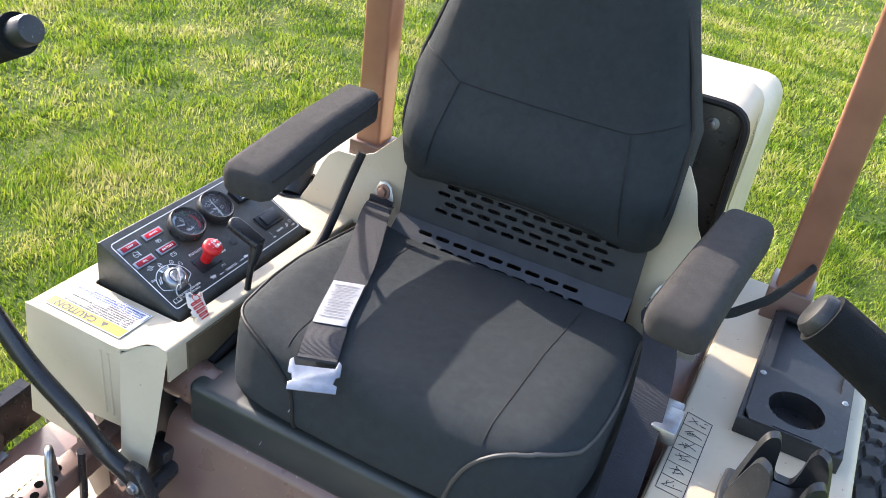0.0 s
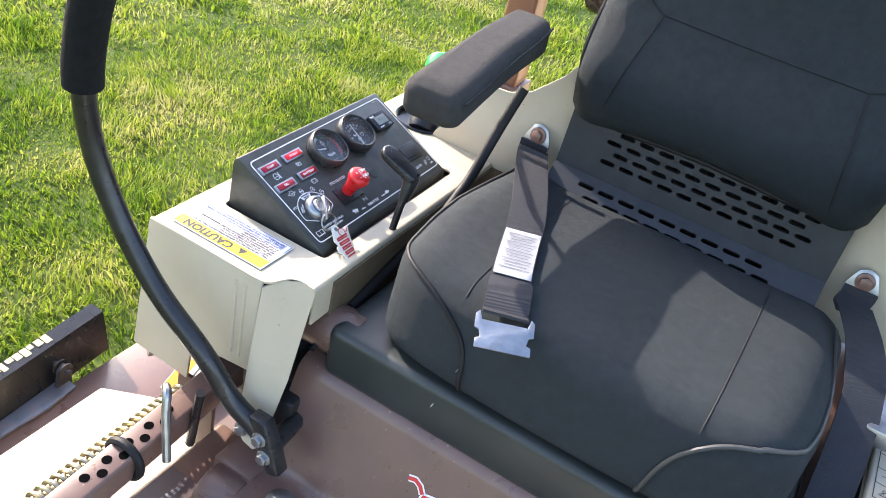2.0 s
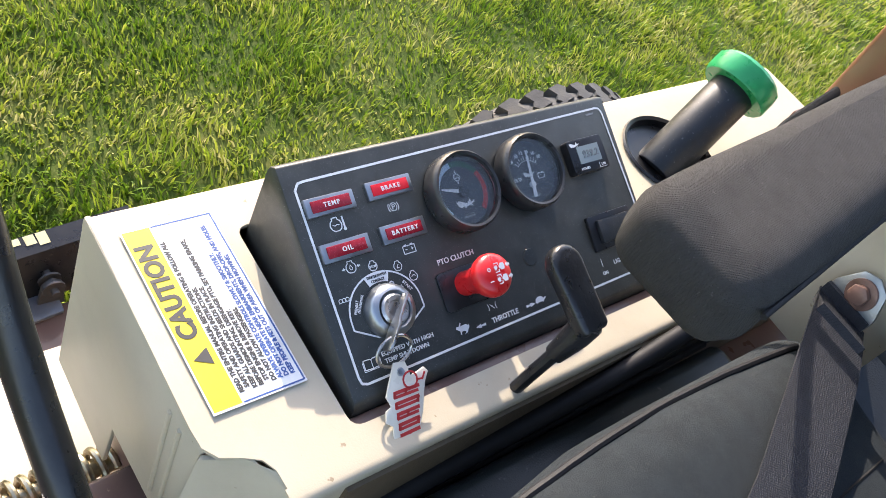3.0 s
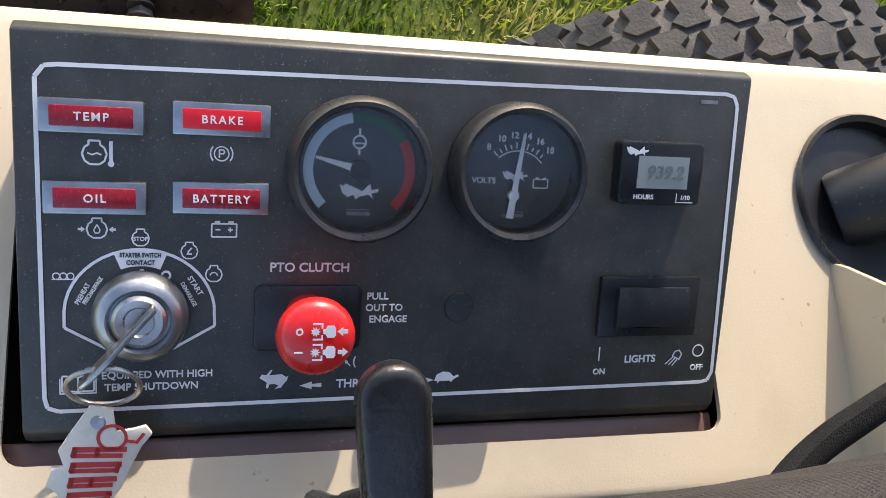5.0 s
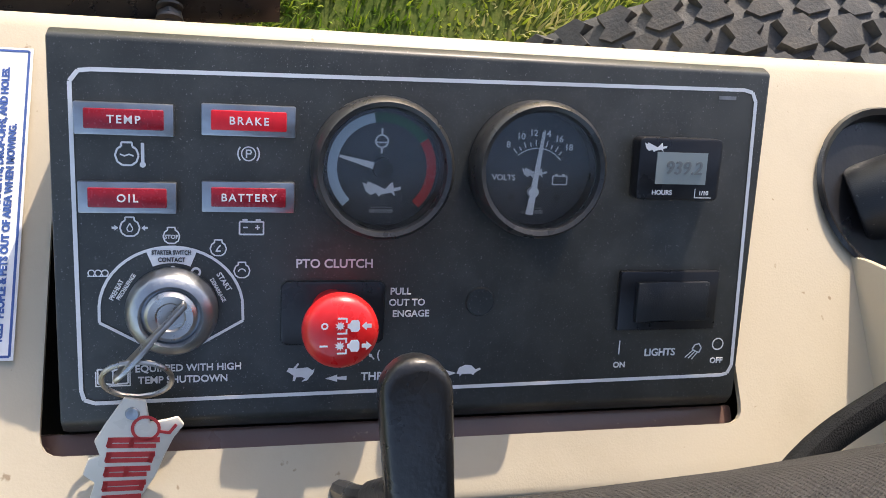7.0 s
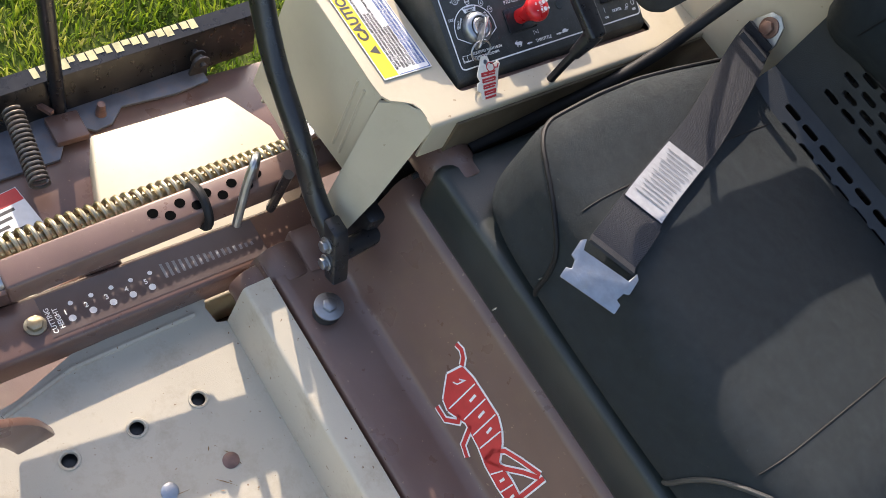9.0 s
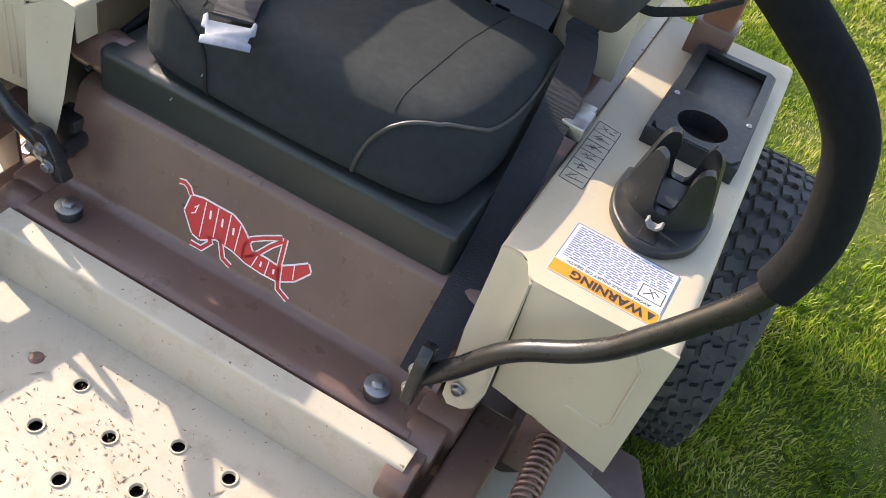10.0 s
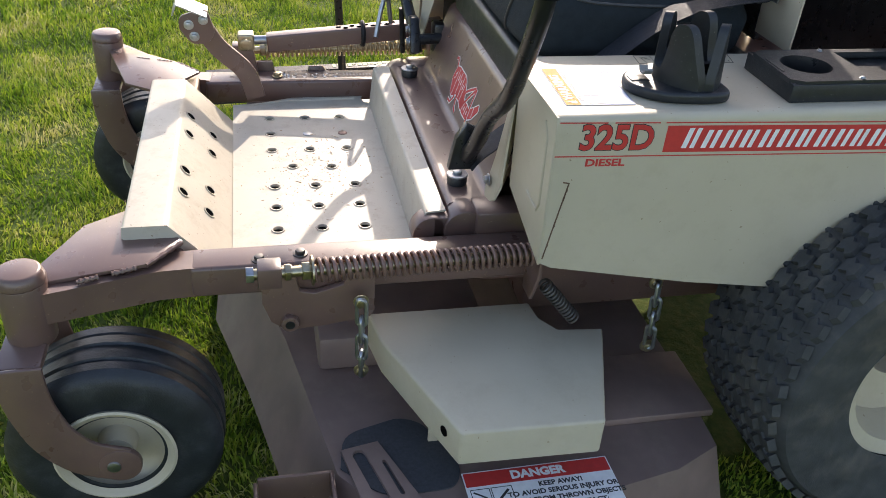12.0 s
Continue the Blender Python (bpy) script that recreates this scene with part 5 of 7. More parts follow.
bolt_me = shared("bolt", hexbolt(0.0090, 0.006, 0.0182, 0.003), ZINC)
small_bolt_me = shared("small_bolt", hexbolt(0.0075, 0.006, 0.010, 0.002), ZINC)
dull_bolt_me = shared("dull_bolt", hexbolt(0.008, 0.006, 0.0115, 0.0025), STEEL_DARK)
gold_bolt_me = shared("gold_bolt", hexbolt(0.009, 0.007, 0.012, 0.003), GOLD)
puck_me = shared("bumper", lathe([(0, 0), (0.0165, 0), (0.0172, 0.004), (0.0172, 0.013), (0.0155, 0.016), (0, 0.016)], 28), PLASTIC)
for s in (-1, 1):
    bp = hang("bumper", puck_me, mower, "round rubber bumper under a bolt", pose(0.2475 * s, 0.0, 0.4915))
    hang("bolt", bolt_me, mower, "zinc hex bolt with washer", pose(0.2475 * s, 0.0, 0.507))
    # lever clamp
    if s > 0:
        cl = extrude([(-0.03, 0.545), (0.014, 0.545), (0.018, 0.56), (0.016, 0.615), (-0.004, 0.625), (-0.02, 0.60)], "x", 0.286, 0.302, 0.002)
    else:
        cl = extrude([(-0.276, 0.530), (-0.258, 0.538), (-0.272, 0.575), (-0.288, 0.606), (-0.312, 0.606), (-0.300, 0.575)], "y", 0.004, 0.024, 0.003)
    clamp = part("lever_clamp", cl, BLACK, mower, "black lever clamp with two bolts")
    for dz in (0.0, 0.026):
        hang("clamp_bolt", small_bolt_me, clamp, "", pose(0.290, -0.016 + dz * 0.3, 0.558 + dz, 78, 0, 0) if s > 0 else pose(-0.282 - dz * 0.38, 0.004, 0.557 + dz * 0.92, 90, 0, 0))
    if s < 0:
        part("pivot_stub", cyl((-0.285, 0.02, 0.560), (-0.290, 0.075, 0.560), 0.012, 16), BLACK, clamp)
    # black box whose colour stands for the dark opening beside the lever
    part("dark_opening_box", box(-0.335, -0.292, 0.06, 0.10, 0.46, 0.59, 0.006) if s < 0 else box(0.27, 0.30, 0.06, 0.09, 0.545, 0.60, 0.006), BLACK, mower)
    part("pan_hinge", join(cyl((0.302 * s, -0.005, 0.458), (0.352 * s, -0.005, 0.458), 0.036, 24, w=0.003), cyl((0.306 * s, -0.058 if s > 0 else -0.035, 0.448 if s > 0 else 0.440), (0.345 * s, -0.058 if s > 0 else -0.035, 0.448 if s > 0 else 0.440), 0.034, 24, w=0.003), box(min(0.306 * s, 0.345 * s), max(0.306 * s, 0.345 * s), -0.058 if s > 0 else -0.035, 0.0, 0.43, 0.48, 0.002)), BROWN, mower)
    part("channel_end", box(min(0.30 * s, 0.362 * s), max(0.30 * s, 0.362 * s), 0.01, 0.11, 0.40, 0.495, 0.006), BROWN, mower)
    hang("flap_bolt", small_bolt_me, mower, "small zinc bolt", pose(0.338 * s + (0.0 if s > 0 else 0.0), 0.030, 0.545, 92, 0, 0))

# red emblem on the riser: plain shapes in its colours
RV = Vector((0, 0.051, 0.141)).normalized()
RM = Matrix.Translation((0, 0.0725, 0.5615)) @ Matrix(((1, 0, 0), RV, Vector((1, 0, 0)).cross(RV))).transposed().to_4x4() @ pose(0, 0, 0.0006)
body_o = [(-102, 6), (-84, 10), (-64, 10), (-35, 10), (-20, 3), (-9, -6), (6, -24), (29, -23), (48, -25), (67, -13), (87, 1), (94, -9), (76, -32), (52, -45), (27, -46), (1, -44), (-20, -38), (-50, -35), (-73, -48), (-86, -45), (-96, -32), (-106, -19)]
limbs = [[(-126, 16), (-117, 18), (-109, 14), (-103, 6)], [(-4, -40), (-8, -23), (0, -8), (17, 3), (41, 16)], [(-4, -40), (16, -21), (29, -3), (43, 12)], [(46, 17), (48, -6), (50, -32), (58, -55), (76, -63)], [(-61, -36), (-56, -44), (-67, -59), (-85, -59)], [(-44, -31), (-32, -56), (-18, -61)]]
logo = part("emblem_backing", moved(flat_poly([mm(body_o)] + [mm(p) for p in outline_of(body_o, 5)] + [mm(stroke(q, 9)) for q in limbs], 0, 0.0003), RM), WHITE, mower, "white-edged red insect emblem")
part("emblem", moved(flat_poly([mm(body_o)] + [mm(stroke(q, 5)) for q in limbs], 0.0005, 0.0003), RM), RED_INK, logo)
gaps = [stroke([(-93, -8), (-88, -2), (-90, -14), (-95, -18)], 1.6), stroke([(-78, 8), (-74, -44)], 1.6), stroke([(-58, 9), (-54, -34)], 1.6), stroke([(-38, 9), (-34, -35)], 1.6), stroke([(-20, 2), (-18, -37)], 1.6), stroke([(16, -26), (12, -44)], 1.6), stroke([(34, -24), (34, -45)], 1.6), stroke([(54, -22), (58, -42)], 1.6), stroke([(70, -11), (74, -31)], 1.6), stroke([(-68, 0), (-66, -12)], 3), stroke([(-48, -2), (-46, -14)], 3), stroke([(-29, -6), (-27, -16)], 3), stroke([(24, -30), (24, -38)], 3), stroke([(44, -31), (45, -38)], 3)]
part("emblem_gaps", moved(flat_poly([mm(p) for p in gaps], 0.0010, 0.0002), RM), WHITE, logo)["kind"] = "stuff"

# ---- foot pan details ----
lip_me = shared("hole_rim", lathe([(0.0082, -0.004), (0.0092, -0.003), (0.0122, 0.0), (0.0115, 0.0014), (0.0092, 0.0012), (0.0082, -0.001), (0.0082, -0.004)], 20), CREAM_WORN)
for hx, hy, _ in holes:
    hang("hole_rim", lip_me, pan, "", pose(hx, hy, 0.4005))
toe_a = math.degrees(math.atan2(0.098, -0.09))
# flat discs, not openings: the darkness inside the holes is their colour
VOID = mat("hole_shadow_black", (0.004, 0.004, 0.004), 0.95, vary=0.1, spec=0.0)
hole_me = shared("bar_hole", lathe([(0, 0), (0.0058, 0), (0.0060, 0.0004), (0, 0.0004)], 18), VOID)
dark_me = shared("toe_hole", lathe([(0, 0), (0.0082, 0), (0.0086, 0.0006), (0, 0.0006)], 18), VOID)
for hx in (-0.088, -0.009, 0.137, 0.215):
    for hy, hz in ((-0.4175, 0.4375), (-0.4555, 0.479)):
        hang("hole_rim", lip_me, pan, "", pose(hx, hy, hz, -47.5, 0, 0))
        hang("toe_hole", dark_me, pan, "", pose(hx, hy, hz, -47.5, 0, 0))
screw = lathe([(0, 0), (0.0098, 0), (0.0098, 0.0010), (0.0088, 0.0016), (0, 0.0017)], 20)
part("pan_screw", moved(screw.copy(), pose(-0.161, -0.155, 0.4)), COPPER, pan, "rusty carriage bolt head")
part("pan_screw", moved(screw, pose(-0.162, -0.229, 0.4)), ZINC, pan, "bright carriage bolt head")
part("pan_side_lip", sweep([(0.318, -0.37, 0.402), (0.318, -0.08, 0.404)], 0.005, 8), CREAM_WORN, pan)
part("pan_side_lip", sweep([(-0.318, -0.345, 0.3995), (-0.340, -0.262, 0.3995), (-0.343, -0.11, 0.3995)], 0.004, 8, flat=1.0), CREAM_WORN, pan)
rng = random.Random(4)
bm = bmesh.new()
for _ in range(320):
    x, y = rng.gauss(0.0, 0.085), rng.gauss(-0.225, 0.055)
    if -0.3 < x < 0.3 and -0.37 < y < -0.1:
        a, ln, wd = rng.uniform(0, 6.28), rng.uniform(0.001, 0.0038) * (3.5 if rng.random() < 0.06 else 1), rng.uniform(0.0006, 0.0014)
        d, e = Vector((math.cos(a), math.sin(a), 0)) * ln, Vector((-math.sin(a), math.cos(a), 0)) * wd
        c = Vector((x, y, 0.4008))
        vs = [bm.verts.new(c - d), bm.verts.new(c + e * 0.7), bm.verts.new(c + d), bm.verts.new(c - e * 0.7 + Vector((0, 0, 0.001)))]
        bm.faces.new(vs)
tagged(part("grass_clippings", bm, DEAD), "dry grass clippings scattered on the foot pan", "clippings", kind="stuff")

# ---- left console: labels, phone holder, tray ----
TZ = 0.7425
il = part("operation_label", flat_poly(outline_of([(0.322, 0.406), (0.357, 0.399), (0.355, 0.244), (0.321, 0.247)], 0.0011) + [stroke([(0.3215, 0.247 + 0.0265 * k), (0.3555, 0.244 + 0.0262 * k)], 0.0008) for k in range(1, 6)], TZ, 0.0002), INK, mower, "black-lined operating diagram label")
r5 = random.Random(8)
part("diagram_marks", flat_poly([stroke([(0.326 + r5.random() * 0.022, 0.251 + 0.0265 * k + r5.random() * 0.015), (0.330 + r5.random() * 0.022, 0.254 + 0.0265 * k + r5.random() * 0.015)], 0.0009) for k in range(6) for _ in range(5)], TZ, 0.0002), INK, il)
WM = Matrix.Translation((0.4385, 0.129, TZ)) @ pose(0, 0, 0, 0, 0, -2)
wl_ = part("warning_label", moved(flat_poly([rect(-0.067, 0.067, -0.049, 0.050)], 0, 0.0004), WM), LABEL_PAPER, mower, "white and orange warning label")
part("orange_band", moved(flat_poly([rect(-0.066, 0.066, -0.048, -0.027)], 0.0004, 0.0002), WM), ORANGE, wl_)
letters("lettering", "WARNING", 0.0185, INK, WM @ pose(0.004, -0.0375, 0.0007, 0, 0, 180), wl_, bold=0.0004)
part("warning_sign", moved(flat_poly([[(0.052, -0.031), (0.062, -0.031), (0.057, -0.044)]], 0.0007, 0.0002), WM), INK, wl_)
letters("lettering", "AVOID SERIOUS INJURY OR DEATH", 0.0066, INK, WM @ pose(0.0, -0.0215, 0.0005, 0, 0, 180), wl_)
wr = random.Random(8)
words = []
for k in range(16):
    x, end = -0.061, 0.062 if k > 6 else 0.030
    while x < end - 0.006:
        w = wr.uniform(0.005, 0.013)
        words.append(rect(x, min(x + w, end), -0.0155 + 0.0039 * k, -0.0138 + 0.0039 * k))
        x += w + 0.0022
part("small_print", moved(flat_poly(words, 0.0004, 0.0002), WM), BLUE_INK, wl_)
part("pictogram", moved(flat_poly(outline_of(rect(0.034, 0.062, -0.014, 0.008), 0.0012) + [stroke([(0.039, -0.009), (0.050, 0.003), (0.057, -0.002)], 0.0014), stroke([(0.043, 0.004), (0.052, -0.008)], 0.0012)], 0.0004, 0.0002), WM), INK, wl_)
part("blue_edge", moved(flat_poly([stroke([(-0.066, -0.026), (-0.066, 0.049)], 0.001), stroke([(-0.066, 0.049), (0.066, 0.049)], 0.001), stroke([(0.066, 0.049), (0.066, -0.026)], 0.001)], 0.0004, 0.0002), WM), BLUE_INK, wl_)

# phone holder: a round foot and a cup with four horns
HC = Vector((0.452, 0.268, TZ))
holder = thing("phone_holder", tuple(HC), "dark grey plastic phone holder on the cream console", "phone holder")
foot = rounded([(-0.062, 0.05), (-0.066, 0.0), (-0.055, -0.05), (-0.02, -0.088), (0.02, -0.090), (0.054, -0.056), (0.064, 0.0), (0.060, 0.05), (-0.062, 0.05)], 0.022, 5)[:-1]
part("foot", moved(extrude(foot, "z", 0.0, 0.016, 0.005, 3), Matrix.Translation(HC)), PLASTIC, holder)


def horn_wall(y_mid, bow, lean):
    """A bowed wall with two upright horns and a rounded notch between them."""
    cols, rows_, th = 44, 8, 0.0130
    bm = bmesh.new()
    grid = {}
    for i in range(cols + 1):
        x = -0.056 + 0.112 * i / cols
        ax = abs(x)
        if ax < 0.0175:
            hgt = 0.034 + 0.050 * (ax / 0.0175) ** 5
        elif ax < 0.044:
            hgt = 0.084 + 0.018 * (1 - abs((ax - 0.03075) / 0.01325) ** 3)
        else:
            hgt = 0.084 - 0.057 * ((ax - 0.044) / 0.012)
        for j in range(rows_ + 1):
            z = 0.010 + (hgt - 0.010) * j / rows_
            y = y_mid + bow * (x / 0.056) ** 2 + lean * (z / 0.1)
            xs = x * (1.0 - 0.05 * (z / 0.11) ** 2)
            for side_ in (0, 1):
                grid[i, j, side_] = bm.verts.new(HC + Vector((xs * (1 if side_ == 0 else 0.93), y + (th * side_ if bow > 0 else -th * side_), z)))
    for i in range(cols):
        for j in range(rows_):
            for side_ in (0, 1):
                bm.faces.new((grid[i, j, side_], grid[i + 1, j, side_], grid[i + 1, j + 1, side_], grid[i, j + 1, side_]))
        for j in (0, rows_):
            bm.faces.new((grid[i, j, 0], grid[i + 1, j, 0], grid[i + 1, j, 1], grid[i, j, 1]))
    for i in (0, cols):
        for j in range(rows_):
            bm.faces.new((grid[i, j, 0], grid[i, j + 1, 0], grid[i, j + 1, 1], grid[i, j, 1]))
    return bm


part("horned_wall", horn_wall(-0.046, 0.040, 0.002), PLASTIC, holder, "bowed wall with two upright horns", smooth=50)
part("horned_wall", horn_wall(0.052, -0.034, -0.004), PLASTIC, holder, "bowed wall with two upright horns", smooth=50)
part("cradle", join(*[moved(sheet([(-0.03, 0.052), (-0.018, 0.036), (0.018, 0.036), (0.03, 0.052)], "y", -0.03, 0.03, 0.004, 0.012), Matrix.Translation(HC + Vector((-0.002, 0.004, -0.006))))]), PLASTIC, holder)
part("clip", moved(sheet([(-0.011, 0.020), (-0.006, 0.012), (0.006, 0.012), (0.011, 0.020)], "y", -0.066, -0.054, 0.003, 0.004), Matrix.Translation(HC + Vector((0, 0, 0.011)))), mat("grey_plastic", (0.22, 0.22, 0.21), 0.4), holder, "light grey clip")
part("foot_slot", moved(extrude(rect(-0.011, 0.011, -0.083, -0.056), "z", 0.0158, 0.0175, 0.001), Matrix.Translation(HC)), BLACK, holder)

tray = thing("console_tray", (0.452, 0.6, TZ), "black moulded console tray with a cup hole", "tray")
tp = plate_holes([(0.388, 0.422), (0.396, 0.404), (0.504, 0.402), (0.514, 0.420), (0.512, 0.692), (0.504, 0.700), (0.396, 0.700), (0.388, 0.692)], [(0.449, 0.460, 0.037)], 0.7665, 0.7735, 36, [[(0.402, 0.535), (0.500, 0.535), (0.500, 0.686), (0.402, 0.686)]])
part("top_plate", tp, PLASTIC, tray)
part("skirt", extrude([(0.381, 0.404), (0.516, 0.402), (0.516, 0.702), (0.384, 0.702), (0.384, 0.695), (0.509, 0.695), (0.509, 0.410), (0.389, 0.411), (0.391, 0.695), (0.384, 0.695)], "z", TZ, 0.7690, 0.0015), PLASTIC, tray)
part("recess_floor", box(0.393, 0.507, 0.530, 0.690, TZ, 0.760), PLASTIC, tray)
part("cup_well", moved(lathe([(0.037, -0.001), (0.0355, -0.014), (0.0345, -0.0275), (0, -0.0275), (0, -0.029), (0.0385, -0.029), (0.0385, -0.001)], 36), Matrix.Translation((0.449, 0.460, 0.7730))), BLACK, tray)
part("front_slot", box(0.425, 0.475, 0.4065, 0.4105, 0.7730, 0.7745), BLACK, tray)
for sx in (0.395, 0.506):
    part("tray_screw", moved(hexbolt(0.0035, 0.002, 0.0045, 0.001), Matrix.Translation((sx, 0.515, 0.7735))), ZINC, tray)

# ---- decals on the left side panel ----
DM = Matrix(((0, 0, 1, 0.5412), (1, 0, 0, 0), (0, 1, 0, 0), (0, 0, 0, 1))) @ pose(0.06, 0.71, 0, 0, 0, -1.5) @ pose(-0.06, -0.71, 0)
dec = part("side_stripes", moved(flat_poly([rect(0.058, 0.125, 0.7335, 0.7352), rect(0.135, 0.200, 0.7335, 0.7352), rect(0.208, 0.80, 0.7335, 0.7352), rect(0.058, 0.80, 0.6845, 0.6862), rect(0.212, 0.80, 0.6905, 0.7300)], 0, 0.0002), DM), RED_INK, mower, "red stripe decal with pale slanted bars")
letters("model_lettering", "325D", 0.0505, INK, DM @ pose(0.1420, 0.7112, 0.0001), mower, bold=0.0014, stretch=0.94)
letters("model_lettering", "325D", 0.0505, RED_INK, DM @ pose(0.1420, 0.7112, 0.0004), mower, "red model lettering with dark outline", bold=0.0003, stretch=0.94)
letters("lettering", "DIESEL", 0.0150, RED_INK, DM @ pose(0.1310, 0.6755, 0.0003), mower, bold=0.0002, stretch=1.30)
# pale slanted bars in place of the maker's word
for k in range(19):
    y0, tall = 0.238 + 0.0292 * k, 0.0 if k else 0.003
    for a, wd in ((0.0, 0.0075), (0.0125 + 0.001 * (k % 3), 0.0065)):
        part("pale_bar", moved(flat_poly([[(y0 + a, 0.6965), (y0 + a + wd, 0.6965), (y0 + a + wd + 0.0070, 0.7235 + tall), (y0 + a + 0.0070, 0.7235 + tall)]], 0.0004, 0.0002), DM), WHITE, dec)
# the folded panel's open seam
part("panel_seam", moved(flat_poly([stroke([(0.0745, 0.646), (0.0835, 0.644), (0.072, 0.585), (0.060, 0.522)], 0.0022)], 0, 0.0002), Matrix(((0, 0, 1, 0.5411), (1, 0, 0, 0), (0, 1, 0, 0), (0, 0, 0, 1)))), CHIP, mower, "dark rusty seam of the folded panel")

# ---- deck: left side ----
def chain(name, p0, p1, n, parent):
    p0, p1 = Vector(p0), Vector(p1)
    d = (p1 - p0) / n
    links = []
    for k in range(n):
        c = p0 + d * (k + 0.5)
        m = Matrix.Translation(c) @ d.to_track_quat("Z", "Y").to_matrix().to_4x4() @ pose(0, 0, 0, 0, 0, 90 * (k % 2) + 20)
        L = d.length * 0.5
        pts = [m @ Vector((0.0075 * math.cos(q), 0, (L if math.sin(q) > 0 else -L) + 0.0075 * math.sin(q))) for q in [2 * math.pi * j / 20 for j in range(20)]]
        links.append((pts, k))
    for pts, k in links:
        part(name, sweep(pts, 0.0033, 8, closed=True), ZINC, parent)


for s in (1, -1):
    mt = COPPER if s > 0 else GOLD
    f, r = (Vector((0.483, -0.262, 0.488)), Vector((0.466, 0.078, 0.482))) if s > 0 else (Vector((-0.470, -0.300, 0.474)), Vector((-0.474, 0.075, 0.476)))
    dmp = part("lift_spring", coil(f, r, 0.0155, 0.0032, 34), mt, deck, "rusty coil lift spring on a rod" if s > 0 else "yellow-zinc coil lift spring on a rod")
    dirn = (f - r).normalized()
    part("spring_rod", cyl(r - dirn * 0.02, f + dirn * 0.095, 0.0085, 14), GOLD, dmp)
    part("spring_washer", cyl(f, f + dirn * 0.003, 0.0225, 24), GOLD, dmp)
    part("spring_nut", cyl(f + dirn * 0.004, f + dirn * 0.016, 0.0145, 6, w=0.001), GOLD, dmp)
    part("pivot_block", moved(box(-0.017, 0.017, -0.017, 0.017, -0.017, 0.017, 0.003), Matrix.Translation(f + dirn * 0.062)), BROWN, dmp)
    part("end_nut", cyl(f + dirn * 0.084, f + dirn * 0.095, 0.0125, 6, w=0.001), ZINC, dmp)
    part("lock_nut", cyl(f + dirn * 0.032, f + dirn * 0.041, 0.0135, 6, w=0.001), GOLD, dmp)
    part("spring_seat", extrude([(s * 0.424, 0.512), (s * 0.488, 0.512), (s * 0.490, 0.455), (s * 0.462, 0.392), (s * 0.424, 0.392)], "y", 0.078, 0.085, 0.002), BROWN, dmp)
    br = extrude([(-0.336, 0.462), (-0.338, 0.40), (-0.326, 0.364), (-0.302, 0.346), (-0.25, 0.349), (-0.172, 0.361), (-0.165, 0.372), (-0.165, 0.436), (-0.174, 0.448), (-0.206, 0.448), (-0.213, 0.426), (-0.258, 0.413), (-0.280, 0.418), (-0.290, 0.462)], "x", 0.424 if s > 0 else -0.436, 0.436 if s > 0 else -0.424, 0.002)
    part("lift_bracket", br, BROWN, deck, "brown plate bracket on the deck arm")
    part("bracket_boss", cyl((0.434 * s, -0.297, 0.364), (0.447 * s, -0.297, 0.364), 0.0135, 20, w=0.002), BROWN, deck)
    # black disc on the boss, the bore's darkness put in as colour
    part("boss_bore", cyl((0.446 * s, -0.297, 0.364), (0.4478 * s, -0.297, 0.364), 0.0075, 16), BLACK, deck)
    if s > 0:
        for bx, by in ((0.395, -0.276), (0.405, -0.338)):
            hang("arm_bolt", dull_bolt_me, deck, "dull brown steel bolt", pose(bx, by, 0.4595))
    if s > 0:
        chain("chain_link", (0.470, -0.190, 0.412), (0.478, -0.190, 0.285), 4, deck)
        chain("chain_link", (0.500, 0.278, 0.428), (0.502, 0.283, 0.312), 4, deck)
        hang("chain_bolt", gold_bolt_me, deck, "", pose(0.462, -0.190, 0.412, 0, 90, 0))
        hang("chain_bolt", gold_bolt_me, deck, "", pose(0.470, -0.190, 0.283, 0, 90, 0))
        hang("chain_bolt", gold_bolt_me, deck, "", pose(0.488, 0.278, 0.428, 0, 90, 0))
        hang("chain_bolt", gold_bolt_me, deck, "", pose(0.494, 0.283, 0.305, 0, 90, 0))
        part("tension_spring", coil((0.468, 0.098, 0.425), (0.468, 0.158, 0.352), 0.010, 0.0022, 13), STEEL_DARK, deck, "small dark tension spring")
    # fork
    fx = CASTER[s]
    fpts = [(-0.668, 0.392), (-0.666, 0.33), (-0.645, 0.260), (-0.607, 0.214), (-0.550, 0.195)]
    for off in (-0.083, 0.083):
        fk = extrude(stroke(rounded(fpts, 0.05), 0.066), "x", fx + off - 0.004, fx + off + 0.004, 0.003)
        part("caster_fork", fk, BROWN, deck)
        part("fork_eye", cyl((fx + off - 0.0058, -0.558, 0.197), (fx + off + 0.0058, -0.558, 0.197), 0.031, 24, w=0.002), BROWN, deck)
    part("fork_crown", box(fx - 0.0785, fx + 0.0785, -0.698, -0.638, 0.377, 0.391, 0.003), BROWN, deck)
    part("axle", cyl((fx - 0.092, -0.567, G + 0.168), (fx + 0.092, -0.567, G + 0.168), 0.010, 16, w=0.001), ZINC, deck)

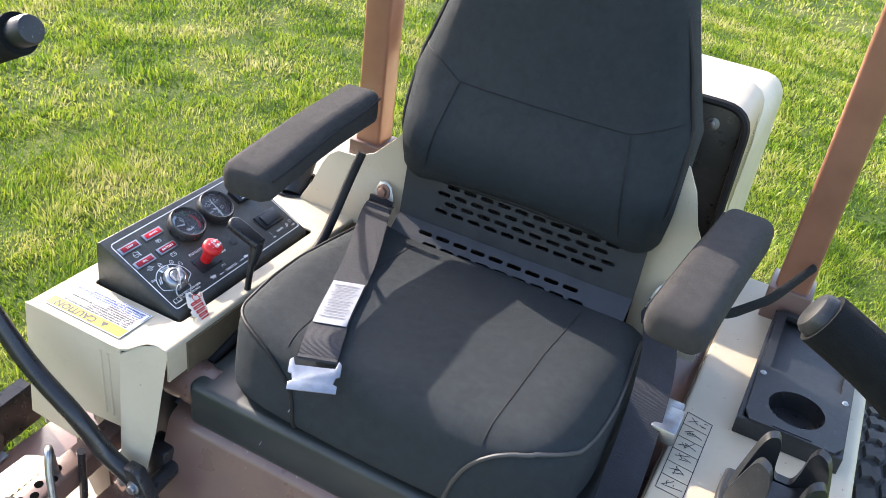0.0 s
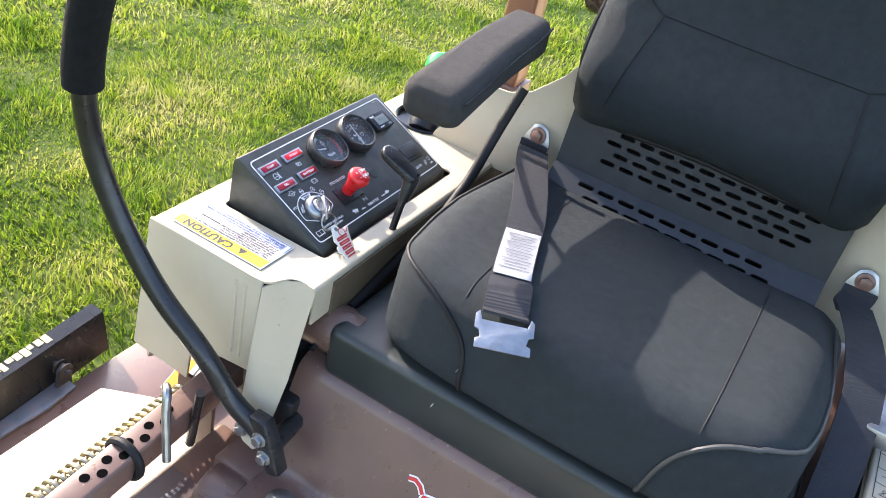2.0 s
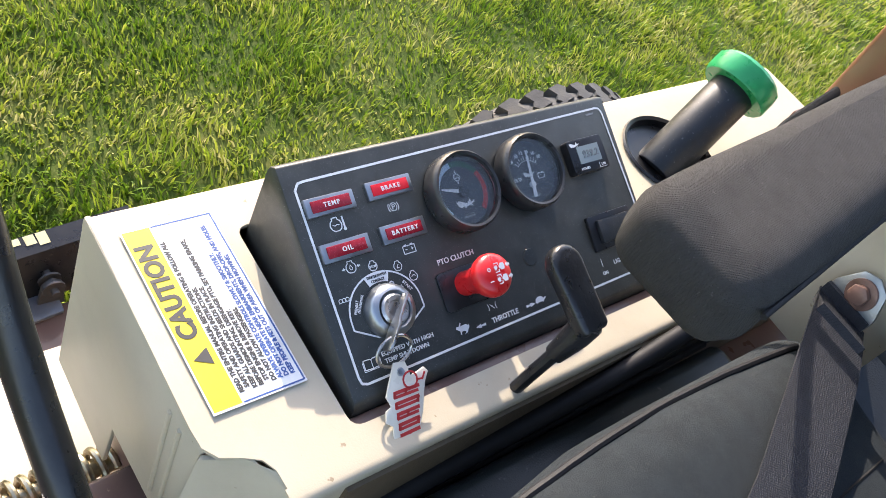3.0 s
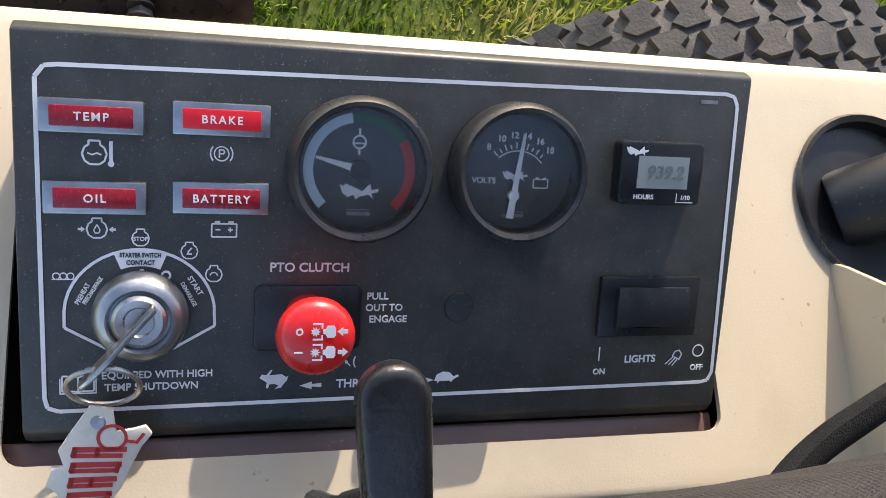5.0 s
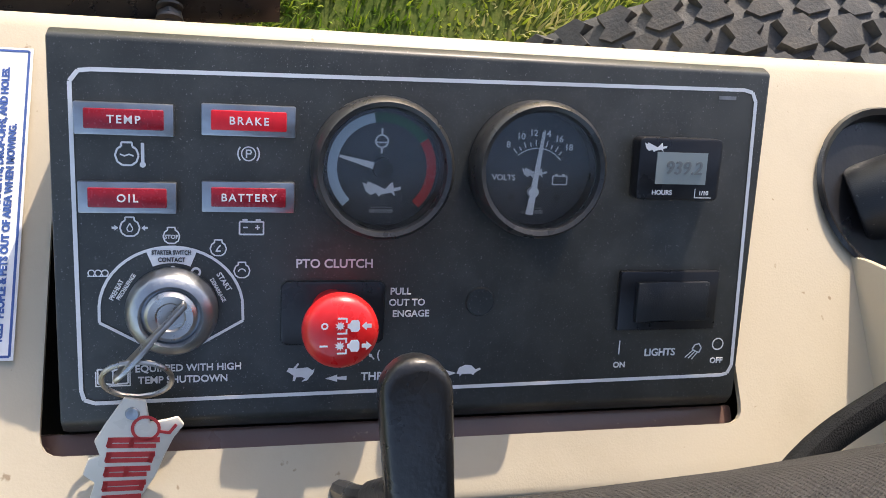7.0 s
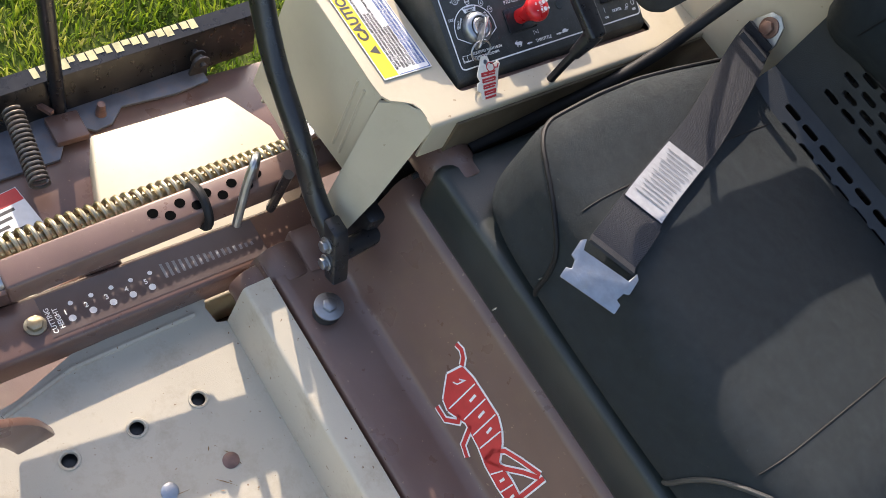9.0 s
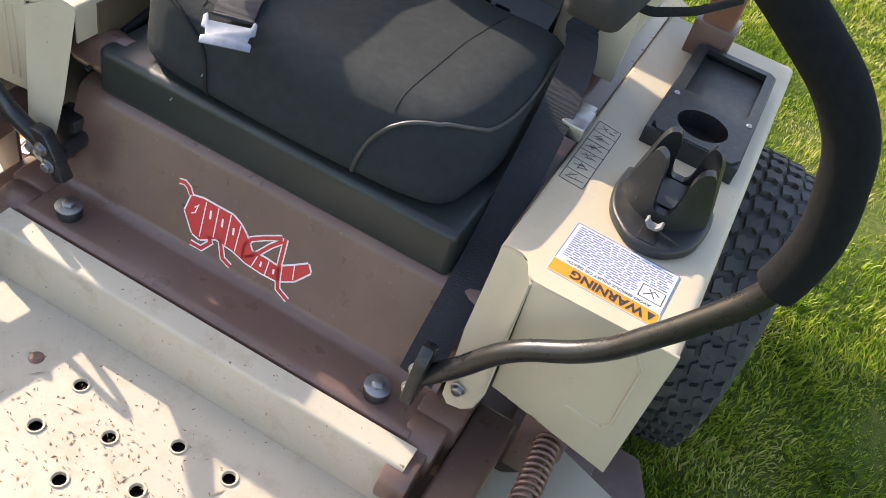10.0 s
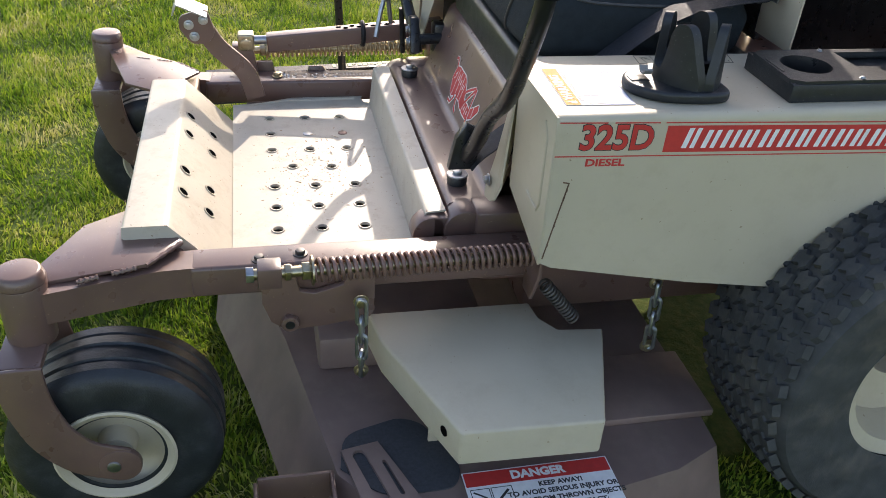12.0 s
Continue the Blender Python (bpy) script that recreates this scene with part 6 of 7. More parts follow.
part("front_cross_tube", box(-0.36, 0.36, -0.532, -0.452, 0.395, 0.455, 0.006, 3), BROWN, deck, "brown front cross tube")
for s in (-1, 1):
    g = extrude([(0.25 * s, -0.53), (0.36 * s, -0.45), (0.42 * s, -0.50), (CASTER[s] - 0.005 * s, -0.630), (CASTER[s] - 0.03 * s, -0.655), (0.30 * s, -0.60)], "z", 0.468 if s > 0 else 0.460, 0.474 if s > 0 else 0.466, 0.001)
    part("gusset", g, BROWN, deck, "brown welded gusset plate")
    gz = 0.4715 if s > 0 else 0.4635
    for run in ([(0.362 * s, -0.452, gz), (0.420 * s, -0.499, gz)], [(0.424 * s, -0.512, gz), (0.436 * s, -0.545, gz)], [(0.442 * s, -0.562, gz), (0.452 * s, -0.590, gz)]):
        bead = lerp_path(run, 12)
        part("weld_bead", sweep(bead, [0.0036 + 0.0008 * math.sin(2.1 * q) for q in range(len(bead))], 8), BROWN, deck)

# deck shell with sloping front wall, rear corner and raised label
outl = [(-0.79, -0.37), (-0.60, -0.42), (0.02, -0.44), (0.26, -0.375), (0.62, -0.295), (0.735, -0.20), (0.74, 0.10), (0.70, 0.31), (0.644, 0.405), (0.40, 0.42), (-0.60, 0.42), (-0.79, 0.25)]
topo = [(-0.79, -0.34), (-0.58, -0.36), (0.0, -0.37), (0.26, -0.303), (0.60, -0.24), (0.70, -0.16), (0.705, 0.09), (0.665, 0.29), (0.625, 0.375), (0.40, 0.39), (-0.60, 0.39), (-0.79, 0.23)]
sh = bmesh.new()
lo = [sh.verts.new((x, y, G + 0.035)) for x, y in outl]
hi = [sh.verts.new((x, y, 0.19)) for x, y in topo]
sh.faces.new(hi)
for i in range(len(lo)):
    j = (i + 1) % len(lo)
    sh.faces.new((lo[i], lo[j], hi[j], hi[i]))
bevel(sh, 0.008, 3)
part("deck_shell", sh, BROWN_DUSTY, deck, "brown stamped deck shell")
part("deck_stiffener", join(extrude([(0.40, 0.40), (0.56, 0.40), (0.56, 0.20), (0.40, 0.20)], "z", 0.19, 0.205, 0.004), box(-0.36, 0.36, -0.25, 0.05, 0.19, 0.26, 0.01)), BROWN_DUSTY, deck)
part("belt_guard", extrude([(0.386, -0.17), (0.387, 0.107), (0.43, 0.112), (0.465, 0.135), (0.471, 0.211), (0.682, 0.138), (0.678, -0.075), (0.463, -0.157)], "z", 0.266, 0.330, 0.005, 3), CREAM, deck, "cream belt guard box")
for gx, gy in ((0.56, 0.15), (0.55, -0.08), (0.43, 0.07), (0.46, -0.09)):
    part("guard_leg", box(gx - 0.003, gx + 0.003, gy - 0.012, gy + 0.004, 0.189, 0.268, 0.001), CREAM, deck)
part("guard_pulley", lathe([(0, 0.191), (0.075, 0.191), (0.078, 0.2), (0.066, 0.215), (0.078, 0.23), (0.078, 0.238), (0, 0.238)], 32), BLACK, deck, "black belt pulley under the guard", m=pose(0.53, 0.02, 0))
part("belt_guard", extrude([(-0.386, -0.185), (-0.386, 0.172), (-0.622, 0.172), (-0.697, 0.132), (-0.694, -0.086)], "z", 0.215, 0.300, 0.005, 3), CREAM, deck, "cream belt guard box")
# black disc on the guard's face that colours in a dark hole
part("guard_hole", moved(lathe([(0, 0), (0.0085, 0), (0.0085, 0.0008), (0, 0.0008)], 18), pose(0.640, -0.0902, 0.300, 90, 0, 20.9)), VOID, deck)
part("corner_bracket", join(box(0.612, 0.700, -0.365, -0.359, 0.10, 0.205, 0.001), box(0.602, 0.608, -0.359, -0.252, 0.15, 0.205, 0.001), box(0.602, 0.700, -0.252, -0.246, 0.15, 0.205, 0.001)), BROWN, deck, "brown welded corner bracket")
patch = rounded([(0.590, -0.235), (0.520, -0.225), (0.492, -0.130), (0.510, -0.095), (0.612, -0.050), (0.652, -0.066), (0.655, -0.175), (0.590, -0.235)], 0.03, 5)[:-1]
part("grip_patch", extrude(patch, "z", 0.19, 0.1925), mat("grey_grip_pad", (0.040, 0.043, 0.048), 0.7, vary=0.2, scale=200, bump=0.3, bscale=900), deck, "dark grey non-slip pad on the deck")
slot_plate = plate_holes([(-0.060, -0.030), (-0.055, 0.030), (0.085, 0.044), (0.085, -0.042)], [], 0.0, 0.006, more=[obround(0.012, -0.008, 0.052, 0.010), obround(0.022, 0.022, 0.034, 0.0035)])
part("adjust_slot", moved(slot_plate, pose(0.608, -0.186, 0.1928, 0, 0, 16)), BROWN_DUSTY, deck, "brown slotted adjuster plate")
DL = pose(0.70, 0.065, 0.192, 0, 0, 91)
dl = part("danger_label", moved(flat_poly([rect(-0.118, 0.118, -0.075, 0.075)], 0, 0.0005), DL), WHITE, deck, "red and white danger label")
part("red_band", moved(flat_poly([rect(-0.116, 0.116, 0.046, 0.073)], 0.0005, 0.0002), DL), RED_INK, dl)
letters("lettering", "DANGER", 0.0215, WHITE, DL @ pose(0.0, 0.0595, 0.0008), dl, bold=0.0006)
for k, text in enumerate(("KEEP AWAY!", "TO AVOID SERIOUS INJURY OR", "DEATH FROM THROWN OBJECTS", "OR BLADE CONTACT:")):
    letters("lettering", text, 0.0125, INK, DL @ pose(0.03, 0.036 - 0.0145 * k, 0.0006), dl, bold=0.0002)
part("pictogram", moved(flat_poly(outline_of(rect(-0.112, -0.083, 0.008, 0.04), 0.0012) + outline_of(rect(-0.080, -0.048, 0.008, 0.04), 0.0012) + [rect(-0.108, -0.088, 0.012, 0.02), stroke([(-0.108, 0.035), (-0.09, 0.022)], 0.003), stroke([(-0.076, 0.012), (-0.054, 0.034)], 0.004)], 0.0005, 0.0002), DL), INK, dl)

# ---- deck: right side, links and discharge ----
BAR = pose(-0.415, -0.310, 0.510, 5.0)
bar = part("adjuster_bar", moved(box(-0.018, 0.018, 0.010, 0.415, -0.019, 0.019, 0.004, 3), BAR), BROWN, deck, "brown square adjuster bar with holes")
for k in range(9):
    hang("bar_hole", hole_me, bar, "", BAR @ pose(0.0025 + (0.005 if k % 2 else -0.005), 0.174 + 0.0158 * k, 0.0191))
part("bar_rod", cyl((-0.415, -0.345, 0.516), (-0.415, -0.298, 0.518), 0.010, 16), ZINC, bar)
part("bar_block", box(-0.434, -0.398, -0.364, -0.328, 0.497, 0.534, 0.004, 3), GOLD, bar, "yellow-zinc pivot block")
part("bar_nut", cyl((-0.399, -0.346, 0.515), (-0.386, -0.346, 0.515), 0.013, 6, w=0.001), GOLD, bar)
part("bar_bracket", extrude([(-0.372, 0.438), (-0.322, 0.438), (-0.332, 0.500), (-0.362, 0.500)], "x", -0.430, -0.404, 0.002), BROWN, bar)
tie = [Vector((-0.415 + 0.025 * math.cos(q), -0.083, 0.530 + 0.025 * math.sin(q))) for q in [2 * math.pi * k / 24 for k in range(24)]]
part("cable_tie", sweep(tie, 0.0055, 8, closed=True), PIPING, bar, "black cable tie")
pin = smooth_path([(-0.374, -0.058, 0.535), (-0.392, -0.044, 0.595), (-0.398, -0.036, 0.617), (-0.410, -0.026, 0.612), (-0.416, -0.016, 0.545), (-0.416, -0.014, 0.51)], 0.014, 5)
part("hitch_pin", sweep(pin, 0.0052, 10), ZINC, deck, "bent zinc hitch pin")
part("pin_stub", sweep([(-0.40, 0.01, 0.49), (-0.38, 0.0, 0.60)], 0.006, 10), BLACK, deck)
sc = part("height_scale", flat_poly([rect(-0.418, -0.366, -0.27, 0.0)], 0.4403, 0.0003), mat("scale_decal", (0.09, 0.065, 0.062), 0.35, vary=0.1), deck, "dark height scale decal on the arm")
part("scale_marks", flat_poly([rect(-0.404 + 0.0010 * k, -0.384, -0.130 + 0.0076 * k, -0.1266 + 0.0076 * k) for k in range(16)], 0.4406, 0.0002), TAG_INK, sc)["kind"] = "stuff"
for k in range(5):
    part("scale_dot", flat_poly([disc(-0.380, -0.243 + 0.0235 * k, 0.0042, 12)], 0.4406, 0.0002), WHITE, sc)
    part("scale_dot", flat_poly([disc(-0.398, -0.238 + 0.0235 * k, 0.0028, 12)], 0.4406, 0.0002), WHITE, sc)
    letters("lettering", str(k + 1), 0.009, WHITE, pose(-0.389, -0.247 + 0.0235 * k, 0.4407, 0, 0, 90), sc)
letters("lettering", "CUTTING", 0.0075, WHITE, pose(-0.386, -0.264, 0.4407, 0, 0, 180), sc)
letters("lettering", "HEIGHT", 0.0075, WHITE, pose(-0.386, -0.256, 0.4407, 0, 0, 180), sc)
hang("scale_bolt", gold_bolt_me, deck, "yellow-zinc bolt", pose(-0.387, -0.281, 0.4405))
pd = part("pedal_arm", extrude(stroke(rounded([(-0.33, 0.44), (-0.345, 0.50), (-0.405, 0.555), (-0.43, 0.60), (-0.445, 0.615)], 0.03), 0.04), "x", -0.272, -0.262, 0.002), BROWN, mower, "brown curved brake pedal arm")
tread = plate_holes([(-0.036, -0.03), (0.036, -0.03), (0.036, 0.03), (-0.036, 0.03)], [(-0.024 + 0.012 * i, -0.018 + 0.012 * j, 0.0032) for i in range(5) for j in range(4) if (i + j) % 2 == 0], 0, 0.003, 8)
pt = part("pedal_tread", moved(tread, pose(-0.255, -0.446, 0.642, -24, 0, 0)), ZINC, mower, "bright perforated pedal tread")
part("tread_lip", moved(box(-0.036, 0.036, -0.033, -0.030, -0.022, 0.003, 0.001), pose(-0.255, -0.446, 0.642, -24, 0, 0)), ZINC, pt)
ck = part("pedal_cheek", extrude(rounded([(-0.474, 0.598), (-0.452, 0.566), (-0.418, 0.568), (-0.404, 0.590), (-0.418, 0.640), (-0.474, 0.624), (-0.474, 0.598)], 0.012, 4)[:-1], "x", -0.259, -0.250, 0.001), BROWN, mower, "brown bolted pedal cheek plate")
for by, bz in ((-0.455, 0.607), (-0.446, 0.583), (-0.426, 0.617)):
    hang("cheek_bolt", small_bolt_me, ck, "", pose(-0.250, by, bz, 0, 90, 0))

CH = pose(-0.805, 0.0, 0.0, 0, 0, 5.2)
chute = part("discharge_deflector", moved(extrude([(0.004, 0.215), (0.0, 0.215), (-0.012, 0.291), (-0.034, 0.297), (-0.036, 0.300), (-0.010, 0.2955), (-0.008, 0.292)], "y", -0.46, 0.265, 0.0), CH), BLACK, deck, "black steel discharge deflector with a yellow strip")
part("yellow_strip", moved(flat_poly([rect(-0.012, 0.005 - 0.004 * ((k * 5) % 3), -0.115 + 0.0145 * k, -0.1025 + 0.0145 * k - 0.003 * ((k * 7) % 4 == 0)) for k in range(19)], 0, 0.0003), CH @ pose(-0.023, 0.0, 0.2984, 0, 9.8, 0)), WORN_YELLOW, chute)["kind"] = "stuff"
for k in range(8):
    hang("deflector_rivet", shared("rivet", lathe([(0, 0), (0.004, 0), (0.003, 0.002), (0, 0.003)], 10), ZINC) if k == 0 else bpy.data.meshes["rivet"], chute, "", CH @ pose(-0.0075, -0.27 + 0.065 * k, 0.272, 0, 80, 0))
part("hinge_plate", extrude([(-0.779, -0.30), (-0.705, -0.30), (-0.715, -0.12), (-0.772, -0.085), (-0.746, -0.052), (-0.752, -0.023), (-0.777, 0.002), (-0.774, 0.092), (-0.782, 0.155), (-0.815, 0.155)], "z", 0.222, 0.228, 0.001), mat("blue_black_steel", (0.12, 0.135, 0.165), 0.40, metal=0.1, vary=0.25, dirt=(0.2, 0.1, 0.05), dirt_amt=0.5, dirt_scale=30), deck, "dark hinge plate with rust")
part("deck_riser", box(-0.80, -0.62, -0.36, 0.38, 0.185, 0.221, 0.008), BROWN, deck)
part("hinge_lug", moved(join(extrude([(-0.018, 0.22), (0.016, 0.22), (0.012, 0.262), (0.0, 0.272), (-0.012, 0.262)], "x", -0.003, 0.003, 0.001), cyl((-0.052, 0.0, 0.260), (0.016, 0.0, 0.260), 0.005, 12), cyl((0.005, 0.0, 0.260), (0.008, 0.0, 0.260), 0.014, 16), cyl((-0.009, 0.0, 0.260), (-0.006, 0.0, 0.260), 0.014, 16)), pose(-0.802, 0.146, 0)), STEEL_DARK, deck)
part("hinge_bolt", cyl((-0.773, -0.033, 0.226), (-0.773, -0.033, 0.253), 0.009, 12, 0.006), COPPER, deck, "rusty bolt stub")
rod_ = part("lift_rod", cyl((-0.796, -0.088, 0.225), (-0.796, -0.108, 0.60), 0.011, 16), BLACK, deck, "black upright lift rod")
part("rod_foot", box(-0.785, -0.735, -0.116, -0.066, 0.226, 0.240, 0.003), BROWN, rod_, "brown welded foot of the rod")
part("return_spring", coil((-0.777, -0.161, 0.285), (-0.656, -0.172, 0.272), 0.013, 0.0026, 16), STEEL_DARK, deck, "dull steel return spring")
part("deflector_arm", join(extrude(stroke([(-0.832, -0.138), (-0.779, -0.105)], 0.008), "z", 0.250, 0.258), extrude(stroke([(-0.838, -0.110), (-0.800, -0.098)], 0.008), "z", 0.262, 0.268)), COPPER, deck)
RL = pose(-0.64, -0.245, 0.2225, 0, 0, 100)
rl = part("danger_label", moved(flat_poly([rect(-0.06, 0.06, -0.045, 0.045)], 0, 0.0004), RL), WHITE, deck, "red and white danger label")
part("red_band", moved(flat_poly([rect(-0.059, 0.059, 0.022, 0.044)], 0.0004, 0.0002), RL), RED_INK, rl)
part("print_bars", moved(flat_poly([rect(-0.05, 0.04 - 0.01 * (k % 3), 0.012 - 0.011 * k, 0.017 - 0.011 * k) for k in range(5)], 0.0004, 0.0002), RL), INK, rl)
OL = pose(-0.665, 0.30, 0.2225, 0, 0, -75)
ol = part("warning_label", moved(flat_poly([rect(-0.045, 0.045, -0.03, 0.03)], 0, 0.0004), OL), WHITE, deck, "small white and orange label")
part("orange_band", moved(flat_poly([rect(-0.044, 0.044, -0.029, -0.005)], 0.0004, 0.0002), OL), ORANGE, ol)
part("print_bars", moved(flat_poly([rect(-0.035, 0.03, 0.004 + 0.007 * k, 0.008 + 0.007 * k) for k in range(3)], 0.0004, 0.0002), OL), INK, ol)

# cables in the gap between console and seat
for k, line in enumerate(([(-0.300, 0.10, 0.655), (-0.298, 0.20, 0.690), (-0.296, 0.30, 0.700), (-0.292, 0.42, 0.705), (-0.29, 0.52, 0.69)], [(-0.291, 0.12, 0.64), (-0.290, 0.24, 0.668), (-0.288, 0.36, 0.685), (-0.286, 0.50, 0.70)], [(-0.305, 0.18, 0.60), (-0.304, 0.30, 0.72), (-0.301, 0.38, 0.718), (-0.30, 0.50, 0.66)])):
    part("control_cable", sweep(smooth_path(line, 0.04, 5), 0.0038 + 0.0012 * (k == 2), 10), PIPING, mower, "black control cable beside the seat")
part("cable_fitting", join(cyl((-0.296, 0.262, 0.698), (-0.295, 0.300, 0.701), 0.0055, 6), cyl((-0.295, 0.300, 0.701), (-0.294, 0.335, 0.703), 0.0028, 10)), ZINC, mower, "zinc cable end fitting")
part("cable_fitting", join(cyl((-0.301, 0.362, 0.722), (-0.3005, 0.385, 0.721), 0.0052, 6), cyl((-0.3005, 0.385, 0.721), (-0.30, 0.405, 0.716), 0.0038, 10)), ZINC, mower, "zinc cable end fitting")

# bare, rusty paint chips along exposed edges
chip_rng = random.Random(21)


def chips(name, a, b, normal, count, size, parent):
    """Small ragged flakes strewn along an edge from a to b, lying on a face with the given normal."""
    a, b, nv = Vector(a), Vector(b), Vector(normal).normalized()
    along = (b - a).normalized()
    inward = nv.cross(along)
    bm = bmesh.new()
    for _ in range(count):
        c = a.lerp(b, chip_rng.random()) + nv * 0.0004
        r = size * (0.4 + chip_rng.random() ** 2)
        pts = []
        for k in range(7):
            q = 2 * math.pi * k / 7
            pts.append(bm.verts.new(c + along * math.cos(q) * r * (1.2 + chip_rng.random()) + inward * (math.sin(q) * r * (0.4 + 0.5 * chip_rng.random()))))
        bm.faces.new(pts)
    ob = part(name, bm, CHIP, parent, "rusty paint chips along the edge")
    ob["kind"] = "stuff"


chips("paint_chips", (0.5415, 0.083, 0.640), (0.5415, 0.061, 0.525), (1, 0, 0), 34, 0.0016, mower)
chips("paint_chips", (0.38, 0.0532, 0.553), (0.535, 0.0532, 0.515), (0, -1, 0), 22, 0.0014, mower)
chips("paint_chips", (-0.23, -0.5395, 0.4965), (0.34, -0.5395, 0.4965), (0, 0, 1), 30, 0.0013, pan)
chips("paint_chips", (-0.312, -0.030, 0.4912), (0.312, -0.030, 0.4912), (0, 0, 1), 24, 0.0012, mower)


# ---- tyre treads ----
def tread_blocks(r, rows, count, size, height, name, wheel, width):
    """Staggered turf-tyre blocks round the tyre, one joined part."""
    bm = bmesh.new()
    for i in range(rows):
        z = -width / 2 + width * (i + 0.5) / rows
        fall = 0.016 * abs(2 * z / width) ** 3
        for k in range(count):
            a = 2 * math.pi * (k + 0.5 * (i % 2)) / count
            c, s_ = math.cos(a), math.sin(a)
            shape = [(-0.5, -0.25), (-0.2, -0.5), (0.5, -0.35), (0.28, 0.05), (0.5, 0.3), (0.15, 0.5), (-0.5, 0.35), (-0.28, -0.02)]
            lo, hi = [], []
            for u, v in shape:
                for lst, rr, sc in ((lo, r - fall - 0.004, 1.0), (hi, r - fall + height, 0.86)):
                    t = u * size * sc
                    lst.append(bm.verts.new((rr * c - t * s_, rr * s_ + t * c, z + v * size * 1.05 * sc)))
            bm.faces.new(hi)
            for q in range(8):
                bm.faces.new((lo[q], lo[(q + 1) % 8], hi[(q + 1) % 8], hi[q]))
    ob = part(name, bm, RUBBER, wheel, "moulded turf tread blocks", smooth=25)
    ob["kind"] = "stuff"
    return ob


wheels = [o for o in mower.children if o.name.startswith("drive_wheel")]
tb = tread_blocks(0.287, 7, 46, 0.034, 0.009, "tread", wheels[0], 0.235)
hang("tread", tb.data, wheels[1], "moulded turf tread blocks")["kind"] = "stuff"

# ---- grass ----
blade_mat = bpy.data.materials.new("grass_blades")
blade_mat.use_nodes = True
n, l = blade_mat.node_tree.nodes, blade_mat.node_tree.links
b = n["Principled BSDF"]
geo = n.new("ShaderNodeNewGeometry")
rp = n.new("ShaderNodeValToRGB")
els = rp.color_ramp.elements
for p, c in ((0.0, (0.050, 0.105, 0.008)), (0.3, (0.125, 0.232, 0.014)), (0.60, (0.275, 0.360, 0.030)), (0.84, (0.39, 0.42, 0.07)), (1.0, (0.50, 0.46, 0.19))):
    e = els.new(p) if p not in (0.0, 1.0) else els[0 if p == 0 else -1]
    e.color = (*c, 1)
tex = n.new("ShaderNodeTexNoise")
tex.inputs["Scale"].default_value, tex.inputs["Detail"].default_value, tex.inputs["Roughness"].default_value = 2.6, 8, 0.72
tc = n.new("ShaderNodeTexCoord")
l.new(tc.outputs["Object"], tex.inputs["Vector"])
mr = n.new("ShaderNodeMapRange")
mr.inputs["From Min"].default_value, mr.inputs["From Max"].default_value = 0.36, 0.70
mr.inputs["To Min"].default_value, mr.inputs["To Max"].default_value = -0.16, 0.92
l.new(tex.outputs["Fac"], mr.inputs["Value"])
ad = n.new("ShaderNodeMath")
ad.operation = "MULTIPLY_ADD"
ad.inputs[1].default_value = 0.60
l.new(geo.outputs["Random Per Island"], ad.inputs[0])
l.new(mr.outputs[0], ad.inputs[2])
l.new(ad.outputs[0], rp.inputs[0])
l.new(rp.outputs[0], b.inputs["Base Color"])
b.inputs["Roughness"].default_value = 0.5
b.inputs["Specular IOR Level"].default_value = 0.35
tr = n.new("ShaderNodeBsdfTranslucent")
l.new(rp.outputs[0], tr.inputs["Color"])
mx = n.new("ShaderNodeMixShader")
mx.inputs[0].default_value = 0.35
l.new(b.outputs[0], mx.inputs[1])
l.new(tr.outputs[0], mx.inputs[2])
l.new(mx.outputs[0], n["Material Output"].inputs["Surface"])


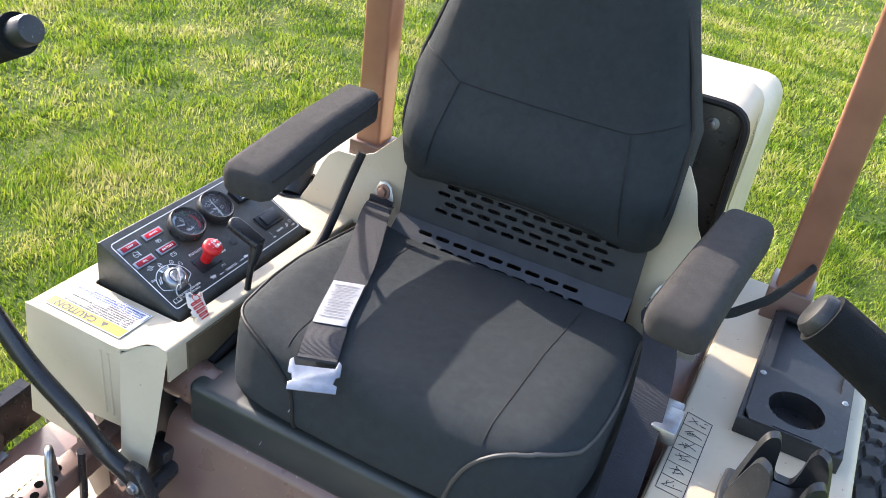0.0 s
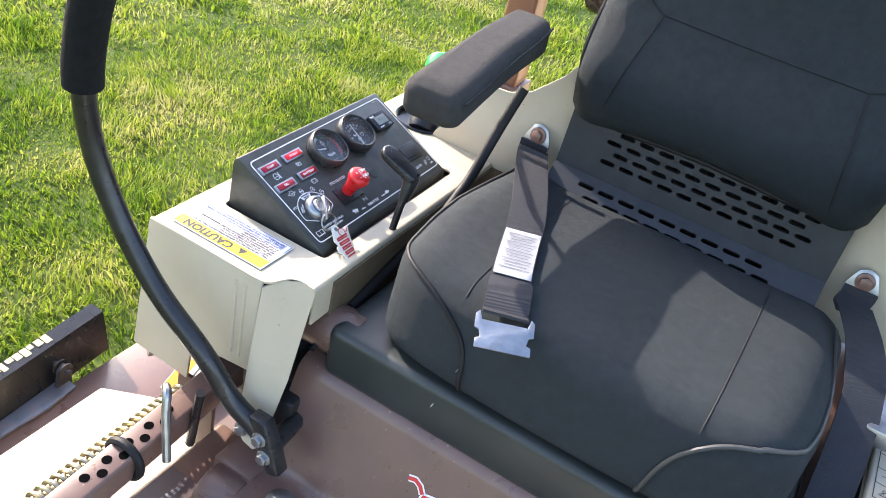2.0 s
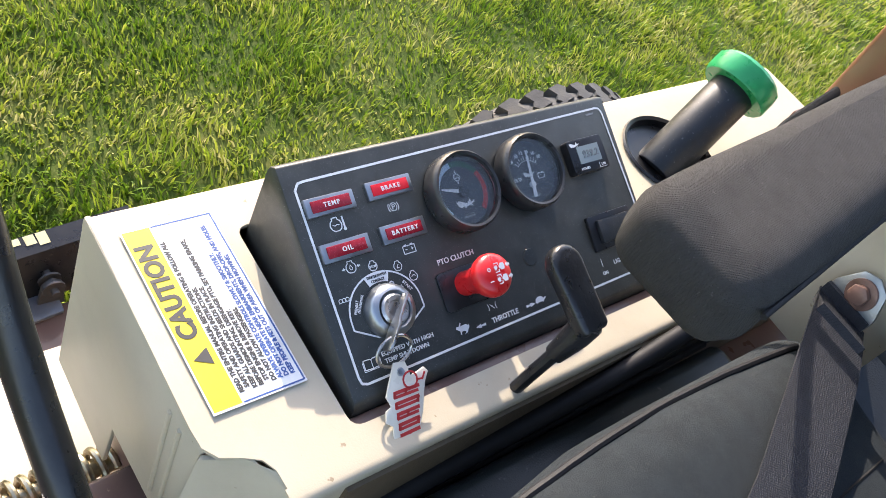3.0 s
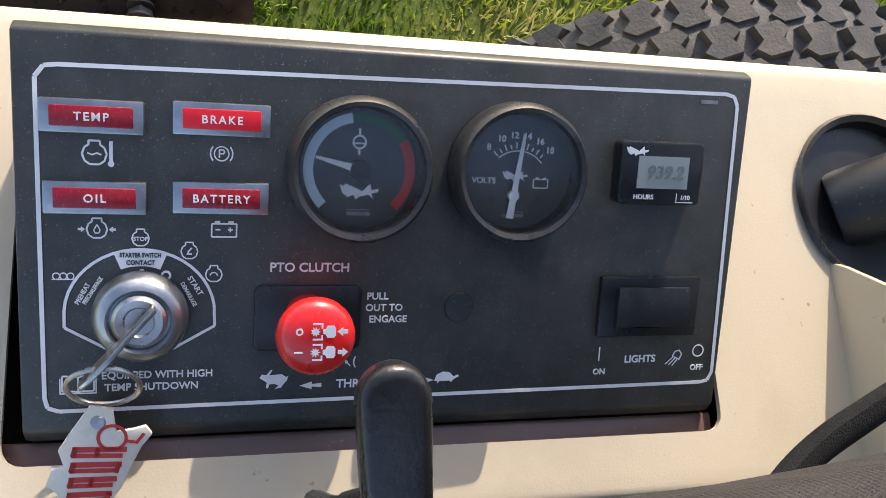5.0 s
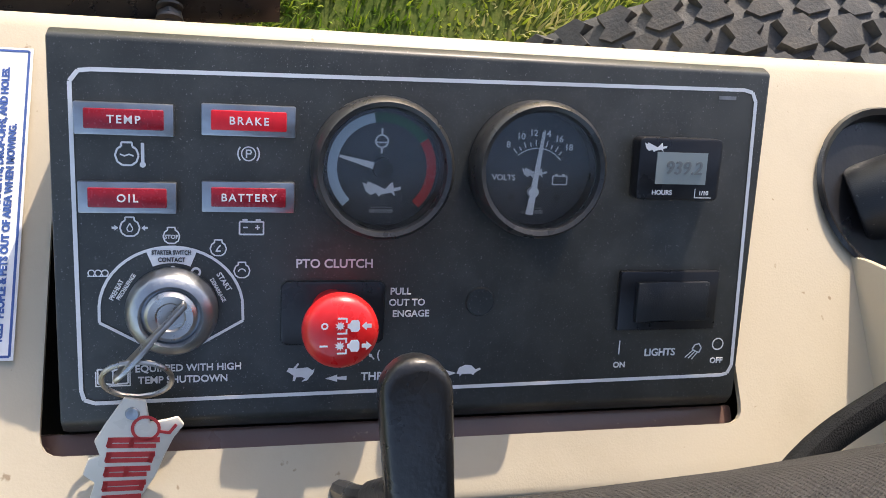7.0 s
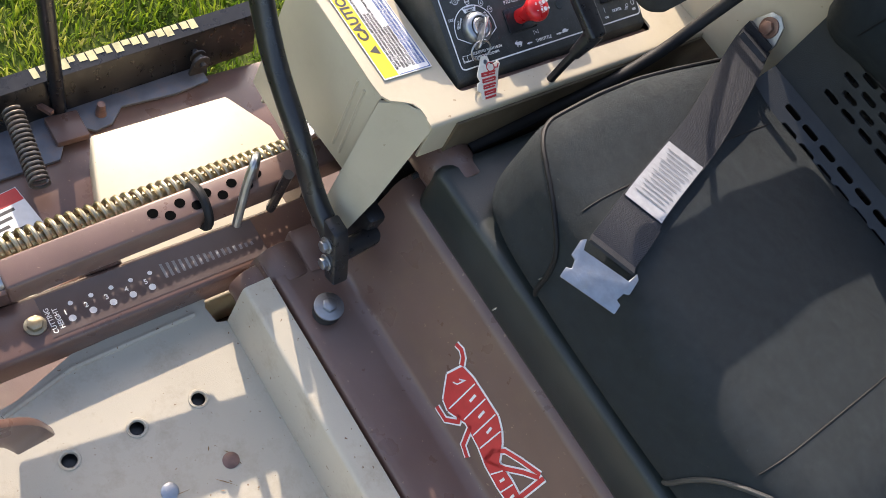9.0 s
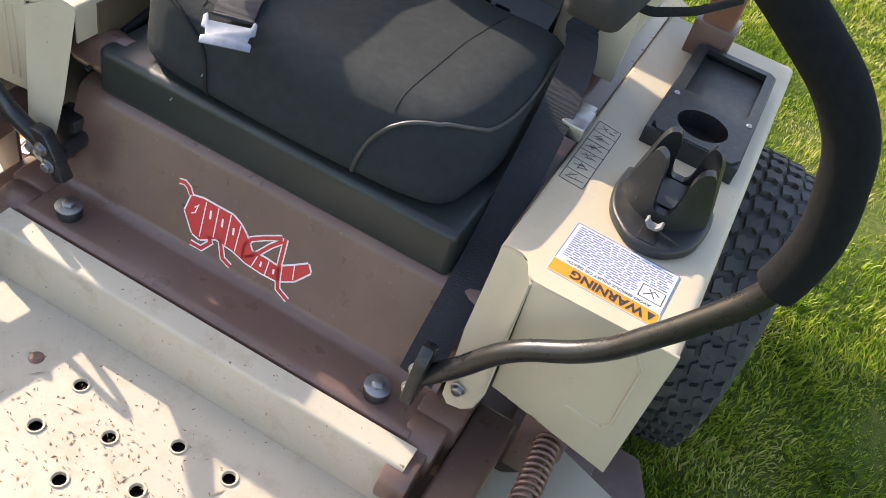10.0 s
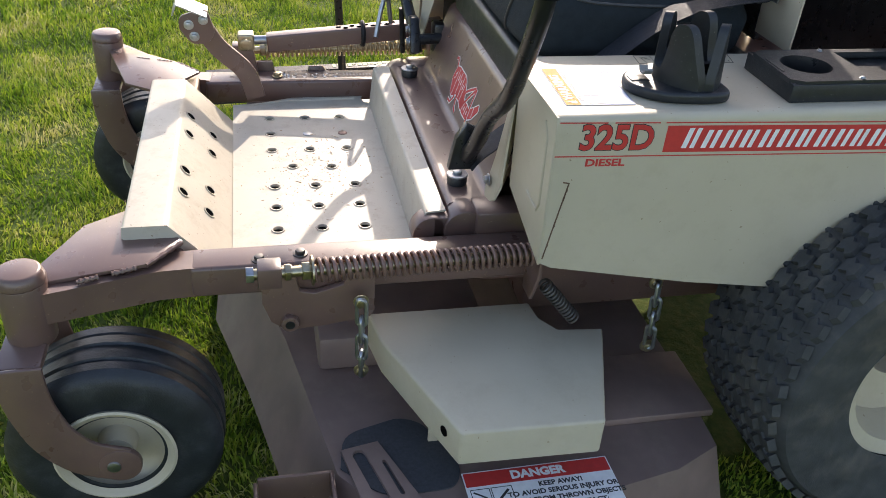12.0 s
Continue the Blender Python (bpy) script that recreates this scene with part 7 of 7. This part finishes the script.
def lawn_blades(count, seed, r0, r1, hmin, hmax, wide, a0=0.0, a1=360.0):
    """Leaning tapered blades strewn in a ring round the mower, thinner towards the outside."""
    g = np.random.default_rng(seed)
    rad = r0 + (r1 - r0) * g.random(count) ** 0.8
    ang = np.radians(a0 + (a1 - a0) * g.random(count))
    x, y = rad * np.cos(ang), 0.3 + rad * np.sin(ang)
    clump = np.array([noise.noise(Vector((a * 5, b * 5, seed))) for a, b in zip(x[::1], y[::1])])
    bare = np.array([noise.noise(Vector((a * 1.4, b * 1.4, 7))) for a, b in zip(x, y)])
    keep = (g.random(count) > 0.25 + 0.9 * np.clip(bare - 0.15, 0, 1)) & ~((np.abs(x) < 0.5) & (y > -0.3) & (y < 1.2)) & ((x - LANE_AT.x) * -np.sin(radians(LANE_TURN)) + (y - LANE_AT.y) * np.cos(radians(LANE_TURN)) < 0.02 + 0.10 * g.random(count))
    x, y, clump = x[keep], y[keep], clump[keep]
    m = len(x)
    h = (hmin + (hmax - hmin) * g.random(m)) * (1 + 1.1 * clump)
    w = wide * (0.6 + 0.8 * g.random(m))
    comb = np.array([noise.noise(Vector((a * 3.2, b * 3.2, seed + 20))) for a, b in zip(x, y)])  # tufts lie over together
    face, lean = g.random(m) * 2 * np.pi, comb * 9.0 + g.normal(0, 1.25, m)
    tilt = 0.20 + 0.95 * g.random(m)
    dx, dy = np.cos(face) * w / 2, np.sin(face) * w / 2
    lx, ly = np.cos(lean) * h * np.sin(tilt), np.sin(lean) * h * np.sin(tilt)
    up = h * np.cos(tilt) + 0.004
    z0 = np.full(m, G - 0.014)
    co = np.empty((m, 5, 3), np.float32)
    co[:, 0] = np.stack([x - dx, y - dy, z0], 1)
    co[:, 1] = np.stack([x + dx, y + dy, z0], 1)
    co[:, 2] = np.stack([x + dx * 0.8 + lx * 0.4, y + dy * 0.8 + ly * 0.4, z0 + up * 0.65], 1)
    co[:, 3] = np.stack([x - dx * 0.8 + lx * 0.4, y - dy * 0.8 + ly * 0.4, z0 + up * 0.65], 1)
    co[:, 4] = np.stack([x + lx, y + ly, z0 + up], 1)
    me = bpy.data.meshes.new("grass")
    me.vertices.add(m * 5)
    me.vertices.foreach_set("co", co.ravel())
    base = np.arange(m)[:, None] * 5
    loops = (base + np.array([0, 1, 2, 3, 3, 2, 4])).ravel().astype(np.int32)
    me.loops.add(len(loops))
    me.loops.foreach_set("vertex_index", loops)
    starts = (np.arange(m)[:, None] * 7 + np.array([0, 4])).ravel().astype(np.int32)
    me.polygons.add(m * 2)
    me.polygons.foreach_set("loop_start", starts)
    me.update(calc_edges=True)
    me.materials.append(blade_mat)
    return me


for seed, (cnt, r0, r1, h0, h1, wd, a0, a1) in enumerate(((460000, 0.45, 2.6, 0.010, 0.032, 0.0040, 0, 360), (340000, 2.4, 5.4, 0.015, 0.038, 0.0068, 15, 235), (150000, 5.2, 11.0, 0.024, 0.050, 0.013, 15, 175))):
    tagged(new("grass", lawn_blades(cnt, seed + 1, r0, r1, h0, h1, wd, a0, a1)), "short mown green grass with straw-coloured patches", "grass", kind="stuff")
